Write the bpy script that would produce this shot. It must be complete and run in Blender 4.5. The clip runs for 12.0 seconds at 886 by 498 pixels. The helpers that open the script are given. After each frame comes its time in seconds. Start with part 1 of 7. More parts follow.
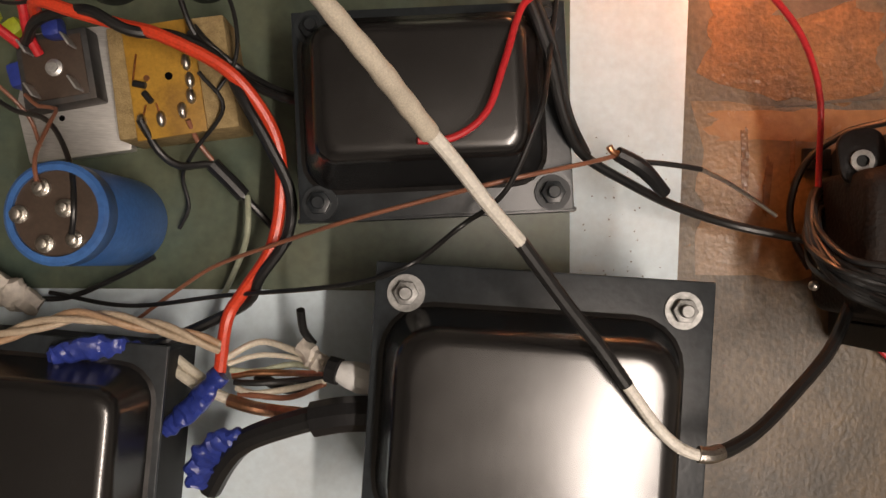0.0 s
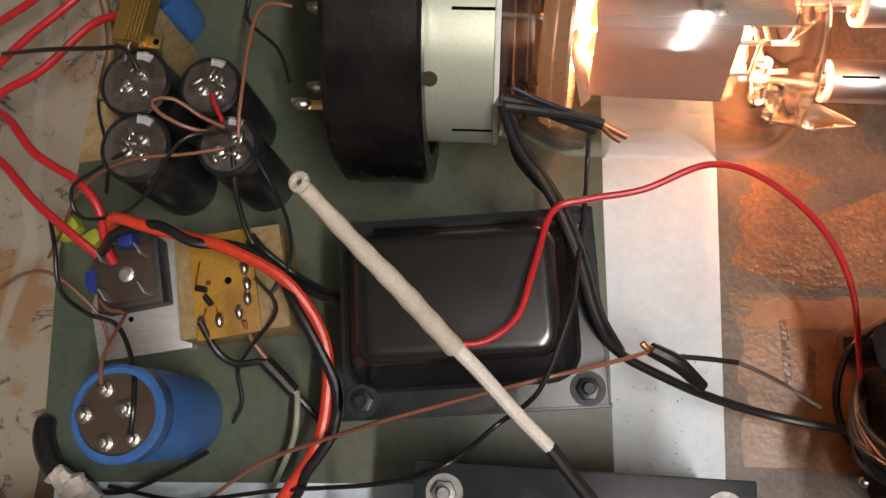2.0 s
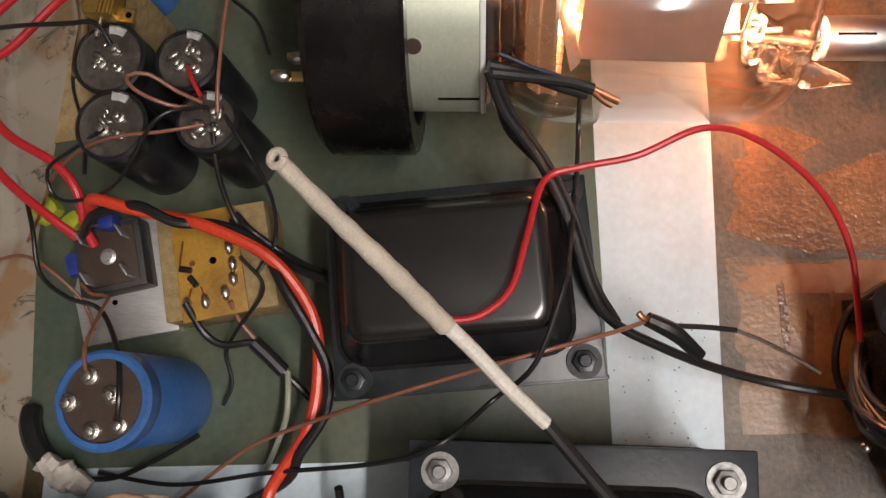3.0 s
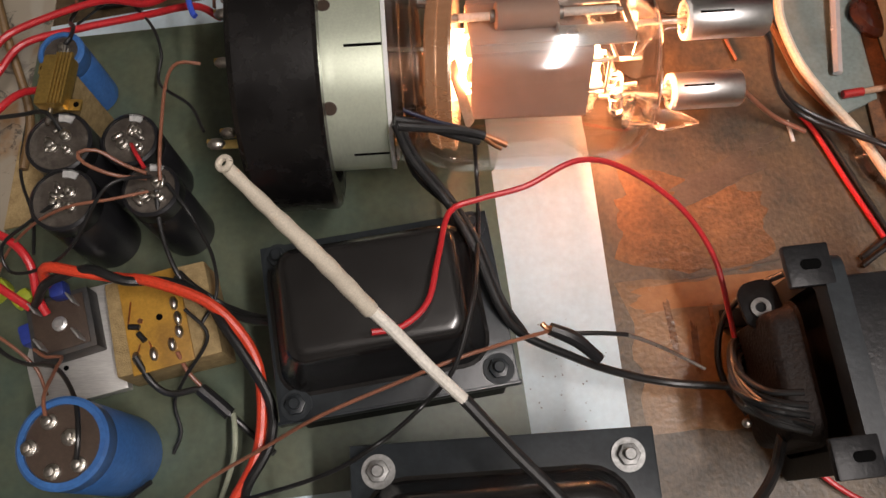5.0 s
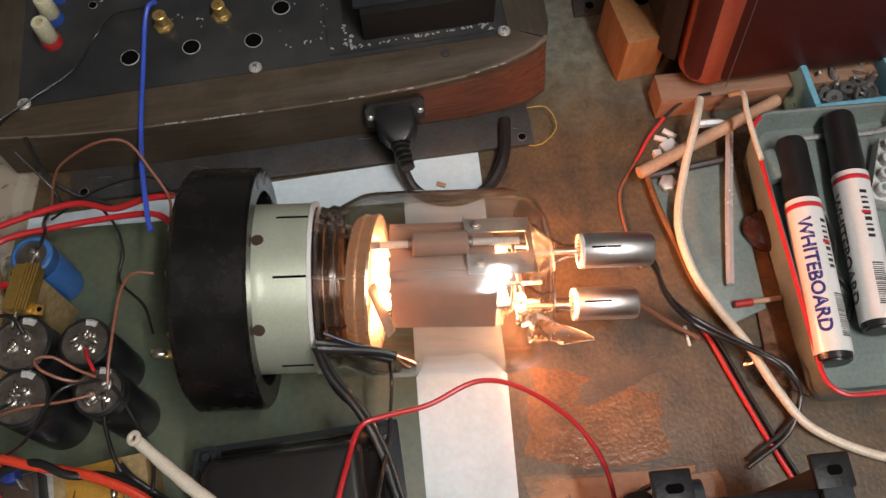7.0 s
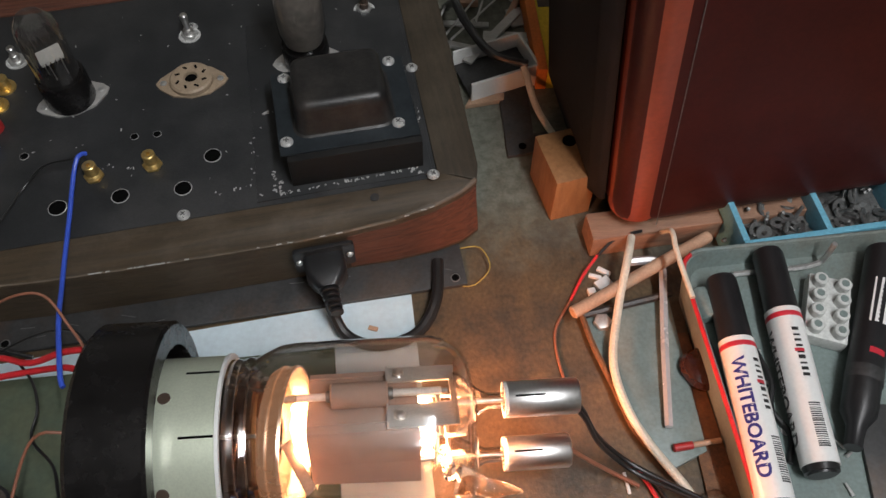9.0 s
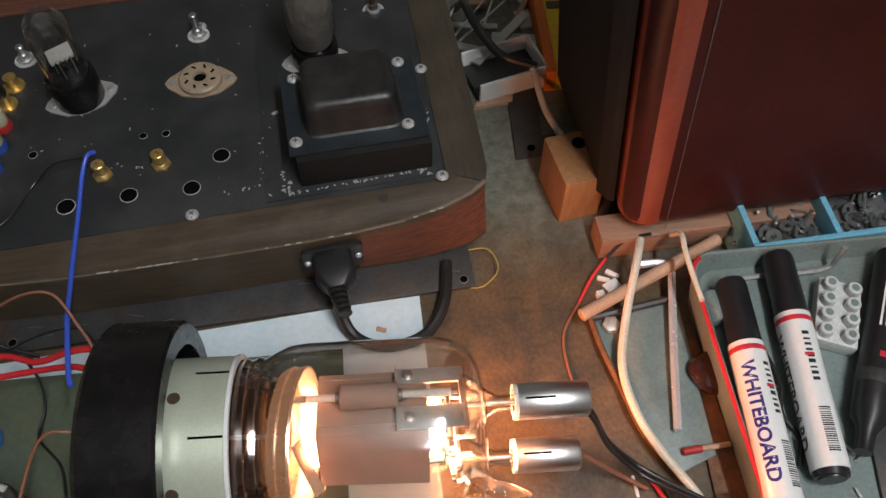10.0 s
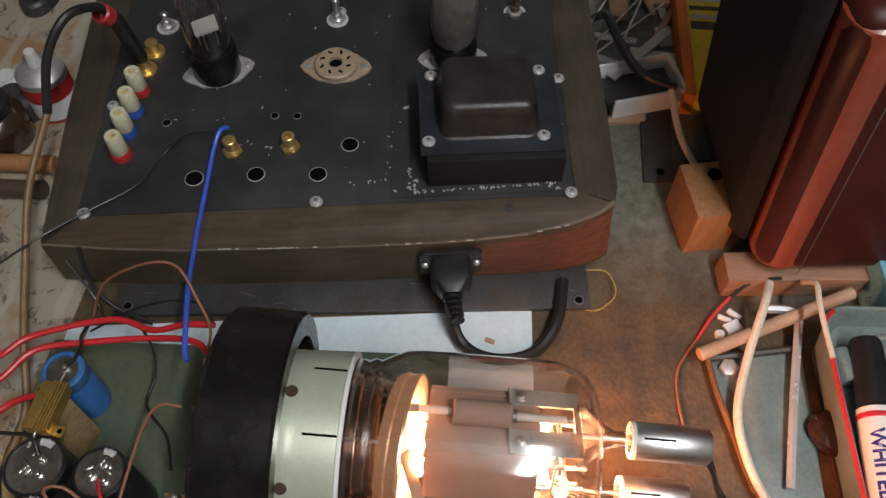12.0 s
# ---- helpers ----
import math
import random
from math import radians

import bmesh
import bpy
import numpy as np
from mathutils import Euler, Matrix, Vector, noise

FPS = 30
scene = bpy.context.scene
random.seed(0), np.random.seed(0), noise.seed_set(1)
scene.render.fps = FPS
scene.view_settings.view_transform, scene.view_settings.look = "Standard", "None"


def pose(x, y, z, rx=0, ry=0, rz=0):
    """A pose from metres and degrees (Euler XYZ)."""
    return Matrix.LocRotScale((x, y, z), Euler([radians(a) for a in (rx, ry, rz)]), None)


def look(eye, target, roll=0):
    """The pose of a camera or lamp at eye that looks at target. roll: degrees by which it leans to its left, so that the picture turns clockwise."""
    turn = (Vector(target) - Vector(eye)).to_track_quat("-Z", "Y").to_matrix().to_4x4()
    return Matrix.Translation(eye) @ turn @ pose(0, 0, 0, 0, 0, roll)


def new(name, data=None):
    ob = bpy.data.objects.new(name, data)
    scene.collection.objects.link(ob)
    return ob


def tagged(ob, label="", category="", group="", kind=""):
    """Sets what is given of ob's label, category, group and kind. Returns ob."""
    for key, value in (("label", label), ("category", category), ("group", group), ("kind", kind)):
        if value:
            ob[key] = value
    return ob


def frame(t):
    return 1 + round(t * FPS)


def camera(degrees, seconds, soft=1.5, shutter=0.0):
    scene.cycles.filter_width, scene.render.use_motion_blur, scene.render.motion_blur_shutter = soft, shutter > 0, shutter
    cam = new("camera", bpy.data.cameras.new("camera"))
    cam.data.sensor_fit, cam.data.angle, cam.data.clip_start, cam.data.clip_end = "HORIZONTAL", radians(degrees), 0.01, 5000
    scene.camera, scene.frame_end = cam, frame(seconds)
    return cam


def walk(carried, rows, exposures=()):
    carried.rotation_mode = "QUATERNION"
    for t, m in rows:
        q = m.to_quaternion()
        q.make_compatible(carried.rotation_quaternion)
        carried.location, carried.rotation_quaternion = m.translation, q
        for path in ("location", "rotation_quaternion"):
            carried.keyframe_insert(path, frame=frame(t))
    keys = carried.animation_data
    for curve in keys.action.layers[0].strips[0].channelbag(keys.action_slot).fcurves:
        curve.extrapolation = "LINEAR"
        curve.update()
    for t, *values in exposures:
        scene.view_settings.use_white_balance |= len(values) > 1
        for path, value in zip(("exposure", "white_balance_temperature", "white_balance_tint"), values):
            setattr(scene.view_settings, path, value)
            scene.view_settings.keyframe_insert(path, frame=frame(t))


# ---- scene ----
cam = camera(55.6, 12.0)
PATH = [
    (0, (0.065, 0.062, 0.352), (0.063, 0.095, -1.648), -0.3),
    (0.5, (0.08, 0.072, 0.364), (-0.058, 0.381, -1.607), -20.8),
    (1, (0.083, 0.072, 0.38), (-0.097, 0.516, -1.562), -16.0),
    (1.5, (0.078, 0.066, 0.385), (0.005, 0.436, -1.579), -8.5),
    (2, (0.076, 0.073, 0.366), (-0.106, 0.486, -1.583), -21.4),
    (2.5, (0.073, 0.074, 0.361), (-0.113, 0.458, -1.593), -23.7),
    (3, (0.076, 0.076, 0.358), (-0.085, 0.419, -1.606), -24.3),
    (3.2, (0.079, 0.075, 0.361), (-0.073, 0.452, -1.597), -22.3),
    (4.8, (0.077, 0.034, 0.39), (0.069, 0.687, -1.5), -4.8),
    (5, (0.081, 0.031, 0.392), (0.095, 0.654, -1.508), -3.1),
    (5.5, (0.083, 0.037, 0.408), (0.116, 0.726, -1.469), -0.7),
    (5.6, (0.084, 0.039, 0.414), (0.153, 0.773, -1.445), 2.0),
    (5.9, (0.111, 0.051, 0.428), (0.248, 0.884, -1.385), 3.8),
    (6, (0.118, 0.053, 0.436), (0.245, 0.887, -1.378), 3.2),
    (6.5, (0.117, 0.063, 0.448), (0.199, 0.887, -1.373), 2.3),
    (7, (0.121, 0.065, 0.454), (0.157, 0.887, -1.369), -0.4),
    (7.5, (0.132, 0.073, 0.458), (0.19, 0.971, -1.328), 0.5),
    (7.7, (0.137, 0.073, 0.456), (0.22, 1.038, -1.293), 1.4),
    (9.3, (0.155, 0.08, 0.453), (0.239, 1.154, -1.232), 0.1),
    (9.5, (0.152, 0.079, 0.453), (0.236, 1.156, -1.23), 0.3),
    (10, (0.15, 0.08, 0.452), (0.232, 1.153, -1.233), 0.4),
    (10.5, (0.145, 0.083, 0.452), (0.206, 1.153, -1.237), 0.8),
    (11, (0.137, 0.085, 0.451), (0.158, 1.157, -1.237), 0.8),
    (11.5, (0.128, 0.091, 0.45), (0.109, 1.153, -1.244), 0.8),
    (12, (0.118, 0.096, 0.449), (0.045, 1.149, -1.25), 0.5),
]
walk(cam, [(t, look(eye, target, roll)) for t, eye, target, roll in PATH],
     [(0.0, -0.12, 7900, 17), (0.5, -0.06, 7700, 16), (1.0, -0.10, 7300, 15), (2.0, -0.04, 7100, 16), (3.2, -0.04, 7000, 16), (5.5, -0.03, 7000, 15), (9.3, -0.02, 6280, 9), (12, -0.02, 6400, 10)])

# ---- light ----
world = bpy.data.worlds.new("room_air")
world.use_nodes = True
world.node_tree.nodes["Background"].inputs[0].default_value = (0.55, 0.6, 0.68, 1)
world.node_tree.nodes["Background"].inputs[1].default_value = 0.05
scene.world = world


def lamp(name, kind, m, energy, color, **kw):
    d = bpy.data.lights.new(name, kind)
    d.energy, d.color = energy, color
    for k, v in kw.items():
        if k == "size":
            d.shape = "RECTANGLE"
            d.size, d.size_y = v
        elif k == "soft":
            d.shadow_soft_size = v
    ob = new(name, d)
    ob.matrix_world = m
    return ob


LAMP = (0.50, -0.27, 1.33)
lamp("ceiling_tube_light", "AREA", pose(LAMP[0], LAMP[1], LAMP[2] - 0.03), 14.0, (1.0, 0.985, 0.99), size=(0.05, 0.8))
# Upward fill added above the housing: soft ambient by bounce off the ceiling.
lamp("ceiling_tube_up_fill", "AREA", pose(LAMP[0], LAMP[1], LAMP[2] + 0.06, 180), 9.5, (1.0, 0.985, 0.99), size=(0.05, 0.8))
GLOW = (1.0, 0.36, 0.16)
lamp("filament_light", "AREA", pose(0.1005, 0.2247, 0.056, 0, 90, 0), 0.26, GLOW, size=(0.026, 0.026))
lamp("filament_light_right", "AREA", pose(0.1640, 0.2220, 0.056, 0, -80, 0), 0.90, GLOW, size=(0.034, 0.034))


# ---- materials ----
def nodes_of(name):
    m = bpy.data.materials.new(name)
    m.use_nodes = True
    nt = m.node_tree
    return m, nt, nt.nodes["Principled BSDF"]


def add(nt, kind, **inputs):
    n = nt.nodes.new(kind)
    for k, v in inputs.items():
        n.inputs[k.replace("_", " ")].default_value = v
    return n


def rgb(c):
    return (*c, 1.0)


def surface(name, a, b=None, rough=0.5, metal=0.0, scale=120.0, fine=900.0, bump=0.15, stretch=(1, 1, 1), coat=0.0, stain=None, amount=0.5, spec=0.5, grain=0.12):
    """Two colours mixed by coarse noise, with fine noise on roughness and relief, and an optional stain colour."""
    b = b or tuple(x * 0.72 for x in a)
    m, nt, p = nodes_of(name)
    tc = add(nt, "ShaderNodeTexCoord")
    mp = add(nt, "ShaderNodeMapping")
    mp.inputs["Scale"].default_value = stretch
    nt.links.new(tc.outputs["Object"], mp.inputs["Vector"])
    n1 = add(nt, "ShaderNodeTexNoise", Scale=scale, Detail=6.0, Roughness=0.62)
    n2 = add(nt, "ShaderNodeTexNoise", Scale=fine, Detail=3.0)
    for n in (n1, n2):
        nt.links.new(mp.outputs[0], n.inputs["Vector"])
    r1 = add(nt, "ShaderNodeValToRGB")
    r1.color_ramp.elements[0].position, r1.color_ramp.elements[1].position = 0.35, 0.68
    r1.color_ramp.elements[0].color, r1.color_ramp.elements[1].color = rgb(a), rgb(b)
    nt.links.new(n1.outputs[0], r1.inputs[0])
    col = r1.outputs[0]
    if stain:
        n3 = add(nt, "ShaderNodeTexNoise", Scale=scale * 0.33, Detail=8.0, Roughness=0.7)
        nt.links.new(tc.outputs["Object"], n3.inputs["Vector"])
        r3 = add(nt, "ShaderNodeValToRGB")
        r3.color_ramp.elements[0].position, r3.color_ramp.elements[1].position = 0.5, 0.64
        r3.color_ramp.elements[0].color, r3.color_ramp.elements[1].color = (0, 0, 0, 1), (amount, amount, amount, 1)
        nt.links.new(n3.outputs[0], r3.inputs[0])
        mx = add(nt, "ShaderNodeMix")
        mx.data_type = "RGBA"
        nt.links.new(r3.outputs[0], mx.inputs[0])
        nt.links.new(col, mx.inputs[6])
        mx.inputs[7].default_value = rgb(stain)
        col = mx.outputs[2]
    if bump:
        gr = add(nt, "ShaderNodeMapRange")
        gr.inputs[1].default_value, gr.inputs[2].default_value = 0.3, 0.7
        gr.inputs[3].default_value, gr.inputs[4].default_value = 1 - grain, 1 + grain
        nt.links.new(n2.outputs[0], gr.inputs[0])
        mg = add(nt, "ShaderNodeMix")
        mg.data_type, mg.blend_type = "RGBA", "MULTIPLY"
        mg.inputs[0].default_value = 1.0
        nt.links.new(col, mg.inputs[6])
        nt.links.new(gr.outputs[0], mg.inputs[7])
        col = mg.outputs[2]
    nt.links.new(col, p.inputs["Base Color"])
    mr = add(nt, "ShaderNodeMapRange")
    mr.inputs[3].default_value, mr.inputs[4].default_value = max(0.02, rough - 0.1), min(1, rough + 0.1)
    nt.links.new(n1.outputs[0], mr.inputs[0])
    nt.links.new(mr.outputs[0], p.inputs["Roughness"])
    p.inputs["Metallic"].default_value = metal
    p.inputs["Coat Weight"].default_value = coat
    p.inputs["Specular IOR Level"].default_value = spec
    if bump:
        bp = add(nt, "ShaderNodeBump", Strength=bump, Distance=0.0006)
        nt.links.new(n2.outputs[0], bp.inputs["Height"])
        nt.links.new(bp.outputs[0], p.inputs["Normal"])
    return m


def glass(name, tint=(1, 1, 1), rough=0.0, gain=1.0):
    """Thin clear glass: light passes straight, the sheen grows towards the edges."""
    m, nt, p = nodes_of(name)
    out = nt.nodes["Material Output"]
    tr = add(nt, "ShaderNodeBsdfTransparent")
    tr.inputs[0].default_value = rgb(tint)
    gl = add(nt, "ShaderNodeBsdfGlossy", Roughness=rough + 0.02)
    gl.inputs[0].default_value = (0.95, 0.95, 0.95, 1)
    fr = add(nt, "ShaderNodeLayerWeight", Blend=0.5)
    pw = add(nt, "ShaderNodeMath")
    pw.operation = "POWER"
    pw.inputs[1].default_value = 3.0
    nt.links.new(fr.outputs["Facing"], pw.inputs[0])
    mu = add(nt, "ShaderNodeMath")
    mu.operation, mu.use_clamp = "MULTIPLY_ADD", True
    mu.inputs[1].default_value, mu.inputs[2].default_value = 0.85 * gain, 0.055 * gain
    mx = add(nt, "ShaderNodeMixShader")
    nt.links.new(pw.outputs[0], mu.inputs[0])
    nt.links.new(mu.outputs[0], mx.inputs[0])
    nt.links.new(tr.outputs[0], mx.inputs[1])
    nt.links.new(gl.outputs[0], mx.inputs[2])
    nt.links.new(mx.outputs[0], out.inputs[0])
    return m


def thick_glass(name, tint=(1, 1, 1), rough=0.0):
    """Solid refracting glass for drawn and pressed pieces."""
    m, nt, p = nodes_of(name)
    p.inputs["Base Color"].default_value = rgb(tint)
    p.inputs["Roughness"].default_value = rough
    p.inputs["IOR"].default_value = 1.47
    p.inputs["Transmission Weight"].default_value = 1.0
    return m


def glowing(name, color, strength):
    m, nt, p = nodes_of(name)
    p.inputs["Base Color"].default_value = rgb((0.2, 0.1, 0.05))
    p.inputs["Emission Color"].default_value = rgb(color)
    p.inputs["Emission Strength"].default_value = strength
    return m


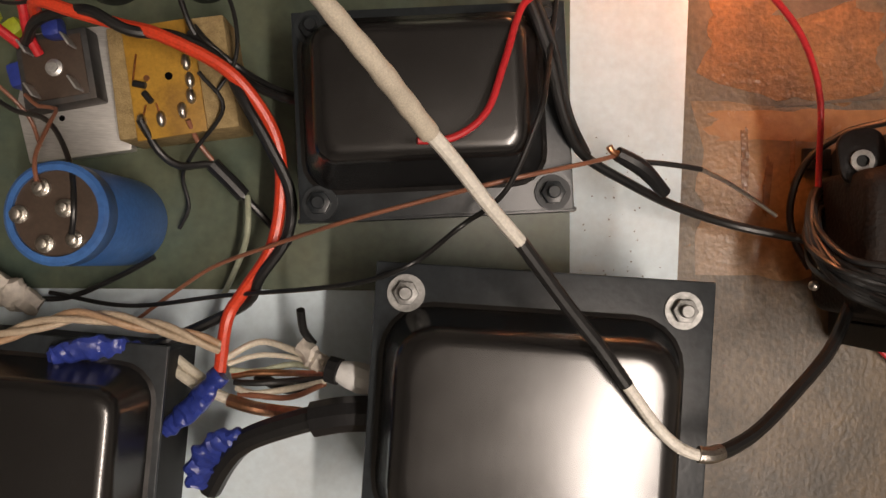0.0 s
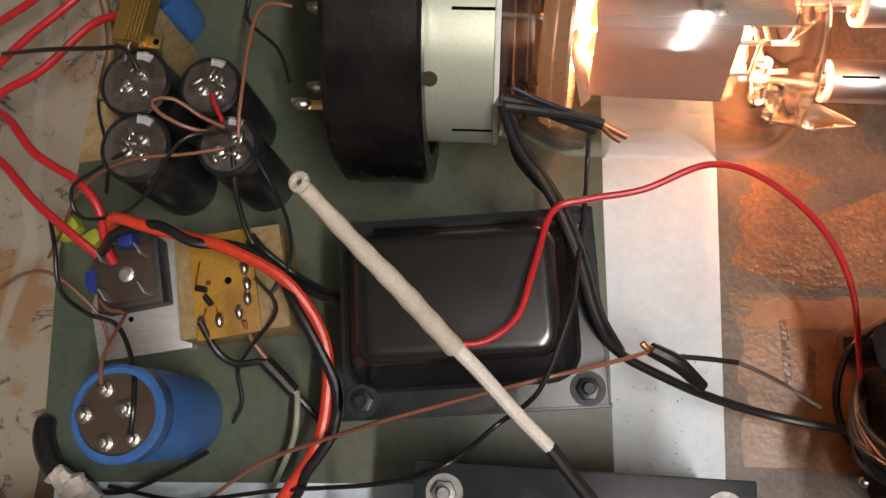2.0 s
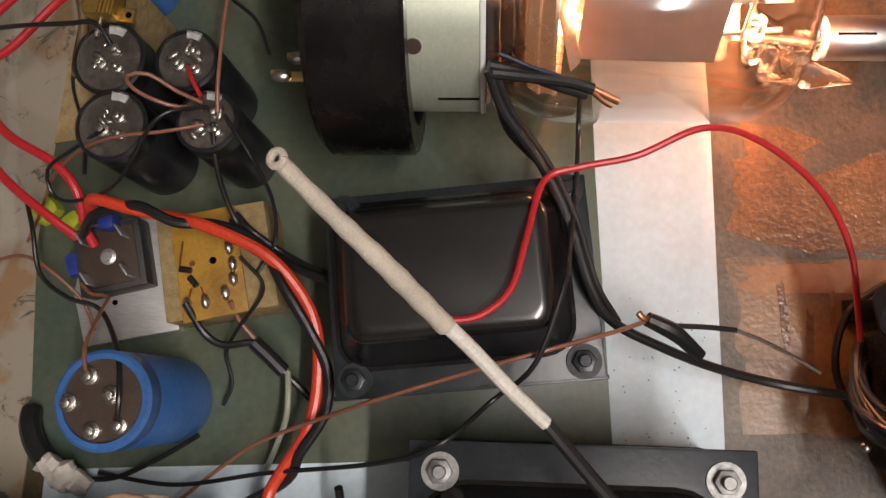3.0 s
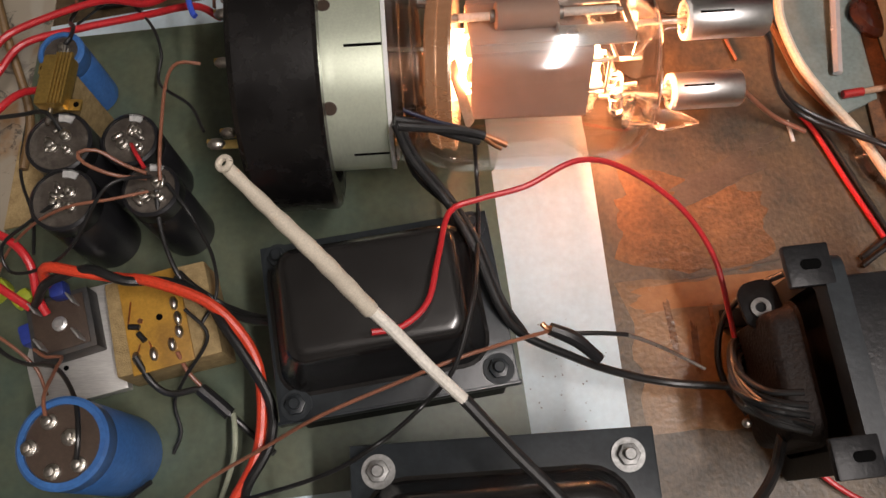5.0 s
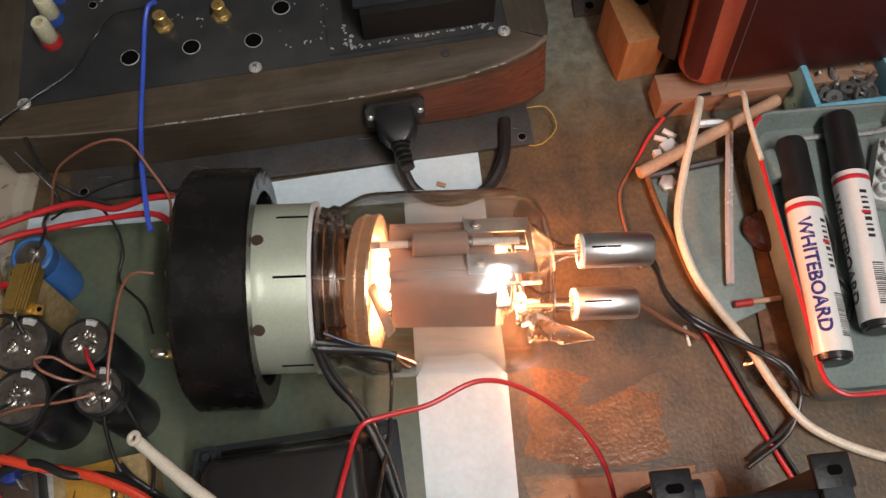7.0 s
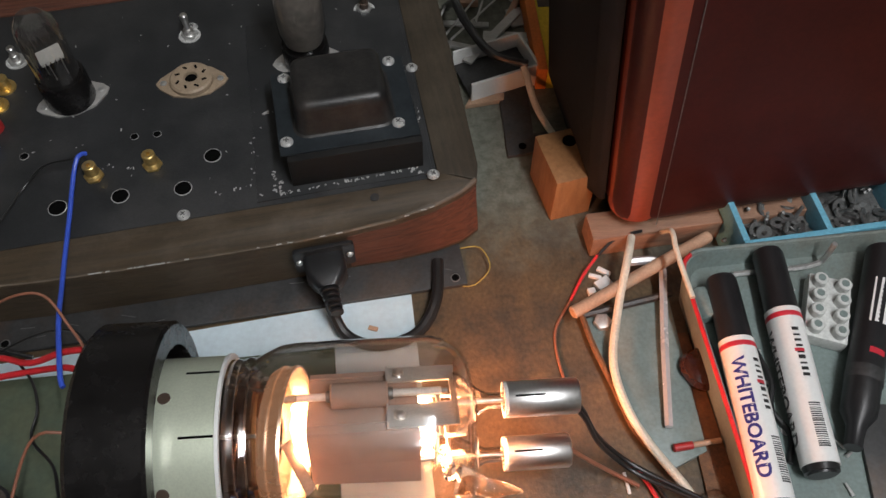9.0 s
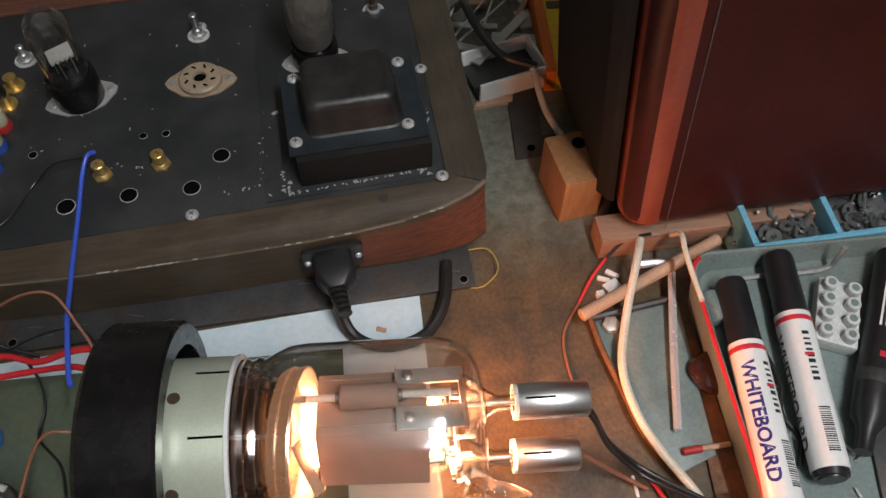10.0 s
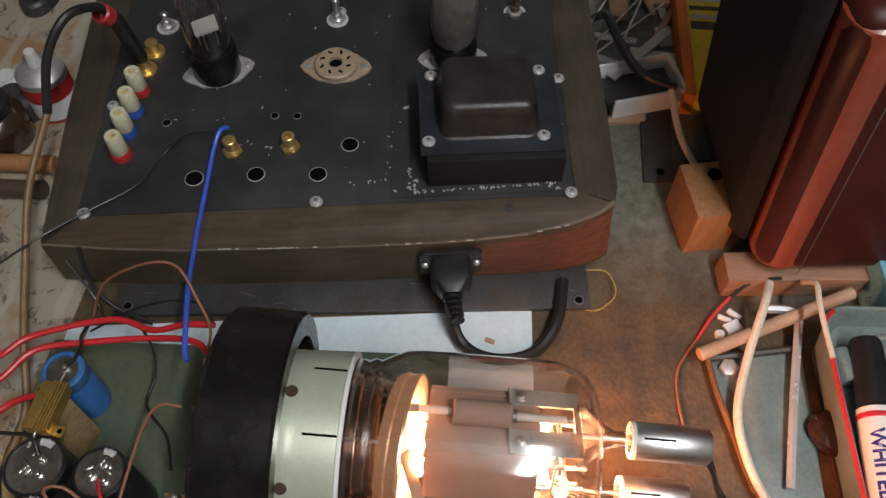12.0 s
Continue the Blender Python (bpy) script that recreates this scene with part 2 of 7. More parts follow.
M = dict(
    bench=surface("worn_bench_wood", (0.126, 0.083, 0.042), (0.070, 0.050, 0.029), 0.45, scale=46, fine=420, bump=0.5, stretch=(1, 0.8, 1), stain=(0.045, 0.038, 0.028), amount=0.85, grain=0.25),
    varnish=surface("old_varnish", (0.34, 0.170, 0.072), (0.27, 0.140, 0.062), 0.26, scale=26, fine=260, bump=0.2, stain=(0.20, 0.11, 0.055), amount=0.5, grain=0.10),
    wrinkled=surface("wrinkled_varnish", (0.24, 0.125, 0.060), (0.15, 0.083, 0.044), 0.2, scale=75, fine=420, bump=0.7, stain=(0.09, 0.055, 0.034), amount=0.7, grain=0.2),
    taped=surface("taped_winding", (0.013, 0.010, 0.009), (0.022, 0.015, 0.012), 0.6, scale=90, fine=600, bump=0.9, spec=0.18),
    thin_varnish=surface("thin_varnish", (0.27, 0.152, 0.068), (0.19, 0.112, 0.052), 0.34, scale=34, fine=420, bump=0.4, stain=(0.10, 0.07, 0.04), amount=0.6, grain=0.15),
    burn=surface("burnt_stain", (0.075, 0.055, 0.038), (0.12, 0.085, 0.055), 0.4, scale=70, fine=500, bump=0.3),
    board=surface("green_board", (0.082, 0.112, 0.080), (0.116, 0.124, 0.076), 0.42, scale=22, fine=260, bump=0.1, stain=(0.05, 0.085, 0.075), amount=0.6),
    paper=surface("white_sheet", (0.66, 0.79, 0.85), (0.61, 0.73, 0.79), 0.55, scale=18, fine=300, bump=0.05, stain=(0.55, 0.58, 0.58), amount=0.45, grain=0.05),
    black_enamel=surface("black_enamel", (0.012, 0.011, 0.011), (0.017, 0.016, 0.0155), 0.22, scale=30, fine=300, bump=0.02, spec=0.95, grain=0.08),
    black_steel=surface("black_steel", (0.016, 0.020, 0.0235), (0.026, 0.032, 0.036), 0.33, scale=50, fine=400, bump=0.12, spec=0.42),
    laminate=surface("lamination_edges", (0.010, 0.010, 0.010), (0.02, 0.019, 0.018), 0.6, scale=300, fine=1500, bump=0.3, stretch=(0.1, 0.1, 4), spec=0.2),
    bakelite=surface("black_bakelite", (0.006, 0.0055, 0.0055), (0.011, 0.010, 0.010), 0.26, scale=80, fine=700, bump=0.14, stain=(0.03, 0.027, 0.025), amount=0.10, spec=0.42),
    socket_metal=surface("pale_base_metal", (0.76, 0.82, 0.66), (0.69, 0.75, 0.60), 0.36, metal=0.55, grain=0.05, scale=30, fine=500, bump=0.03, stretch=(0.3, 2, 2)),
    chrome=surface("chrome", (0.86, 0.85, 0.83), (0.80, 0.79, 0.78), 0.35, metal=1.0, scale=60, fine=500, bump=0.02, grain=0.05),
    screw_steel=surface("bright_screw", (0.86, 0.86, 0.84), (0.70, 0.70, 0.69), 0.3, metal=0.6, scale=200, fine=900, bump=0.1),
    steel=surface("zinc_steel", (0.72, 0.72, 0.70), (0.55, 0.55, 0.54), 0.42, metal=0.8, scale=200, fine=900, bump=0.1),
    bright_key=surface("bright_key", (0.62, 0.64, 0.66), (0.55, 0.57, 0.59), 0.26, metal=0.4, scale=60, fine=500, bump=0.02, grain=0.03),
    zinc=surface("dull_zinc", (0.30, 0.30, 0.29), (0.20, 0.20, 0.195), 0.5, metal=0.8, scale=300, fine=900, bump=0.15),
    dark_steel=surface("grey_steel_strip", (0.085, 0.085, 0.085), (0.055, 0.055, 0.055), 0.5, metal=0.5, scale=50, fine=500, bump=0.15, stain=(0.12, 0.07, 0.04), amount=0.4),
    brass=surface("brass", (0.85, 0.62, 0.24), (0.72, 0.5, 0.18), 0.36, metal=0.85, scale=120, fine=700, bump=0.05),
    copper=surface("copper", (0.75, 0.36, 0.2), (0.6, 0.3, 0.16), 0.32, metal=1.0, scale=200, fine=700, bump=0.05),
    solder=surface("solder", (0.7, 0.66, 0.60), (0.5, 0.47, 0.43), 0.3, metal=1.0, scale=500, fine=1500, bump=0.3),
    anode=surface("grey_anode", (0.42, 0.30, 0.245), (0.35, 0.25, 0.205), 0.75, scale=60, fine=1200, bump=0.15),
    ceramic=surface("white_ceramic", (0.78, 0.74, 0.68), (0.68, 0.64, 0.6), 0.5, scale=100, fine=900, bump=0.05),
    cream_ceramic=surface("tan_ceramic", (0.38, 0.29, 0.20), (0.29, 0.22, 0.15), 0.5, scale=150, fine=900, bump=0.1),
    bulb=glass("clear_glass", (0.87, 0.85, 0.83), 0.07, 1.7),
    filament_lit_nickel=surface("filament_lit_nickel", (0.80, 0.66, 0.54), (0.62, 0.49, 0.38), 0.26, metal=0.9, scale=60, fine=400, bump=0.08, stretch=(1, 1, 0.3)),
    glow=glowing("hot_filament", (1.0, 0.58, 0.28), 20.0),
    warm_dish=surface("nickel_dish", (0.66, 0.54, 0.43), (0.56, 0.45, 0.35), 0.42, metal=0.5, scale=80, fine=600, bump=0.05),
    blue=surface("blue_sleeve", (0.045, 0.16, 0.42), (0.035, 0.12, 0.34), 0.38, scale=40, fine=500, bump=0.05),
    cap_black=surface("black_can_sleeve", (0.013, 0.013, 0.015), (0.02, 0.02, 0.022), 0.3, scale=60, fine=500, bump=0.05),
    cap_top=surface("dark_can_top", (0.050, 0.042, 0.036), (0.095, 0.080, 0.066), 0.24, scale=120, fine=800, bump=0.2, stain=(0.25, 0.23, 0.2), amount=0.3),
    phenolic=surface("brown_phenolic", (0.06, 0.04, 0.03), (0.08, 0.055, 0.04), 0.4, scale=90, fine=900, bump=0.1),
    plate_alu=surface("brushed_aluminium", (0.66, 0.65, 0.62), (0.56, 0.55, 0.53), 0.45, metal=0.6, scale=60, fine=800, bump=0.1, stretch=(0.3, 3, 1)),
    pcb=surface("amber_circuit_board", (0.50, 0.27, 0.045), (0.40, 0.21, 0.035), 0.35, scale=70, fine=900, bump=0.1, stain=(0.22, 0.11, 0.03), amount=0.6),
    chip=surface("chipboard", (0.42, 0.30, 0.14), (0.26, 0.18, 0.08), 0.8, scale=260, fine=1400, bump=0.6),
    amp_wood=surface("dark_stained_wood", (0.076, 0.053, 0.030), (0.042, 0.031, 0.020), 0.48, scale=60, fine=700, bump=0.4, stretch=(0.5, 6, 6), stain=(0.14, 0.11, 0.08), amount=0.35),
    amp_side=surface("olive_stained_wood", (0.058, 0.044, 0.029), (0.034, 0.027, 0.019), 0.5, scale=60, fine=700, bump=0.3, stretch=(6, 0.5, 6), stain=(0.10, 0.08, 0.055), amount=0.35),
    worn_wood=surface("rubbed_wood", (0.17, 0.135, 0.10), (0.10, 0.078, 0.058), 0.55, scale=160, fine=700, bump=0.3, stretch=(0.6, 4, 4)),
    amp_end=surface("red_brown_wood", (0.17, 0.062, 0.036), (0.065, 0.026, 0.018), 0.42, scale=90, fine=900, bump=0.5, stretch=(0.25, 5, 8)),
    panel=surface("black_panel", (0.021, 0.0225, 0.024), (0.034, 0.035, 0.036), 0.42, scale=40, fine=900, bump=0.15, stain=(0.075, 0.072, 0.07), amount=0.3),
    scratch=surface("bare_scratches", (0.55, 0.55, 0.53), (0.4, 0.4, 0.39), 0.5, scale=400, fine=900, bump=0.2),
    hole=surface("dark_hole", (0.003, 0.003, 0.003), (0.004, 0.004, 0.004), 0.95, bump=0, spec=0.05),
    # One red finish: post colour carries its highlight, side colour its shade.
    lit_lacquer=surface("lit_lacquer", (0.30, 0.052, 0.022), (0.24, 0.041, 0.018), 0.40, scale=25, fine=300, bump=0.03, spec=0.8, coat=0.25),
    shaded_lacquer=surface("shaded_red_lacquer", (0.058, 0.010, 0.0075), (0.040, 0.0075, 0.006), 0.42, scale=16, fine=300, bump=0.03, spec=0.25),
    cloth=surface("black_grille_cloth", (0.017, 0.016, 0.016), (0.022, 0.020, 0.020), 0.7, scale=200, fine=2500, bump=0.5, spec=0.2),
    pine=surface("orange_pine", (0.38, 0.185, 0.075), (0.27, 0.125, 0.048), 0.5, scale=60, fine=700, bump=0.25, stretch=(4, 4, 0.7)),
    batten=surface("reddish_batten", (0.33, 0.19, 0.12), (0.24, 0.13, 0.085), 0.6, scale=80, fine=800, bump=0.2, stretch=(0.4, 4, 4)),
    dowel=surface("pink_beech", (0.50, 0.33, 0.22), (0.42, 0.26, 0.17), 0.6, scale=80, fine=800, bump=0.15),
    tray=surface("grey_green_paint", (0.20, 0.25, 0.235), (0.16, 0.205, 0.195), 0.42, scale=30, fine=500, bump=0.1, stain=(0.12, 0.075, 0.04), amount=0.35),
    plastic_blue=surface("blue_plastic", (0.16, 0.42, 0.55), (0.13, 0.36, 0.48), 0.4, scale=50, fine=500, bump=0.05),
    white_plastic=surface("white_plastic", (0.80, 0.80, 0.78), (0.76, 0.76, 0.74), 0.3, scale=40, fine=600, bump=0.02, grain=0.03),
    milky=surface("milky_nylon", (0.62, 0.63, 0.60), (0.54, 0.55, 0.53), 0.4, scale=60, fine=600, bump=0.05),
    black_plastic=surface("black_plastic", (0.014, 0.014, 0.015), (0.02, 0.02, 0.021), 0.35, scale=60, fine=900, bump=0.1),
    red_wire=surface("red_insulation", (0.62, 0.028, 0.034), (0.54, 0.024, 0.03), 0.35, scale=120, fine=900, bump=0.05),
    orange_wire=surface("orange_red_insulation", (0.80, 0.07, 0.03), (0.70, 0.06, 0.026), 0.35, scale=120, fine=900, bump=0.05),
    black_wire=surface("black_insulation", (0.014, 0.014, 0.014), (0.02, 0.02, 0.02), 0.35, scale=120, fine=900, bump=0.05),
    blue_wire=surface("blue_insulation", (0.05, 0.11, 0.62), (0.045, 0.10, 0.55), 0.35, scale=120, fine=900, bump=0.05),
    navy_wire=surface("navy_insulation", (0.012, 0.016, 0.045), (0.016, 0.018, 0.036), 0.35, scale=120, fine=900, bump=0.05),
    sleeve_white=surface("white_insulation", (0.84, 0.80, 0.72), (0.74, 0.70, 0.62), 0.4, scale=120, fine=900, bump=0.05),
    brown_wire=surface("brown_insulation", (0.30, 0.12, 0.07), (0.25, 0.10, 0.06), 0.35, scale=120, fine=900, bump=0.05),
    white_wire=surface("cream_insulation", (0.72, 0.66, 0.54), (0.62, 0.56, 0.45), 0.45, scale=120, fine=900, bump=0.08),
    aged_wire=surface("aged_cream_insulation", (0.56, 0.44, 0.32), (0.44, 0.34, 0.24), 0.5, scale=120, fine=900, bump=0.1),
    peach_wire=surface("peach_insulation", (0.50, 0.32, 0.20), (0.40, 0.25, 0.15), 0.45, scale=120, fine=900, bump=0.08),
    green_wire=surface("pale_green_insulation", (0.42, 0.45, 0.33), (0.36, 0.39, 0.28), 0.4, scale=120, fine=900, bump=0.05),
    fibre=surface("fibreglass_sleeve", (0.64, 0.57, 0.46), (0.52, 0.46, 0.37), 0.75, scale=90, fine=2200, bump=0.5),
    blue_tape=surface("blue_tape", (0.03, 0.055, 0.30), (0.025, 0.045, 0.24), 0.3, scale=90, fine=500, bump=0.4),
    white_tape=surface("masking_tape", (0.66, 0.60, 0.52), (0.55, 0.50, 0.44), 0.6, scale=90, fine=500, bump=0.3),
    gold=surface("gold_anodised", (0.62, 0.40, 0.11), (0.5, 0.32, 0.09), 0.32, metal=0.75, scale=60, fine=800, bump=0.08),
    cream_post=surface("cream_plastic", (0.62, 0.60, 0.42), (0.55, 0.53, 0.37), 0.35, scale=60, fine=500, bump=0.03),
    red_plastic=surface("red_plastic", (0.42, 0.03, 0.03), (0.36, 0.026, 0.026), 0.35, scale=60, fine=500, bump=0.03),
    brown_gloss=surface("brown_gloss", (0.045, 0.016, 0.010), (0.026, 0.010, 0.008), 0.15, scale=60, fine=500, bump=0.1, spec=0.6),
    royal=surface("royal_blue_plastic", (0.03, 0.08, 0.34), (0.025, 0.07, 0.3), 0.35, scale=60, fine=500, bump=0.03),
    orange_card=surface("orange_card", (0.80, 0.22, 0.03), (0.72, 0.19, 0.03), 0.6, scale=30, fine=500, bump=0.05),
    yellow_card=surface("yellow_card", (0.78, 0.60, 0.03), (0.72, 0.54, 0.03), 0.6, scale=30, fine=500, bump=0.05),
    lime=surface("lime_plastic", (0.55, 0.62, 0.06), (0.48, 0.55, 0.05), 0.4, scale=60, fine=500, bump=0.05),
    plaster=surface("room_plaster", (0.62, 0.60, 0.56), (0.54, 0.52, 0.49), 0.8, scale=3, fine=60, bump=0.1),
    ink_blue=surface("blue_ink", (0.03, 0.03, 0.22), rough=0.4, bump=0),
    ink_black=surface("black_ink", (0.02, 0.02, 0.02), rough=0.4, bump=0),
    ink_red=surface("red_ink", (0.62, 0.03, 0.05), rough=0.4, bump=0),
    lamp_glow=glowing("lamp_tube", (0.93, 0.97, 1.0), 12.0),
)



def greyed_zone(m):
    """Old grey-green paint left on the far part of the bench, with a soft blotchy border."""
    nt = m.node_tree
    p = nt.nodes["Principled BSDF"]
    tc = add(nt, "ShaderNodeTexCoord")
    sp = add(nt, "ShaderNodeSeparateXYZ")
    no = add(nt, "ShaderNodeTexNoise", Scale=22.0, Detail=7.0, Roughness=0.65)
    n2 = add(nt, "ShaderNodeTexNoise", Scale=130.0, Detail=5.0, Roughness=0.7)
    nt.links.new(tc.outputs["Object"], sp.inputs[0])
    for n in (no, n2):
        nt.links.new(tc.outputs["Object"], n.inputs["Vector"])
    ad = add(nt, "ShaderNodeMath")
    ad.operation = "MULTIPLY_ADD"
    ad.inputs[1].default_value = 0.16
    nt.links.new(no.outputs[0], ad.inputs[0])
    nt.links.new(sp.outputs[1], ad.inputs[2])
    mr = add(nt, "ShaderNodeMapRange")
    mr.inputs[1].default_value, mr.inputs[2].default_value = 0.425, 0.495
    mr.inputs[3].default_value, mr.inputs[4].default_value = 0.0, 0.92
    nt.links.new(ad.outputs[0], mr.inputs[0])
    rp = add(nt, "ShaderNodeValToRGB")
    e = rp.color_ramp.elements
    e[0].position, e[1].position = 0.36, 0.62
    e[0].color, e[1].color = (0.105, 0.110, 0.085, 1), (0.205, 0.215, 0.175, 1)
    nt.links.new(n2.outputs[0], rp.inputs[0])
    mx = add(nt, "ShaderNodeMix")
    mx.data_type = "RGBA"
    nt.links.new(mr.outputs[0], mx.inputs[0])
    nt.links.new(p.inputs["Base Color"].links[0].from_socket, mx.inputs[6])
    nt.links.new(rp.outputs[0], mx.inputs[7])
    nt.links.new(mx.outputs[2], p.inputs["Base Color"])


greyed_zone(M["bench"])
# Weak orange emission on the shield ring stands in for filament light.
glow_in = M["filament_lit_nickel"].node_tree.nodes["Principled BSDF"].inputs
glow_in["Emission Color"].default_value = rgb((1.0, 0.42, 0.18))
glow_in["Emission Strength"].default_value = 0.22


# ---- mesh helpers ----
def bm_object(name, bm, material, smooth=35):
    me = bpy.data.meshes.new(name)
    bmesh.ops.recalc_face_normals(bm, faces=bm.faces)
    bm.to_mesh(me)
    bm.free()
    if smooth:
        me.shade_smooth()
        me.set_sharp_from_angle(angle=radians(smooth))
    me.materials.append(material)
    return new(name, me)


def part(name, bm, material, parent, label=""):
    ob = bm_object(name, bm, material)
    ob.parent = parent
    return tagged(ob, label)


def solo(name, bm, material, label, category, group="", kind=""):
    return tagged(bm_object(name, bm, material), label, category, group, kind)


def thing(name, label, category, m=None, group="", kind=""):
    ob = new(name)
    ob.empty_display_size = 0.01
    ob.matrix_world = m or Matrix()
    return tagged(ob, label, category, group, kind)


def moved(bm, m):
    bmesh.ops.transform(bm, matrix=m, verts=bm.verts)
    return bm


def block(sx, sy, sz, bevel=0.0, m=None, bm=None, seg=2):
    """A box with its base at z = 0, centred in x and y, with rounded edges."""
    b = bmesh.new()
    bmesh.ops.create_cube(b, size=1.0)
    bmesh.ops.transform(b, matrix=Matrix.Translation((0, 0, sz / 2)) @ Matrix.Diagonal((sx, sy, sz, 1)), verts=b.verts)
    if bevel:
        bmesh.ops.bevel(b, geom=b.edges[:], offset=bevel, segments=seg, profile=0.6, affect="EDGES")
    if m:
        moved(b, m)
    return joined(bm, b)


def joined(bm, b):
    if bm is None:
        return b
    me = bpy.data.meshes.new("tmp")
    b.to_mesh(me)
    b.free()
    bm.from_mesh(me)
    bpy.data.meshes.remove(me)
    return bm


def lathe(profile, seg=32, m=None, bm=None, close=True):
    """Turn (radius, height) pairs round z."""
    b = bmesh.new()
    rings = []
    for r, h in profile:
        if r < 1e-6:
            rings.append([b.verts.new((0, 0, h))])
        else:
            rings.append([b.verts.new((r * math.cos(2 * math.pi * i / seg), r * math.sin(2 * math.pi * i / seg), h)) for i in range(seg)])
    for a, c in zip(rings, rings[1:]):
        for i in range(seg):
            k = (i + 1) % seg
            if len(a) == 1 and len(c) == 1:
                continue
            if len(a) == 1:
                b.faces.new((a[0], c[i], c[k]))
            elif len(c) == 1:
                b.faces.new((a[i], a[k], c[0]))
            else:
                b.faces.new((a[i], a[k], c[k], c[i]))
    if close:
        for r in (rings[0], rings[-1]):
            if len(r) > 1:
                b.faces.new(r)
    if m:
        moved(b, m)
    return joined(bm, b)


def rod(p, q, r, r2=None, seg=16, bevel=0.0, bm=None):
    """A round bar from p to q."""
    p, q = Vector(p), Vector(q)
    h = (q - p).length
    r2 = r if r2 is None else r2
    prof = [(0, 0), (r, 0), (r2, h), (0, h)] if not bevel else [(0, 0), (r - bevel, 0), (r, bevel), (r2, h - bevel), (r2 - bevel, h), (0, h)]
    m = Matrix.Translation(p) @ (q - p).to_track_quat("Z", "Y").to_matrix().to_4x4()
    return lathe(prof, seg, m, bm)


def smooth_line(pts, step=0.003):
    """A centripetal glide through a few points, as evenly spaced places."""
    P = [Vector(p) for p in pts]
    P = [P[0] * 2 - P[1]] + P + [P[-1] * 2 - P[-2]]
    out = []
    for a, b, c, d in zip(P, P[1:], P[2:], P[3:]):
        n = max(2, int((c - b).length / step))
        for i in range(n):
            t = i / n
            out.append(0.5 * ((2 * b) + (c - a) * t + (2 * a - 5 * b + 4 * c - d) * t * t + (3 * b - a - 3 * c + d) * t * t * t))
    out.append(P[-2])
    return out


def sweep(line, r, seg=10, bm=None, squash=1.0):
    """A round or oval bar along a line; r may be a function of the share of the way."""
    b = bmesh.new()
    n = len(line)
    rad = r if callable(r) else (lambda s: r)
    side = None
    rings = []
    for i, p in enumerate(line):
        t = (line[min(i + 1, n - 1)] - line[max(i - 1, 0)]).normalized()
        if side is None:
            side = t.orthogonal().normalized()
        side = (side - t * side.dot(t)).normalized()
        up = t.cross(side)
        q = rad(i / (n - 1))
        rings.append([b.verts.new(p + (side * math.cos(2 * math.pi * k / seg) + up * math.sin(2 * math.pi * k / seg) * squash) * q) for k in range(seg)])
    for a, c in zip(rings, rings[1:]):
        for k in range(seg):
            b.faces.new((a[k], a[(k + 1) % seg], c[(k + 1) % seg], c[k]))
    b.faces.new(rings[0])
    b.faces.new(rings[-1])
    return joined(bm, b)


def wire(name, pts, r, material, label, category="wire", group=""):
    return solo(name, sweep(smooth_line(pts), r), material, label, category, group)


def prism(outline, z0, z1, bevel=0.0, bm=None, m=None):
    """An upright slab with the given outline."""
    b = bmesh.new()
    lo = [b.verts.new((x, y, z0)) for x, y in outline]
    f = b.faces.new(lo)
    r = bmesh.ops.extrude_face_region(b, geom=[f])
    bmesh.ops.translate(b, verts=[v for v in r["geom"] if isinstance(v, bmesh.types.BMVert)], vec=(0, 0, z1 - z0))
    bmesh.ops.recalc_face_normals(b, faces=b.faces)
    if bevel:
        bmesh.ops.bevel(b, geom=b.edges[:], offset=bevel, segments=2, profile=0.6, affect="EDGES")
    if m:
        moved(b, m)
    return joined(bm, b)


def rounded_rect(w, d, r, n=5, cx=0.0, cy=0.0):
    out = []
    for sx, sy, a in ((1, 1, 0), (-1, 1, 90), (-1, -1, 180), (1, -1, 270)):
        for i in range(n + 1):
            t = radians(a + 90 * i / n)
            out.append((cx + sx * (w / 2 - r) + r * math.cos(t), cy + sy * (d / 2 - r) + r * math.sin(t)))
    return out


def stacked(layers, bm=None, m=None, bottom=True):
    """A closed shell over equal-length outlines at rising heights: [(outline, z), ...]."""
    b = bmesh.new()
    rings = [[b.verts.new((x, y, z)) for x, y in o] for o, z in layers]
    for a, c in zip(rings, rings[1:]):
        for k in range(len(a)):
            b.faces.new((a[k], a[(k + 1) % len(a)], c[(k + 1) % len(a)], c[k]))
    if bottom:
        b.faces.new(rings[0])
    b.faces.new(rings[-1])
    if m:
        moved(b, m)
    return joined(bm, b)


def dome(w, d, h, r=0.012, edge=0.008, taper=0.004, bm=None, m=None):
    """A pressed-steel bell cover: upright sides with a soft rim and a flat top."""
    layers = [(rounded_rect(w + 0.0048, d + 0.0048, r + 0.0024), 0), (rounded_rect(w + 0.0018, d + 0.0018, r + 0.0009), 0.0008), (rounded_rect(w, d, r), 0.0030)]
    for i in range(7):
        a = radians(90 * i / 6)
        inset = taper + edge * (1 - math.cos(a))
        layers.append((rounded_rect(w - 2 * inset, d - 2 * inset, max(r - inset * 0.5, 0.004)), h - edge + edge * math.sin(a)))
    return stacked(layers, bm, m)


def hexagon(r, h, m=None, bm=None):
    b = prism([(r * math.cos(radians(60 * i)), r * math.sin(radians(60 * i))) for i in range(6)], 0, h, bevel=r * 0.1)
    if m:
        moved(b, m)
    return joined(bm, b)


# ---- setting ----
b = block(3.0, 2.4, 0.04, 0.002, pose(0.3, 0.5, -0.04))
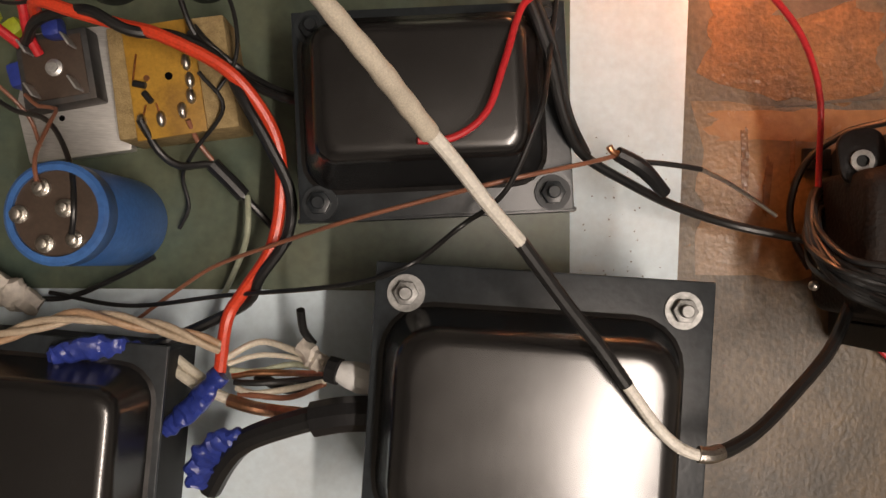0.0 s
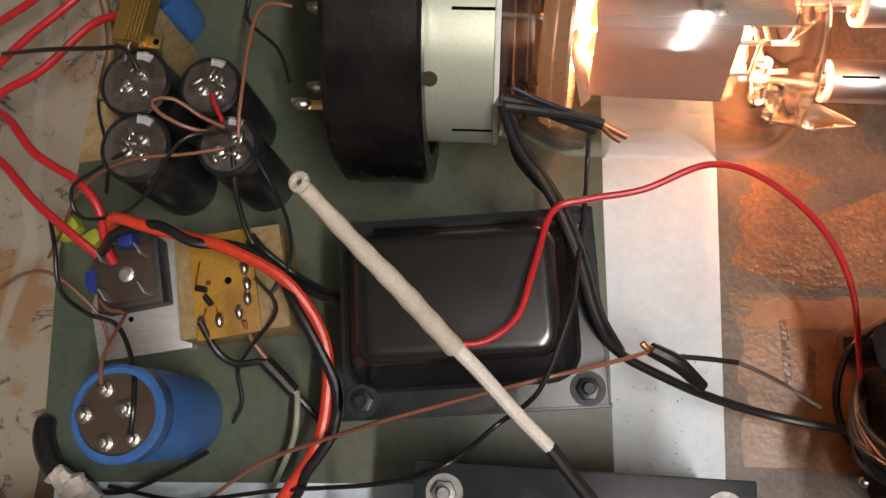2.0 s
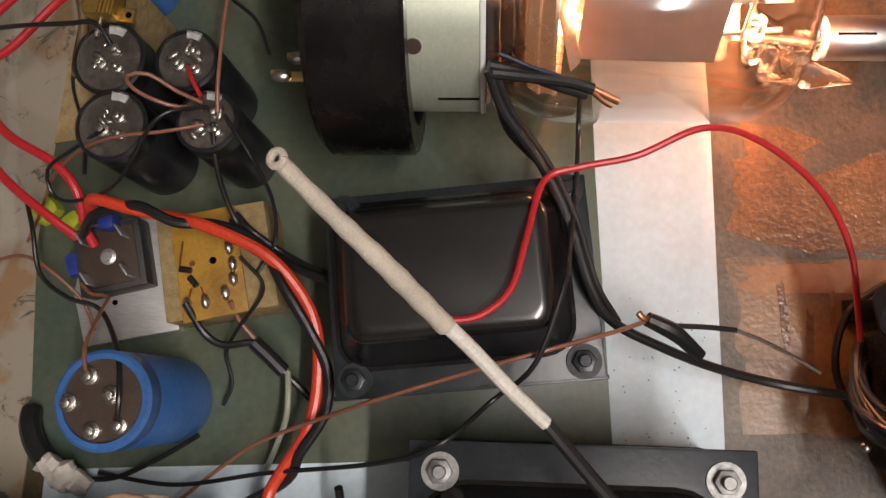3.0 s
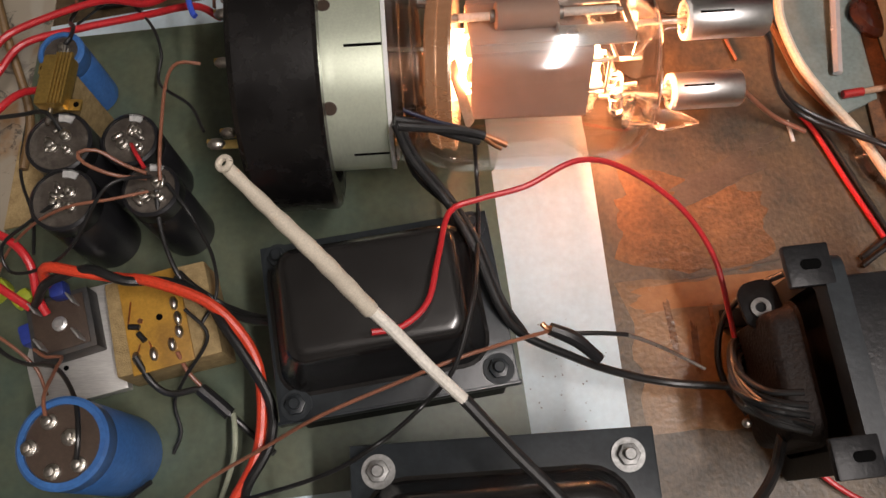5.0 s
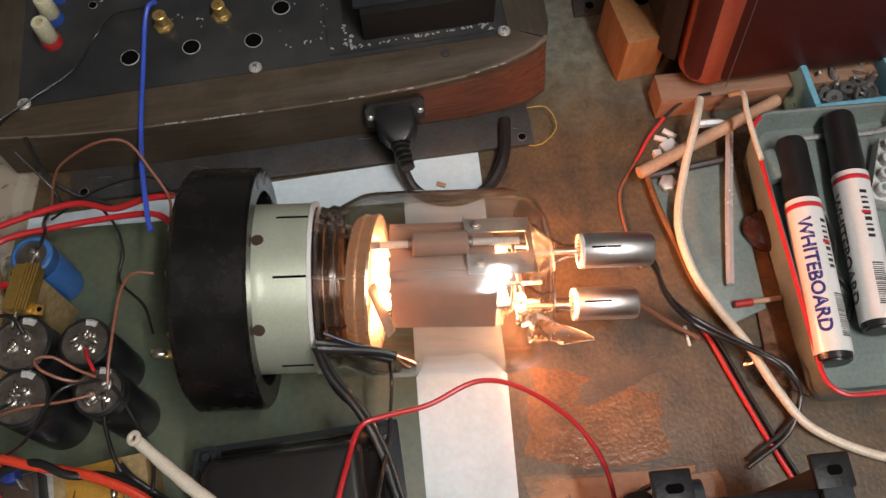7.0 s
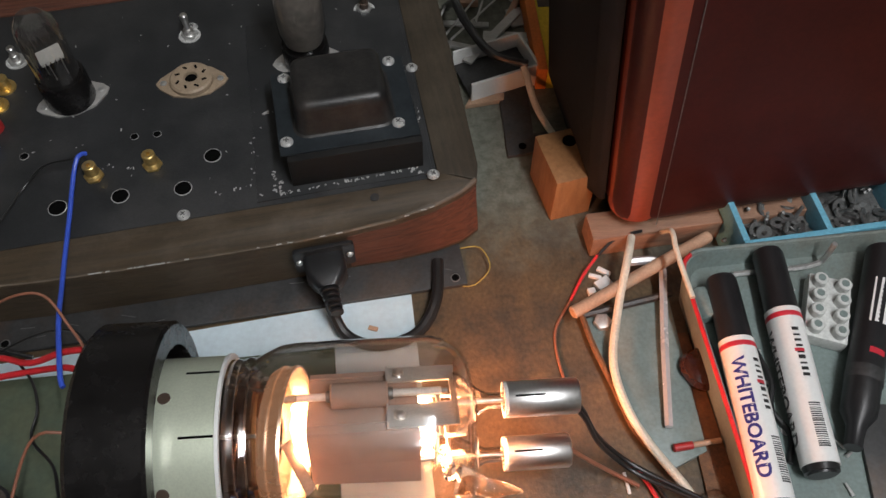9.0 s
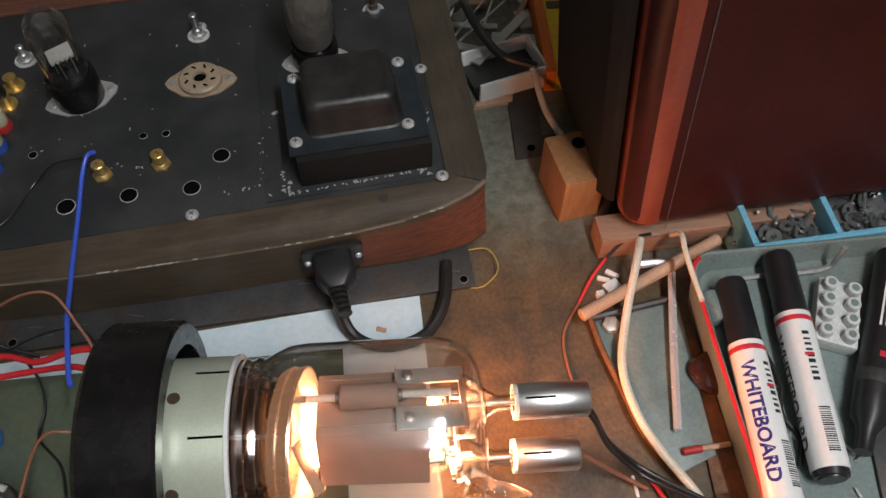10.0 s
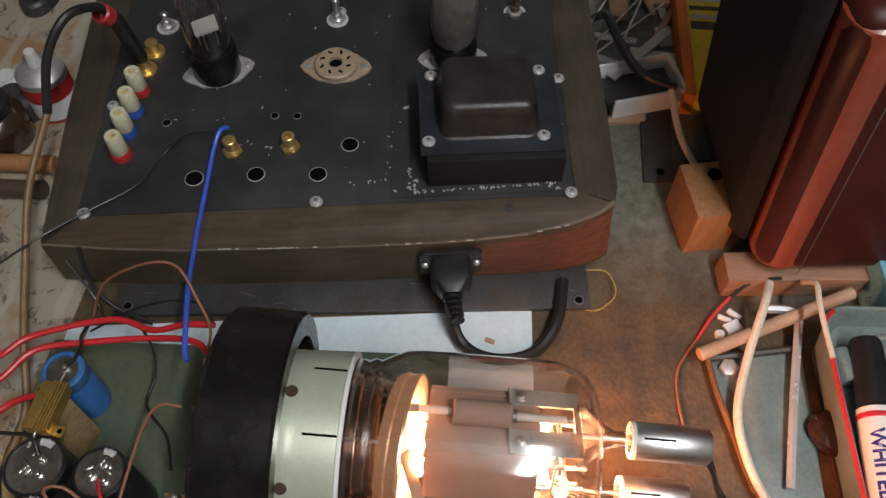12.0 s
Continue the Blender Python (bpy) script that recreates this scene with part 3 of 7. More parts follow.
solo("workbench", b, M["bench"], "worn grey-brown wooden workbench top with stains", "workbench", kind="structure")
for name, size, at in (("wall_north", (4, 0.1, 2.6), (0.3, 1.9, -0.8)), ("wall_south", (4, 0.1, 2.6), (0.3, -2.0, -0.8)),
                       ("wall_east", (0.1, 4, 2.6), (2.3, 0, -0.8)), ("wall_west", (0.1, 4, 2.6), (-1.8, 0, -0.8)),
                       ("ceiling", (4.2, 4.0, 0.1), (0.3, 0, 1.8)), ("floor", (4.2, 4.0, 0.1), (0.3, 0, -0.9))):
    solo(name, block(*size, m=pose(*at)), M["plaster"], "plain grey plaster " + name.split("_")[0], name.split("_")[0], kind="structure")
lamp_thing = thing("ceiling_lamp", "long white fluorescent tube lamp above the bench", "lamp", pose(*LAMP))
part("tube", rod((0, -0.4, 0), (0, 0.4, 0), 0.013), M["lamp_glow"], lamp_thing)
part("housing", block(0.05, 0.84, 0.03, 0.005, pose(0, 0, 0.014)), M["white_plastic"], lamp_thing)
part("cable", rod((0, 0, 0.05), (0, 0, 0.48), 0.004), M["white_plastic"], lamp_thing)

# white sheet and green board, one on the other
solo("white_sheet", prism([(-0.118, 0.302), (-0.124, -0.06), (0.158, -0.06), (0.163, 0.06), (0.1615, 0.195), (0.155, 0.335)], 0.0, 0.0012), M["paper"],
     "white sheet of card, scuffed, lying on the bench", "card")
solo("green_board", prism([(-0.122, 0.292), (-0.135, 0.139), (-0.128, 0.041), (0.118, 0.053), (0.112, 0.17), (0.108, 0.30)], 0.0012, 0.0042, 0.0005), M["board"],
     "dull green painted fibreboard sheet carrying the parts", "board")


def ragged(cx, cy, w, d, seed, z0, z1, turn=0.0, n=40, rag=0.10):
    """A flat patch with a ragged edge."""
    random.seed(seed)
    k = [random.uniform(1 - rag, 1 + rag) for _ in range(n)]
    k = [(k[i - 1] + 2 * k[i] + k[(i + 1) % n]) / 4 for i in range(n)]
    pts = []
    for i in range(n):
        a = 2 * math.pi * i / n
        c, s = math.cos(a), math.sin(a)
        f = k[i] / max(abs(c), abs(s)) ** 0.92
        pts.append((f * c * w / 2, f * s * d / 2))
    return prism(pts, z0, z1, m=pose(cx, cy, 0, 0, 0, turn))


solo("varnish_stain", ragged(0.222, 0.100, 0.104, 0.070, 47, -0.001, 0.00012, 2, rag=0.16), M["thin_varnish"],
     "thin worn brown varnish left on the bench", "varnish patch", "varnish patches", "structure")
for k, (cx, cy, w, d, t) in enumerate(((0.207, 0.163, 0.072, 0.046, -12), (0.216, 0.128, 0.078, 0.013, 3))):
    solo("varnish_patch", ragged(cx, cy, w, d, 50 + k, -0.001, 0.00016 + 0.00004 * k, t, n=64, rag=0.2), M["varnish" if k else "wrinkled"],
         "ragged patch of old orange varnish on the bench", "varnish patch", "varnish patches", "structure")
for k, (cx, cy, w, d, t) in enumerate(((0.222, 0.186, 0.046, 0.013, 22), (0.249, 0.205, 0.018, 0.008, 30), (0.189, 0.111, 0.0032, 0.026, 4), (0.199, 0.101, 0.0028, 0.024, -3), (0.209, 0.112, 0.0020, 0.018, 2), (0.224, 0.1385, 0.044, 0.0014, 8))):
    solo("dark_stain", ragged(cx, cy, w, d, 70 + k, -0.001, 0.00036 + 0.00004 * k, t, n=48, rag=0.3), M["burn" if k in (0, 1, 5) else "wrinkled"],
         "dark scorched stain on the bench", "stain", "bench stains", "structure")

# grit and solder crumbs strewn on the card and the bench
random.seed(91)
grit = bmesh.new()
for k in range(80):
    gx, gy = random.uniform(0.119, 0.163), random.uniform(0.05, 0.12)
    gz = 0.0012 if gx < 0.157 else 0.0
    r = random.uniform(0.00008, 0.00030)
    moved_bit = block(r * 2, r * random.uniform(0.8, 2.5), r, m=pose(gx, gy, gz, 0, 0, random.uniform(0, 180)))
    joined(grit, moved_bit)
solo("dirt_specks", grit, M["burn"], "dark grit and crumbs strewn on the white card", "grit", kind="stuff")



# ---- the glowing tube and its socket ----
def along_x(x, y, z, dip=0.0):
    return pose(x, y, z) @ pose(0, 0, 0, 0, 90 + dip, 0)


AX = (0.2247, 0.0590)
DIP = 1.5
socket = thing("tube_socket", "thick black bakelite ring socket standing on its edge", "socket", along_x(0.0060, AX[0], AX[1] + 0.0047, DIP))
R1 = 0.0600
part("ring", lathe([(0.050, 0), (R1 - 0.0025, 0), (R1, 0.0025), (R1, 0.0330), (R1 - 0.0015, 0.0345), (0.0485, 0.0345), (0.0475, 0.032), (0.0475, 0.010), (0, 0.010), (0, 0.004), (0.050, 0.004), (0.050, 0)], 96, close=False), M["bakelite"], socket)
for wy, wz in ((0.2590, 0.0620), (0.2350, 0.0600), (0.2060, 0.0480), (0.2750, 0.0500), (0.1900, 0.0700)):
    c, s = -(wz - AX[1] - 0.0047), wy - AX[0]
    lug = part("solder_lug", block(0.0012, 0.0038, 0.024, 0.0003, pose(c, s, -0.0170)), M["brass"], socket, "tinned brass solder lug")
    part("eyelet", block(0.0026, 0.0022, 0.005, 0.0008, pose(c - 0.001, s + 0.001, -0.0185)), M["brass"], lug)
    bmx = bmesh.new()
    bmesh.ops.create_icosphere(bmx, subdivisions=2, radius=0.0027, matrix=pose(c - 0.001, s, -0.0145) @ Matrix.Diagonal((0.8, 1.0, 1.5, 1)))
    part("solder_blob", bmx, M["solder"], lug)

tube = thing("vacuum_tube", "large glowing glass transmitting tube lying on its side, lit filament", "vacuum tube", along_x(0, AX[0], AX[1] + 0.003, DIP))
base = part("base", lathe([(0.0405, 0.022), (0.0425, 0.023), (0.0425, 0.0640), (0.0432, 0.0643), (0.0432, 0.0655), (0.041, 0.0657), (0.041, 0.024)], 96, close=False), M["socket_metal"], tube, "pale greenish metal base sleeve")
part("rim", lathe([(0.0426, 0.0642), (0.0434, 0.0645), (0.0434, 0.0662), (0.0405, 0.0662)], 96, close=False), M["white_plastic"], base, "white cement rim")
for a in (170, 228):
    c, s = math.cos(radians(a)), math.sin(radians(a))
    part("pin_hole", rod((0.0415 * c, 0.0415 * s, 0.0415), (0.0430 * c, 0.0430 * s, 0.0415), 0.0029), M["phenolic"], base, "dark bayonet hole")
for a in (150, 195, 262):
    part("slot", block(0.0009, 0.0011, 0.0150, m=pose(0, 0, 0, 0, 0, a) @ pose(0.0424, 0, 0.0490)), M["hole"], base)
outer = [(0.0390, 0.0610), (0.0395, 0.0665), (0.0405, 0.0690), (0.0398, 0.0715), (0.0412, 0.0745), (0.0405, 0.0775), (0.0435, 0.0835), (0.0462, 0.0900), (0.0470, 0.098), (0.0470, 0.160), (0.0455, 0.168), (0.0410, 0.1755), (0.034, 0.1795), (0.02, 0.182), (0, 0.183)]
bulb = part("bulb", lathe(outer, 96, close=False), M["bulb"], tube, "clear glass envelope")
M["drawn_glass"] = thick_glass("drawn_glass", (0.97, 0.95, 0.93))
M["smoky_stem"] = thick_glass("smoky_stem", (0.80, 0.70, 0.62))
# ribbed neck and re-entrant stem
neck_rings = [(0.0375, 0.0600), (0.0378, 0.0665), (0.0362, 0.0690), (0.0372, 0.0712), (0.0352, 0.0736), (0.0364, 0.0760), (0.0340, 0.0785), (0.0310, 0.0800)]
part("inner_sleeve", lathe(neck_rings + [(r - 0.0026, z) for r, z in reversed(neck_rings)] + neck_rings[:1], 72, close=False), M["smoky_stem"], tube, "ribbed smoky glass sleeve in the neck")
part("stem", lathe([(0.030, 0.0600), (0.026, 0.066), (0.018, 0.071), (0.012, 0.076), (0.009, 0.083), (0, 0.084)], 48, close=False), M["bulb"], tube, "flared glass stem")
part("getter_band", lathe([(0.0330, 0.0610), (0.0325, 0.0640), (0.0305, 0.0770)], 64, close=False), surface("brown_film", (0.10, 0.060, 0.040), (0.20, 0.125, 0.085), 0.22, metal=0.6, scale=70, fine=300, bump=0.3, stretch=(1, 1, 0.3)), tube, "brown metallic film inside the neck")
for a in range(15, 360, 45):
    c, s = math.cos(radians(a)) * 0.0345, math.sin(radians(a)) * 0.0345
    part("lead_rod", rod((c, s, 0.0610), (c * 0.86, s * 0.86, 0.0850), 0.0010, seg=8), M["steel" if a % 2 else "phenolic"], tube)
# open nickel ring round the hot end of the filament
TILT = pose(0, 0, 0.089) @ pose(0, 0, 0, 6, -5, 0) @ pose(0, 0, -0.089)
dish = part("shield_dish", moved(lathe([(0.0140, 0.0846), (0.0318, 0.0842), (0.0340, 0.0850), (0.0352, 0.0872), (0.0356, 0.0930), (0.0364, 0.0946), (0.0360, 0.0958), (0.0350, 0.0958), (0.0343, 0.0944), (0.0338, 0.0880), (0.0325, 0.0862), (0.0140, 0.0858), (0.0140, 0.0846)], 80, close=False), TILT), M["filament_lit_nickel"], tube, "nickel shield ring, filament light put on as a faint glow")
part("bead", moved(sweep([Vector((0.0355 * math.cos(a), 0.0355 * math.sin(a), 0.0890)) for a in [i * math.pi / 36 for i in range(73)]], 0.0007, 8), TILT), M["filament_lit_nickel"], dish)
# the anode box, turned about the tube's axis so that its top falls away behind
BOX = pose(0.0066, 0.0053, 0, 0, 0, 68.4)
TOPN = 0.0200
b = bmesh.new()
shell = ((0.0190, TOPN, 0.0030), (0.0178, TOPN - 0.0012, 0.0024))
rings = [[b.verts.new((x + (0.0020 * (0.5 - y / 0.04) if z < 0.11 else 0.0), y, z)) for x, y in rounded_rect(2 * w, 2 * h, r, 4)] for (w, h, r), z in ((shell[0], 0.1015), (shell[0], 0.1545), (shell[1], 0.1545), (shell[1], 0.1015))]
for k in range(4):
    p, q = rings[k], rings[(k + 1) % 4]
    for i in range(len(p)):
        b.faces.new((p[i], p[(i + 1) % len(p)], q[(i + 1) % len(p)], q[i]))
anode = part("anode", moved(b, BOX), M["anode"], tube, "matt grey anode box")
part("top_flange", block(0.0395, 0.0500, 0.0010, 0.0003, BOX @ pose(-0.0006, TOPN + 0.0002, 0.1270, -90, 0, 0)), M["anode"], anode)
for w in (-0.0150, 0.0155):
    part("seam", block(0.0012, 0.0500, 0.0008, 0.0003, BOX @ pose(w, TOPN + 0.0012, 0.1270, -90, 0, 0)), M["anode"], anode)
SU, SN = -0.0015, TOPN + 0.0062


def on_box(u, n, z):
    return BOX @ Vector((u, n, z))


part("support_sleeve", rod(on_box(SU, SN, 0.1130), on_box(SU, SN, 0.1405), 0.0062, bevel=0.0008, seg=28), M["anode"], tube)
part("ceramic_rod", rod(on_box(SU, SN, 0.0970), on_box(SU, SN, 0.1125), 0.0019, bevel=0.0004), M["ceramic"], tube, "white ceramic spacer rod")
part("ceramic_rod", rod(on_box(SU, SN, 0.1425), on_box(SU, SN, 0.1660), 0.0019, bevel=0.0004), M["ceramic"], tube, "white ceramic spacer rod")
for z0, z1, r in ((0.0900, 0.0970, 0.0021), (0.1108, 0.1130, 0.0028), (0.1405, 0.1428, 0.0030), (0.1660, 0.1690, 0.0012)):
    part("ferrule", rod(on_box(SU, SN, z0), on_box(SU, SN, z1), r, bevel=0.0003), M["zinc"], tube, "dark metal ferrule")
# two clamp plates with screws, bridged by an upright strip at the end
for u, w, z1 in ((0.0145, 0.0100, 0.1730), (-0.0130, 0.0140, 0.1730)):
    clamp = part("clamp_plate", block(w, z1 - 0.1395, 0.0011, 0.0003, BOX @ pose(u, TOPN + 0.0016, (z1 + 0.1395) / 2, -90, 0, 0)), M["plate_alu"], tube, "bright metal clamp plate")
    part("washer", lathe([(0, 0), (0.0031, 0), (0.0031, 0.0006), (0, 0.0006)], 24, BOX @ pose(u, TOPN + 0.0027, 0.1455, -90, 0, 0)), M["chrome"], clamp)
    part("screw", lathe([(0.0024, 0), (0.0024, 0.0012), (0.0014, 0.0018), (0, 0.0018)], 20, BOX @ pose(u, TOPN + 0.0033, 0.1455, -90, 0, 0)), M["chrome"], clamp)
part("clamp_edge", block(0.0390, 0.0010, 0.0040, 0.0002, BOX @ pose(-0.0005, TOPN + 0.0014, 0.1398, -90, 0, 0)), M["plate_alu"], tube)
part("end_strip", block(0.0390, 0.0030, 0.0010, 0.0003, BOX @ pose(-0.0005, TOPN + 0.0016, 0.1718, -90, 0, 0)), M["plate_alu"], tube)


def hot_band(z0, z1, w, h, gap):
    """A thin oval strip of glowing ribbon open at one place."""
    b = bmesh.new()
    n = 40
    lo, hi = [], []
    for i in range(n + 1):
        a = radians(gap + (360 - 2 * gap) * i / n)
        p = (w * math.cos(a), h * math.sin(a))
        wob = 0.0007 * math.sin(i * 1.3)
        lo.append([b.verts.new((*p, z0 + wob)), b.verts.new((p[0] * 0.94, p[1] * 0.94, z0 + wob))])
        hi.append([b.verts.new((*p, z1 + wob)), b.verts.new((p[0] * 0.94, p[1] * 0.94, z1 + wob))])
    for i in range(n):
        b.faces.new((lo[i][0], lo[i + 1][0], hi[i + 1][0], hi[i][0]))
        b.faces.new((lo[i][1], hi[i][1], hi[i + 1][1], lo[i + 1][1]))
        b.faces.new((lo[i][0], lo[i][1], lo[i + 1][1], lo[i + 1][0]))
        b.faces.new((hi[i][0], hi[i + 1][0], hi[i + 1][1], hi[i][1]))
    return moved(b, BOX)


part("heater_band", hot_band(0.0935, 0.1000, 0.0150, 0.0165, 8), M["glow"], tube, "white-hot filament end")
part("heater_band", hot_band(0.1560, 0.1600, 0.0140, 0.0150, 8), M["glow"], tube, "white-hot filament end")
for u, n in ((-0.010, 0.010), (0.0, -0.012), (0.010, 0.008), (-0.012, -0.006)):
    part("filament", sweep([on_box(u, n, 0.0940 + 0.0034 * i) for i in range(21)], 0.0011, 8), M["glow"], tube, "white-hot filament strand")
# bent strap beside the ring, posts and bridges at the far end
part("strap", sweep(smooth_line([on_box(-0.021, 0.018, 0.0925), on_box(-0.022, 0.006, 0.0955), on_box(-0.0225, -0.006, 0.0985), on_box(-0.021, -0.018, 0.1010)]), 0.0030, 10, squash=0.16), M["warm_dish"], tube, "bent nickel strap")
for u, n in ((-0.018, 0.012), (-0.018, -0.004), (0.012, 0.010), (-0.004, -0.018)):
    part("support_rod", rod(on_box(u, n, 0.154), on_box(u * 0.9, n * 0.9, 0.1765), 0.0010, seg=10), M["steel"], tube)
for u0, n0, u1, n1, z in ((-0.019, 0.013, 0.013, 0.011, 0.1650), (-0.019, -0.005, 0.010, -0.006, 0.1690), (-0.018, 0.013, -0.018, -0.006, 0.1625)):
    p, q = on_box(u0, n0, z), on_box(u1, n1, z)
    part("bridge", sweep([p.lerp(q, i / 8) for i in range(9)], 0.0017, 8, squash=0.45), M["chrome"], tube, "bright bridge strip")
for u, n, z in ((-0.0185, 0.004, 0.1655), (-0.0165, -0.010, 0.1680)):
    part("insulator", rod(on_box(u, n, z), on_box(u, n - 0.009, z + 0.001), 0.0034, seg=20, bevel=0.0006), M["drawn_glass"], tube, "clear glass bead")
# two end caps on drawn glass funnels, and the pinched-off tip
for (wy, wz), x0, x1, wide in (((0.2326, 0.0720), 0.1965, 0.2320, 0.0148), ((0.2192, 0.0320), 0.1985, 0.2320, 0.0118)):
    ly, lx = wy - AX[0], -(wz - AX[1] - 0.003 + 0.0052)
    cap = part("end_cap", lathe([(0.0020, x0 + 0.001), (0.0075, x0 + 0.001), (0.0083, x0), (0.0088, x0 + 0.0008), (0.0088, x1 - 0.0012), (0.0080, x1), (0, x1)], 40, pose(lx, ly, 0)), M["chrome"], tube, "slotted dull chrome end cap")
    for a in (192, 75, 300):
        part("slot", block(0.0006, 0.0010, 0.0145, m=pose(lx, ly, 0) @ pose(0, 0, 0, 0, 0, a) @ pose(0.0087, 0, x0 + 0.004)), M["hole"], cap)
    part("collar", lathe([(0.0086, x0 - 0.0010), (0.0089, x0 + 0.0008), (0.0060, x0 + 0.0008), (0.0060, x0 - 0.0010), (0.0086, x0 - 0.0010)], 40, pose(lx, ly, 0), close=False), M["ceramic"], cap, "pale cement collar")
    funnel = [(wide, 0.1715), (wide * 0.97, 0.1740), (wide * 0.72, 0.1785), (0.0062, 0.1835), (0.0040, 0.1880), (0.0040, x0 + 0.002)]
    part("glass_neck", lathe(funnel + [(r - 0.0013, z) for r, z in reversed(funnel)] + funnel[:1], 40, pose(lx, ly, 0), close=False), M["drawn_glass"], tube, "drawn glass funnel")
    part("lead_pin", rod((lx, ly, 0.164), (lx, ly, x0 + 0.004), 0.0013, seg=10), M["chrome"], tube)
part("pinched_tip", sweep(smooth_line([(0.0075, -0.0230, 0.1720), (0.0090, -0.0255, 0.1820), (0.0095, -0.0275, 0.1880), (0.0092, -0.0285, 0.1960), (0.0090, -0.0300, 0.2030)]), lambda s: (0.0085 - 0.0040 * min(1, s * 2.2)) if s < 0.55 else 0.0048 * (1 - s) / 0.45 + 0.0007, 20), M["drawn_glass"], tube, "pinched clear glass tip")


# ---- transformers ----
def bolt(parent, x, y, z, r=0.0036, material="steel"):
    w = part("washer", lathe([(0, 0), (r * 1.75, 0), (r * 1.75, 0.0008), (0, 0.0008)], 24, pose(x, y, z)), M[material], parent)
    n = part("nut", hexagon(r * 1.2, 0.0026, pose(x, y, z + 0.0008)), M[material], parent)
    part("bolt_end", rod((x, y, z + 0.0034), (x, y, z + 0.0062), r * 0.62, bevel=0.0003), M[material], n)


def bell_transformer(name, label, m, w, d, core, dw, dd, dh, bolts, bolt_mat="steel", off=(0.0, 0.0), edge=0.009, taper=0.004, r=0.012):
    t = thing(name, label, "transformer", m)
    part("core", block(w - 0.006, d - 0.006, core, 0.001), M["laminate"], t, "stacked dark lamination core")
    part("flange", block(w, d, 0.0022, 0.0008, pose(0, 0, core)), M["black_steel"], t)
    part("skirt", block(w + 0.0015, 0.0016, 0.007, 0.0004, pose(0, -d / 2, core - 0.0052)), M["black_steel"], t)
    part("bell_cover", dome(dw, dd, dh, r=r, edge=edge, taper=taper, m=pose(off[0], off[1], core + 0.0022)), M["black_enamel"], t, "glossy black pressed bell cover")
    for x, y in bolts:
        bolt(t, x, y, core + 0.0022, material=bolt_mat)
    return t


bell_transformer("transformer", "black power transformer with a glossy bell cover on the green board", pose(0.0582, 0.1155, 0.0042, 0, 0, 5.8), 0.097, 0.074, 0.050, 0.082, 0.0575, 0.027,
                 [(-0.041, -0.031), (0.041, -0.031), (0.041, 0.031), (-0.041, 0.031)], "black_steel", off=(-0.0035, 0.0028), edge=0.0055, taper=0.0055, r=0.010)
bell_transformer("transformer", "large black power transformer with a shiny bell cover and zinc nuts", pose(0.0990, 0.0120, 0.0012, 0, 0, -0.5), 0.113, 0.098, 0.070, 0.0965, 0.071, 0.024,
                 [(-0.046, 0.039), (0.046, 0.039), (0.046, -0.039), (-0.046, -0.039)], "zinc", off=(-0.0032, -0.0012), edge=0.007, taper=0.0035, r=0.015)
bell_transformer("transformer", "black transformer beside the taped leads", pose(-0.0800, -0.018, 0.0012, 0, 0, -2), 0.092, 0.092, 0.044, 0.082, 0.066, 0.020, [(0.040, -0.030)], "zinc", off=(0, 0.004), edge=0.006)

# transformer with an open steel bracket
rust_paint = surface("rust_red_paint", (0.30, 0.06, 0.03), (0.18, 0.04, 0.025), 0.5, scale=200, fine=900, bump=0.3)
rt = thing("transformer", "black frame-mounted transformer on its side on the bench", "transformer", pose(0.2235, 0.078, 0, 0, 0, 2))
def end_frame(x, thick):
    """An upright open steel frame of the transformer."""
    b = bmesh.new()
    outlines = [(rounded_rect(0.080, 0.087, 0.006), 0), (rounded_rect(0.080, 0.087, 0.006), thick), (rounded_rect(0.062, 0.067, 0.005), thick), (rounded_rect(0.062, 0.067, 0.005), 0)]
    rings = [[b.verts.new((u, v, z)) for u, v in o] for o, z in outlines]
    for k in range(4):
        p, q = rings[k], rings[(k + 1) % 4]
        for i in range(len(p)):
            b.faces.new((p[i], p[(i + 1) % len(p)], q[(i + 1) % len(p)], q[i]))
    part("bracket", moved(b, pose(x, 0, 0.0437) @ pose(0, 0, 0, 90, 0, 90)), M["black_steel"], rt, "black steel mounting bracket")


M["frame_black"] = surface("worn_black_frame", (0.010, 0.010, 0.011), (0.018, 0.018, 0.019), 0.38, scale=90, fine=500, bump=0.25, stain=(0.045, 0.04, 0.037), amount=0.25, spec=0.22)
end_frame(0.0025, 0.0085)
end_frame(0.0610, 0.0130)
part("top_yoke", block(0.062, 0.060, 0.0100, 0.0025, pose(0.0360, 0.002, 0.0730)), M["frame_black"], rt, "black lamination stack")
for y in (0.038, -0.036):
    far = part("mounting_tab", block(0.017, 0.015, 0.004, 0.001, pose(0.0675, y, 0.0835)), M["frame_black"], rt)
    part("slot", prism(rounded_rect(0.0065, 0.0042, 0.0018), 0, 0.0006, m=pose(0.0680, y, 0.0873)), M["hole"], far)
part("rivet", lathe([(0.0032, 0), (0.0030, 0.0012), (0, 0.0016)], 20, pose(0.0680, 0.014, 0.0872)), rust_paint, rt, "rust-red rivet")
ear = part("ear", prism(rounded_rect(0.016, 0.020, 0.006), 0, 0.004, 0.0008, m=pose(-0.0085, 0.0310, 0.0480, 0, -14, 8)), M["frame_black"], rt, "black lug with an eyelet")
part("eyelet", lathe([(0.0022, 0), (0.0040, 0), (0.0040, 0.0012), (0.0022, 0.0012), (0.0022, 0)], 20, pose(-0.0098, 0.0290, 0.0520, 0, -14, 0), close=False), M["zinc"], ear)
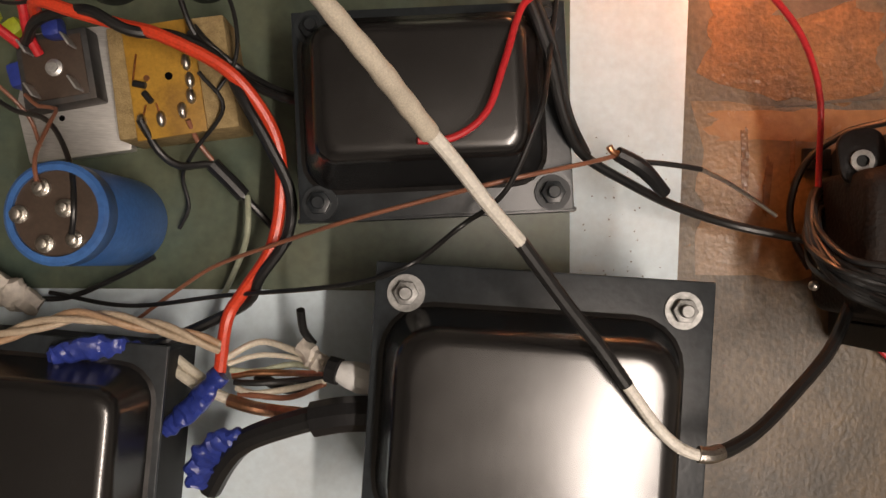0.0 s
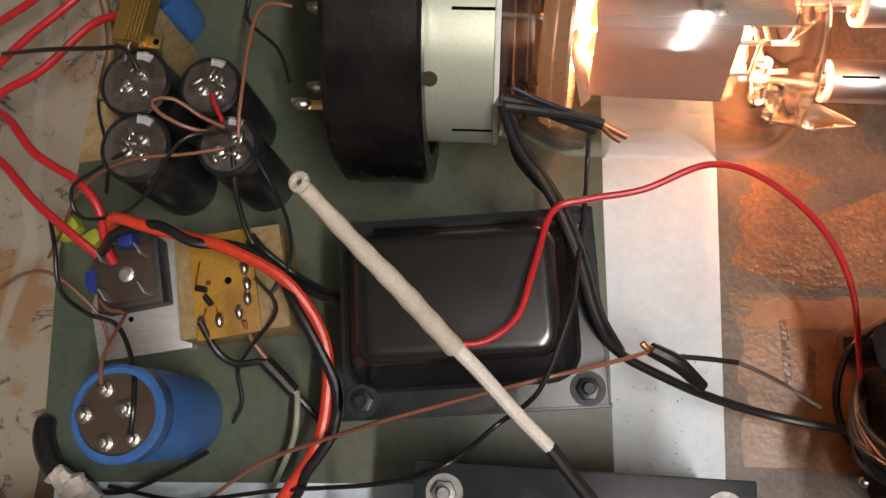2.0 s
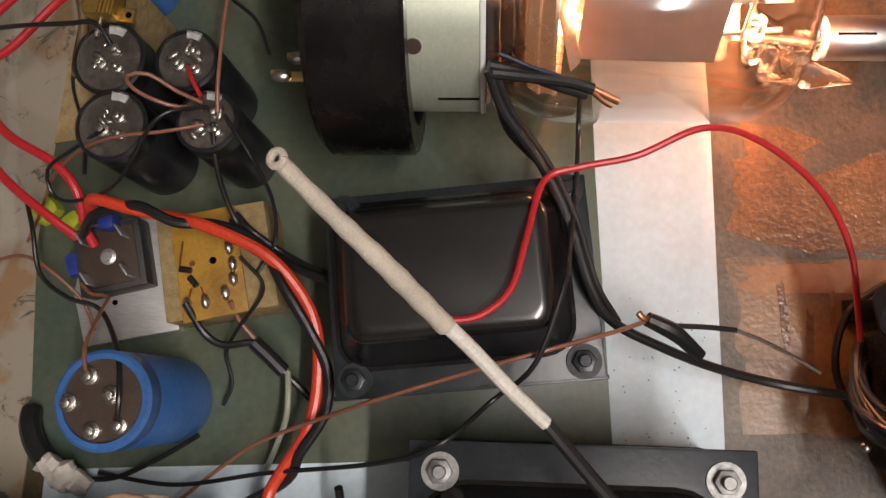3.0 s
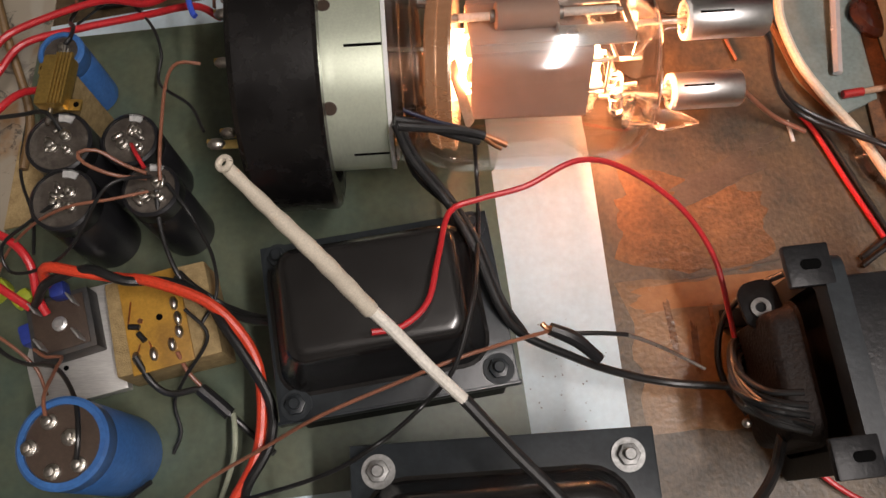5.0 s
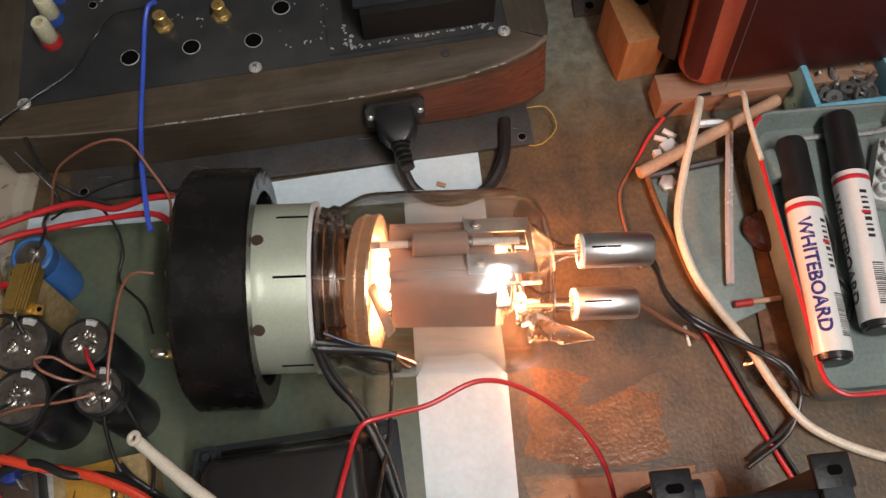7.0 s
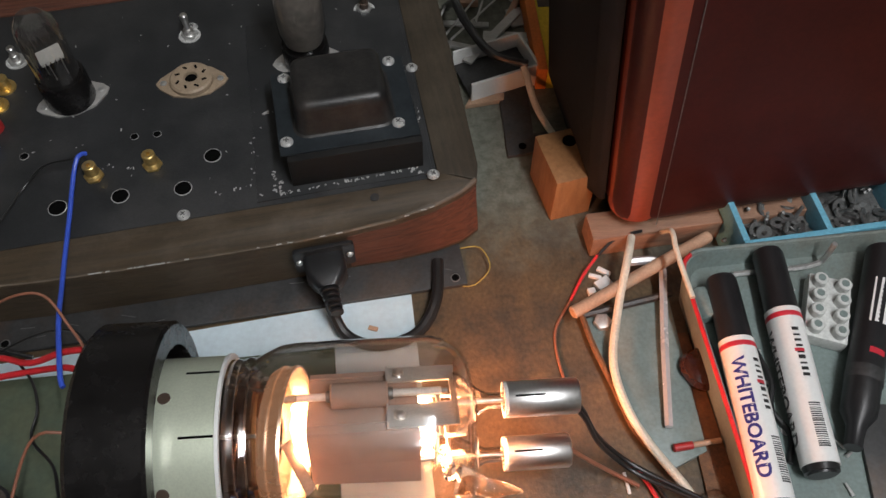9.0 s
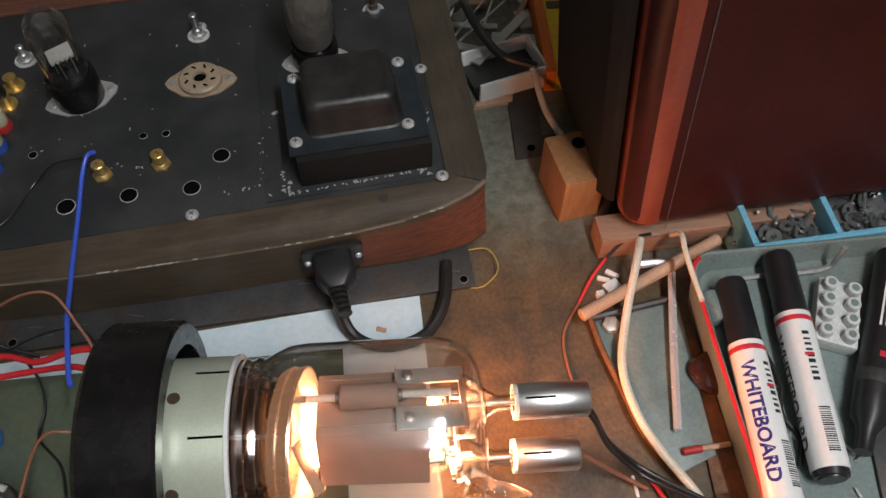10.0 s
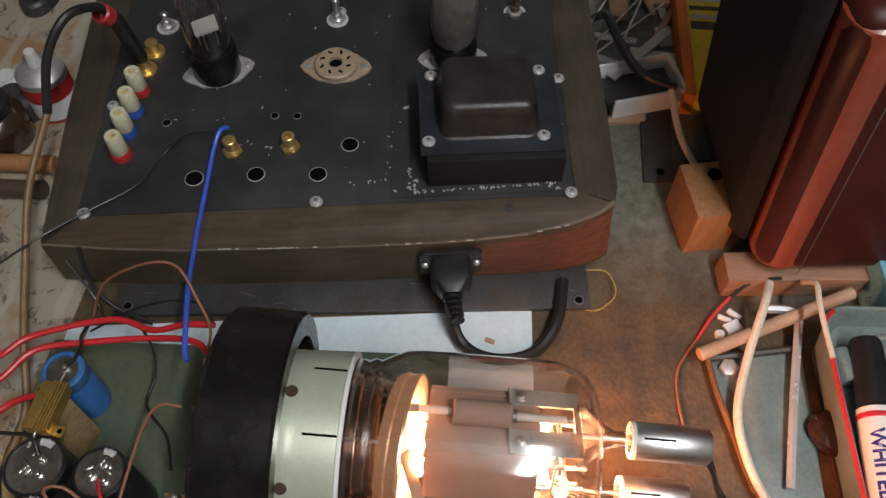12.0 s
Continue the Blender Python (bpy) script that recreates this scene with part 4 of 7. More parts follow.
tab = part("mounting_tab", block(0.0175, 0.0165, 0.004, 0.001, pose(-0.0020, 0.0360, 0.0835)), M["frame_black"], rt)
part("slot", prism(rounded_rect(0.0078, 0.0040, 0.0018), 0, 0.0006, m=pose(-0.0015, 0.0360, 0.0873)), M["hole"], tab)
tab = part("mounting_tab", block(0.0175, 0.0150, 0.004, 0.001, pose(-0.0020, -0.0350, 0.0835)), M["frame_black"], rt)
part("slot", prism(rounded_rect(0.0078, 0.0040, 0.0018), 0, 0.0006, m=pose(0.0, -0.0350, 0.0873)), M["hole"], tab)
part("foot", block(0.012, 0.009, 0.003, 0.001, pose(-0.004, 0.036, 0)), M["frame_black"], rt)
part("body", moved(dome(0.066, 0.072, 0.056, r=0.016, edge=0.006, taper=0.001), pose(0.0100, 0, 0.038) @ pose(0, 0, 0, 90, 0, 90)), M["frame_black"], rt, "matt black housing")
part("coil", moved(dome(0.054, 0.050, 0.012, r=0.008, edge=0.004, taper=0.001), pose(-0.001, 0, 0.040) @ pose(0, 0, 0, 90, 0, -90)), M["taped"], rt, "taped black winding")
for k in range(11):
    a = random.Random(300 + k)
    y0, y1 = a.uniform(-0.024, -0.008), a.uniform(0.008, 0.024)
    d = a.uniform(-0.004, 0.002)
    part("winding", sweep(smooth_line([(-0.006, y0, 0.066 + d), (-0.017 + d, y0 * 0.7, 0.060), (-0.021 + d, (y0 + y1) / 2, 0.046 + d), (-0.017, y1 * 0.8, 0.032 + d), (-0.006, y1, 0.022)], 0.002), a.uniform(0.0009, 0.0017), 8), M["black_wire"], rt, "loose black winding lead")
for q in ((-0.0225, -0.010, 0.050), (-0.0230, -0.016, 0.044)):
    bmx = bmesh.new()
    bmesh.ops.create_icosphere(bmx, subdivisions=2, radius=0.0020, matrix=pose(*q))
    part("solder_blob", bmx, M["solder"], rt)


# ---- capacitors ----
def screw_can(name, label, x, y, z0, z1, r, sleeve, top, terminals, lip, group="", tag=None):
    c = thing(name, label, "capacitor", pose(x, y, z0), group)
    h = z1 - z0
    part("can", lathe([(0, 0), (r - 0.001, 0), (r, 0.001), (r, h - 0.012), (r - 0.0008, h - 0.0105), (r, h - 0.009), (r, h - 0.001), (r - 0.0012, h), (r - lip, h), (r - lip, h - 0.002), (0, h - 0.002)], 56), M[sleeve], c)
    part("top_disc", lathe([(0, h - 0.0022), (r - lip + 0.0002, h - 0.0022), (r - lip + 0.0002, h - 0.0014), (0, h - 0.0010)], 48), M[top], c)
    for tx, ty, tr, tm in terminals:
        t = part("terminal", lathe([(tr * 1.2, 0), (tr * 1.2, 0.0012), (tr * 0.7, 0.0016), (tr * 0.7, 0.004), (0, 0.0046)], 16, pose(tx, ty, h - 0.0012)), M[tm], c)
    return c


bc = screw_can("capacitor", "tall blue can capacitor with five brass terminals standing on the board", -0.0675, 0.0715, 0.0042, 0.067, 0.0180, "blue", "phenolic",
               [(-0.0055, 0.0085, 0.0026, "solder"), (0.003, 0.002, 0.0027, "solder"), (-0.0125, -0.001, 0.0026, "solder"), (-0.003, -0.0105, 0.0026, "solder"), (0.007, -0.0085, 0.0024, "solder")], 0.0032)
random.seed(4)
for x, y, r, z1 in ((-0.0815, 0.2030, 0.0148, 0.059), (-0.0505, 0.2025, 0.0128, 0.058), (-0.0775, 0.1755, 0.0145, 0.060), (-0.0395, 0.1765, 0.0125, 0.061)):
    c = screw_can("capacitor", "black electrolytic can capacitor with soldered terminals", x, y, 0.0042, z1, r, "cap_black", "cap_top",
                  [(-0.003, -0.002, 0.0022, "solder"), (0.003, 0.003, 0.0020, "solder"), (0.004, -0.004, 0.0017, "solder")], 0.0016, "black can capacitors")
    part("polarity_mark", prism([(r * 0.93 * math.cos(radians(a)), r * 0.93 * math.sin(radians(a))) for a in (60, 75, 92)] + [(r * 0.68 * math.cos(radians(a)), r * 0.68 * math.sin(radians(a))) for a in (92, 75, 60)], z1 - 0.0050, z1 - 0.0049 + 0.0007), M["scratch"], c, "pale printed mark")
    for k in range(5):
        b = bmesh.new()
        bmesh.ops.create_icosphere(b, subdivisions=2, radius=random.uniform(0.0007, 0.0019), matrix=pose(random.uniform(-0.006, 0.006), random.uniform(-0.006, 0.006), z1 - 0.0042 + 0.0006, 0, 0, random.uniform(0, 180)) @ Matrix.Diagonal((0.8, 1.8, 0.6, 1)))
        part("solder_blob", b, M["solder"], c)
screw_can("capacitor", "small blue can capacitor behind the gold resistor", -0.0890, 0.2560, 0.0042, 0.048, 0.0110, "blue", "cap_top", [(0.0015, 0.001, 0.0022, "solder")], 0.0028)

# gold-anodised wirewound resistor
res = thing("resistor", "gold-anodised finned wirewound resistor leaning on the cans", "resistor", pose(-0.0820, 0.2300, 0.0585, 0, -4, -8))
part("body", block(0.0130, 0.0250, 0.0085, 0.0018), M["gold"], res)
for k in range(5):
    part("fin", block(0.0010, 0.0250, 0.0020, 0.0003, pose(0.0010 + 0.0016 * k, 0, 0.0080)), M["gold"], res)
for sx, sy in ((1, -1), (-1, 1)):
    tabp = part("lug", block(0.0060, 0.0055, 0.0016, 0.0005, pose(sx * 0.0090, sy * 0.0090, 0)), M["gold"], res)
    part("hole", rod((sx * 0.0098, sy * 0.0090, 0.0012), (sx * 0.0098, sy * 0.0090, 0.0018), 0.0013), M["hole"], tabp)
part("lead", rod((0, -0.0125, 0.004), (0, -0.0200, 0.004), 0.0010), M["solder"], res)
part("lead", rod((0, 0.0125, 0.004), (0, 0.0190, 0.004), 0.0010), M["solder"], res)
solo("resistor_prop", block(0.010, 0.020, 0.0535, 0.001, pose(-0.0855, 0.2315, 0.0042, 0, 0, -14)), M["chip"], "narrow wooden post under the gold resistor", "wood post")

# rectifier on its aluminium plate
plate = thing("aluminium_plate", "thick pale aluminium plate with a drilled hole on the green board", "metal plate")
part("slab", prism([(-0.112, 0.116), (-0.105, 0.093), (-0.064, 0.101), (-0.073, 0.152), (-0.108, 0.146)], 0.0042, 0.0110, 0.0006), M["plate_alu"], plate)
part("drilled_hole", rod((-0.0930, 0.1122, 0.0108), (-0.0930, 0.1122, 0.0113), 0.0012), M["hole"], plate)
rect = thing("rectifier", "square black bridge rectifier module bolted to the aluminium plate", "rectifier", pose(-0.0915, 0.1300, 0.0110, 0, 0, 13))
part("case", block(0.0290, 0.0290, 0.0120, 0.0012), M["dark_steel"], rect)
part("potting", block(0.0240, 0.0240, 0.0014, 0.0004, pose(0, 0, 0.0112)), M["phenolic"], rect)
part("screw", lathe([(0, 0), (0.0034, 0), (0.0034, 0.0008), (0.002, 0.0014), (0.002, 0.0024), (0, 0.0026)], 24, pose(0, 0, 0.0124)), M["steel"], rect)
for sx, sy in ((-1, 1), (1, 1), (-1, -1), (1, -1)):
    part("tab", block(0.0008, 0.0060, 0.0080, 0.0002, pose(sx * 0.0085, sy * 0.0085, 0.0120, 0, 0, 25)), M["steel"], rect)

# amber circuit board on a chipboard block
solo("chipboard_block", prism([(-0.070, 0.145), (-0.025, 0.153), (-0.016, 0.110), (-0.062, 0.102)], 0.0042, 0.0300, 0.0012), M["chip"], "rough chipboard block carrying the circuit board", "wood block")
pc = thing("circuit_board", "small amber circuit board with soldered pads on a chipboard block", "circuit board", pose(-0.0455, 0.1262, 0.0300, 0, 0, 12))
part("board", block(0.0270, 0.0440, 0.0016, 0.0003), M["pcb"], pc)
part("drill_hole", rod((0.002, 0.001, 0.0014), (0.002, 0.001, 0.0018), 0.0015), M["hole"], pc)
part("drill_hole", rod((-0.0065, 0.0015, 0.0014), (-0.0065, 0.0015, 0.0018), 0.0012), M["copper"], pc)
for x, y in ((-0.0105, -0.0150), (-0.0030, -0.0150), (0.0055, -0.0130), (0.0095, -0.0080), (0.0100, -0.0020), (0.0095, 0.0050)):
    bmx = bmesh.new()
    bmesh.ops.create_icosphere(bmx, subdivisions=2, radius=0.0024, matrix=pose(x, y, 0.0024) @ Matrix.Diagonal((0.8, 1.4, 0.9, 1)))
    part("solder_joint", bmx, M["solder"], pc)
for x, y, a in ((-0.0115, 0.000, 20), (-0.0080, -0.004, 60)):
    part("diode", rod((x, y, 0.0030), (x + 0.005 * math.cos(radians(a)), y - 0.005 * math.sin(radians(a)), 0.0030), 0.0013, bevel=0.0002), M["black_plastic"], pc)
for x, y, x2, y2 in ((-0.0115, 0.001, -0.0090, 0.0110), (-0.004, -0.009, -0.003, -0.015), (-0.0080, -0.009, -0.0105, -0.015)):
    part("bare_lead", rod((x, y, 0.0028), (x2, y2, 0.0022), 0.0004, seg=6), M["copper"], pc)

# ---- amplifier ----
AMP = pose(-0.130, 0.333, 0, 0, 0, 7.2)
amp = thing("amplifier", "home-built valve amplifier in a dark wooden surround with scuffed panel", "amplifier", AMP)
AT = 0.044
W, D = 0.331, 0.235
# the front is bowed and curves back at the end
front = [(0.002, -0.0015), (0.04, -0.0060), (0.08, -0.0088), (0.13, -0.0102), (0.18, -0.0108), (0.22, -0.0108), (0.25, -0.0098), (0.28, -0.0072), (0.305, -0.0020), (0.322, 0.0045), (0.3330, 0.0120)]
lean = [(x, y - max(0.0, x - 0.24) ** 1.25 * 0.22) for x, y in front]
inner_edge = [(0.318, 0.0195), (0.0175, 0.0165)]


def rail(top, low):
    """A rail with an eased upper edge."""
    def inset(k):
        return [(x + (0.16 - x) * k * 0.02, y + 0.0012 * k) for x, y in top]
    return stacked([(low, 0.005), (top, AT - 0.0100), (top, AT - 0.0026), (inset(0.35), AT - 0.0010), (inset(1.0), AT)])


part("front_rail", rail(front + inner_edge, lean + inner_edge), M["amp_wood"], amp)
part("end_rail", prism([(0.0015, 0.0005), (-0.001, 0.10), (0.0, D), (0.026, D - 0.02), (0.022, 0.10), (0.0195, 0.0170), (0.0172, 0.0167)], 0.005, AT, 0.0010), M["amp_side"], amp)
part("end_rail", prism([(0.3333, 0.0125), (0.3368, 0.0240), (0.3400, 0.10), (0.3430, D), (0.3150, D - 0.02), (0.3125, 0.10), (0.3108, 0.0200), (0.3182, 0.0198)], 0.005, AT, 0.0010), M["amp_side"], amp)
part("back_rail", prism([(0.001, D), (0.342, D), (0.3145, D - 0.0195), (0.0262, D - 0.0195)], 0.005, AT + 0.002, 0.0010), M["amp_end"], amp)
part("base_board", prism([(0.03, 0.03), (0.30, 0.03), (0.30, D - 0.03), (0.03, D - 0.03)], 0.0, 0.006), M["amp_wood"], amp)
bare = [p for p in front if p[0] > 0.23]
low = [p for p in lean if p[0] > 0.23]
mix = [[(x, y + (v - y) * f) for (x, y), (u, v) in zip(low, bare)] for f in (0.05, 0.15, 0.98, 1.0)]
part("bare_patch", stacked([([(x, y - d) for x, y in o] + [(x, y + 0.003) for x, y in reversed(o)], z) for o, (d, z) in zip(mix, ((0.0003, 0.0070), (0.0009, 0.0095), (0.0009, AT - 0.0098), (0.0002, AT - 0.0055)))]), M["amp_end"], amp, "worn red-brown bare wood")
part("worn_edge", sweep([Vector((x, y + 0.0012, AT - 0.0011)) for x, y in bare], lambda t: 0.0007 + 0.0011 * t * t, 8, squash=0.6), M["worn_wood"], amp, "pale rubbed edge of the wood")
part("worn_edge", sweep([Vector((x, y + 0.0009, AT - 0.0011)) for x, y in front[:8]], 0.0008, 8, squash=0.6), M["worn_wood"], amp, "pale rubbed edge of the wood")
part("panel", prism([(0.0195, 0.0165), (0.3105, 0.0185), (0.3150, D - 0.0195), (0.0262, D - 0.0195)], AT - 0.006, AT + 0.0008, 0.0003), M["panel"], amp, "scuffed black metal panel")
part("doubler_plate", prism([(0.2015, 0.0205), (0.3080, 0.0215), (0.3120, 0.172), (0.2060, 0.172)], AT + 0.0007, AT + 0.0019, 0.0003), M["panel"], amp)
INV = AMP.inverted()


def on_amp(x, y, z=0.0):
    v = INV @ Vector((x, y, 0))
    return pose(v.x, v.y, AT + 0.0008 + z)


def panel_screw(x, y, r=0.0036, z=0.0, parent=None):
    s = part("screw", lathe([(r * 1.08, 0), (r * 1.08, 0.0006), (r * 0.8, 0.0018), (0, 0.0024)], 20, on_amp(x, y, z)), M["screw_steel"], parent or amp)
    for a in (20, 110):
        part("slot", block(r * 0.9, r * 0.2, 0.0004, m=on_amp(x, y, z + 0.0021) @ pose(0, 0, 0, 0, 0, a + 700 * x)), M["zinc"], s)


for x, y in ((-0.109, 0.354), (0.024, 0.373), (-0.115, 0.436), (0.016, 0.532)):
    panel_screw(x, y)
for x, y in ((0.173, 0.391), (0.165, 0.481)):
    panel_screw(x, y, z=0.0012)
part("screw", lathe([(0.0028, 0), (0.0028, 0.0006), (0, 0.001)], 16, on_amp(0.137, 0.378, -0.0006)), M["dark_steel"], amp)
for x, y, r in ((-0.051, 0.384, 0.0052), (-0.015, 0.390, 0.0050), (0.022, 0.393, 0.0050), (0.038, 0.417, 0.0050), (-0.078, 0.425, 0.0026), (-0.012, 0.436, 0.0024), (0.002, 0.437, 0.0024), (0.072, 0.446, 0.0027)):
    h = part("punched_hole", lathe([(0, 0.0001), (r, 0.0001), (r, 0.0003), (0, 0.0003)], 28, on_amp(x, y)), M["hole"], amp)
    part("bare_rim", lathe([(r, 0.0001), (r * 1.09, 0.0001), (r * 1.06, 0.0004), (r, 0.0004)], 28, on_amp(x, y), close=False), M["scratch"], h)
random.seed(12)
for k in range(90):
    # flecks of worn paint
    u, v = random.uniform(0.03, 0.30), random.uniform(0.03, 0.20)
    if k % 3 == 0:
        u, v = random.choice(((random.uniform(0.199, 0.205), random.uniform(0.023, 0.075)), (random.uniform(0.20, 0.30), random.uniform(0.022, 0.026)), (random.uniform(0.296, 0.300), random.uniform(0.03, 0.12))))
    s = random.uniform(0.0002, 0.0008)
    part("paint_chip", block(s * random.uniform(1, 3), s, 0.00012, m=pose(u, v, AT + (0.0019 if u > 0.2005 and 0.024 < v < 0.173 else 0.0008), 0, 0, random.uniform(0, 180))), M["scratch"], amp)
for (x0, y0), (x1, y1), count in (((0.0762, 0.402), (0.0775, 0.385), 12), ((0.0805, 0.394), (0.0812, 0.3825), 18), ((0.082, 0.3835), (0.164, 0.3975), 44), ((0.1655, 0.398), (0.1670, 0.446), 26), ((0.158, 0.396), (0.176, 0.3905), 16), ((0.068, 0.4485), (0.0755, 0.4495), 8), ((0.052, 0.389), (0.068, 0.392), 6), ((-0.026, 0.413), (-0.010, 0.410), 7)):
    # bare nicks along edges and scribed lines
    for k in range(count):
        f = random.random()
        at_ = INV @ Vector((x0 + (x1 - x0) * f + random.gauss(0, 0.0004), y0 + (y1 - y0) * f + random.gauss(0, 0.0004), 0))
        s = random.uniform(0.0003, 0.0010)
        part("paint_chip", block(s * random.uniform(1, 3.2), s, 0.00012, m=pose(at_.x, at_.y, AT + 0.0019, 0, 0, random.uniform(0, 180))), M["scratch"], amp)
for k in range(26):
    s = random.uniform(0.0004, 0.0011)
    u = random.choice((random.uniform(0.10, 0.16), random.uniform(0.19, 0.32)))
    v = next(p[1] + (q[1] - p[1]) * (u - p[0]) / (q[0] - p[0]) for p, q in zip(front, front[1:]) if p[0] <= u <= q[0])
    part("edge_chip", block(s * random.uniform(1.5, 5), s * 0.8, 0.0003, m=pose(u, v + 0.0004, AT - 0.0006, -20, 0, random.uniform(-8, 8))), M["scratch"], amp)

M["old_black"] = surface("old_black_paint", (0.014, 0.014, 0.014), (0.030, 0.028, 0.026), 0.36, scale=90, fine=500, bump=0.3, stain=(0.06, 0.052, 0.046), amount=0.35, spec=0.4)
# transformer bolted on the panel
tp = part("transformer", block(0.0800, 0.0640, 0.0235, 0.0010, on_amp(0.1240, 0.4250, 0.0012)), M["laminate"], amp, "small black transformer bolted to the panel")
part("flange", block(0.0830, 0.0660, 0.0016, 0.0006, on_amp(0.1215, 0.4300, 0.0247)), M["black_steel"], tp)
part("bell_cover", moved(dome(0.0570, 0.0460, 0.0225, r=0.007, edge=0.0060, taper=0.0015), on_amp(0.1200, 0.4320, 0.0263)), M["old_black"], tp)
for x, y in ((0.088, 0.402), (0.154, 0.412), (0.150, 0.463), (0.085, 0.453)):
    panel_screw(x, y, 0.0036, 0.0263, tp)


def octal(x, y, a, ring):
    o = part("valve_socket", moved(prism([(-0.0235, 0.0), (-0.021, 0.0045), (-0.012, 0.0120), (0, 0.0145), (0.012, 0.0120), (0.021, 0.0045), (0.0235, 0), (0.021, -0.0045), (0.012, -0.0120), (0, -0.0145), (-0.012, -0.0120), (-0.021, -0.0045)], 0, 0.0014, 0.0003), on_amp(x, y) @ pose(0, 0, 0, 0, 0, a)), M["cream_ceramic"] if ring else M["plate_alu"], amp, "ceramic octal valve socket")
    for s in (-1, 1):
        part("rivet", lathe([(0.0022, 0), (0.0022, 0.0005), (0, 0.0012)], 14, on_amp(x, y, 0.0014) @ pose(0, 0, 0, 0, 0, a) @ pose(0.0185 * s, 0, 0)), M["steel"], o)
    if ring:
        part("body", lathe([(0.0045, 0), (0.0140, 0), (0.0140, 0.003), (0.0128, 0.0040), (0.0045, 0.0040), (0.0042, 0.0010), (0, 0.0010)], 40, on_amp(x, y, 0.0014)), M["cream_ceramic"], o)
        for k in range(8):
            part("pin_hole", block(0.0032, 0.0015, 0.0004, m=on_amp(x, y, 0.0052) @ pose(0, 0, 0, 0, 0, 45 * k + 22) @ pose(0.0092, 0, 0, 0, 0, 35)), M["hole"], o)
        part("key_hole", rod((on_amp(x, y, 0.0030)).translation, (on_amp(x, y, 0.0036)).translation, 0.0040), M["hole"], o)


octal(0.0205, 0.4800, -4, True)
octal(-0.0550, 0.4705, 14, False)
octal(0.0960, 0.4935, 0, False)


def valve(x, y, h, r, tall, label, glass_mat, getter):
    v = thing("valve", label, "vacuum tube", pose(x, y, AT + 0.0022))
    part("base", lathe([(0, 0), (0.0150, 0), (0.0154, 0.001), (0.0154, h - 0.003), (0.0148, h), (0.0138, h)], 40), M["bakelite"], v)
    p = [(0.0128, h - 0.004), (0.0132, h + 0.004), (r, h + 0.012), (r, tall - 0.014), (r * 0.92, tall - 0.007), (r * 0.6, tall - 0.001), (0, tall)]
    g = part("glass", lathe(p, 40, close=False), M[glass_mat], v)
    if getter:
        part("film", lathe([(r * 0.80, h + 0.003), (r * 0.95, h + 0.013), (r * 0.95, tall - 0.014), (r * 0.55, tall - 0.003), (0, tall - 0.002)], 40, close=False), M["film"], v, "smoky silvered film inside the glass")
    else:
        mica = part("mica", block(0.0150, 0.0100, 0.0005, 0.0001, pose(0.0005, 0, h + 0.0165, 14, -8, 25)), M["milky"], v, "pale mica sheet")
        for k in range(5):
            part("tooth", block(0.0022, 0.0030, 0.0005, m=pose(0.0005, 0, h + 0.0165, 14, -8, 25) @ pose(-0.006 + 0.003 * k, -0.0056, 0, -30, 0, 0)), M["milky"], mica)
        part("press", block(0.0030, 0.0090, 0.0080, 0.0012, pose(0, 0, h - 0.002)), M["drawn_glass"], v, "pressed glass stem")
    for a in range(4):
        part("support_wire", rod((0.006 * math.cos(a * 1.57), 0.005 * math.sin(a * 1.57), h - 0.003), (0.006 * math.cos(a * 1.57), 0.006 * math.sin(a * 1.57), h + 0.0165), 0.0004, seg=6), M["steel"], v)


M["film"] = surface("silvered_film", (0.34, 0.32, 0.30), (0.19, 0.18, 0.17), 0.35, metal=0.2, scale=70, fine=300, bump=0.2, stain=(0.28, 0.26, 0.24), amount=0.5)
M["smoked"] = glass("smoked_glass", (0.84, 0.82, 0.79), 0.08)
valve(-0.0555, 0.4705, 0.022, 0.0132, 0.070, "small clear glass valve with a dark bakelite base", "bulb", False)
valve(0.0960, 0.4935, 0.016, 0.0155, 0.082, "tall smoky glass valve with a black base", "smoked", True)

# binding posts, phono sockets, switches
for x, y, c in ((-0.0985, 0.3975, "red_plastic"), (-0.1000, 0.4150, "royal"), (-0.1005, 0.4320, "royal"), (-0.1010, 0.4490, "red_plastic")):
    p = part("binding_post", lathe([(0, 0), (0.0062, 0), (0.0062, 0.004), (0.0056, 0.005), (0, 0.005)], 28, on_amp(x, y)), M[c], amp, "speaker terminal with a coloured foot")
    part("knob", lathe([(0.0050, 0.005), (0.0056, 0.006), (0.0050, 0.0185), (0.0045, 0.0195), (0.0022, 0.0195), (0.0022, 0.0165), (0, 0.0165)], 28, on_amp(x, y)), M["cream_post"], p, "cream knob")
    part("bore", lathe([(0, 0.0166), (0.0020, 0.0166), (0.0020, 0.0170), (0, 0.0172)], 14, on_amp(x, y)), M["brass"], p)
for x, y in ((-0.0325, 0.4060), (0.0020, 0.4120)):
    j = part("phono_socket", hexagon(0.0062, 0.0022, on_amp(x, y)), M["brass"], amp, "gold-plated phono socket")
    part("barrel", lathe([(0, 0.0022), (0.0052, 0.0022), (0.0046, 0.0034), (0.0040, 0.0040), (0.0040, 0.0110), (0.0034, 0.0115), (0.0014, 0.0115), (0.0014, 0.0080), (0, 0.0080)], 24, on_amp(x, y)), M["brass"], j)
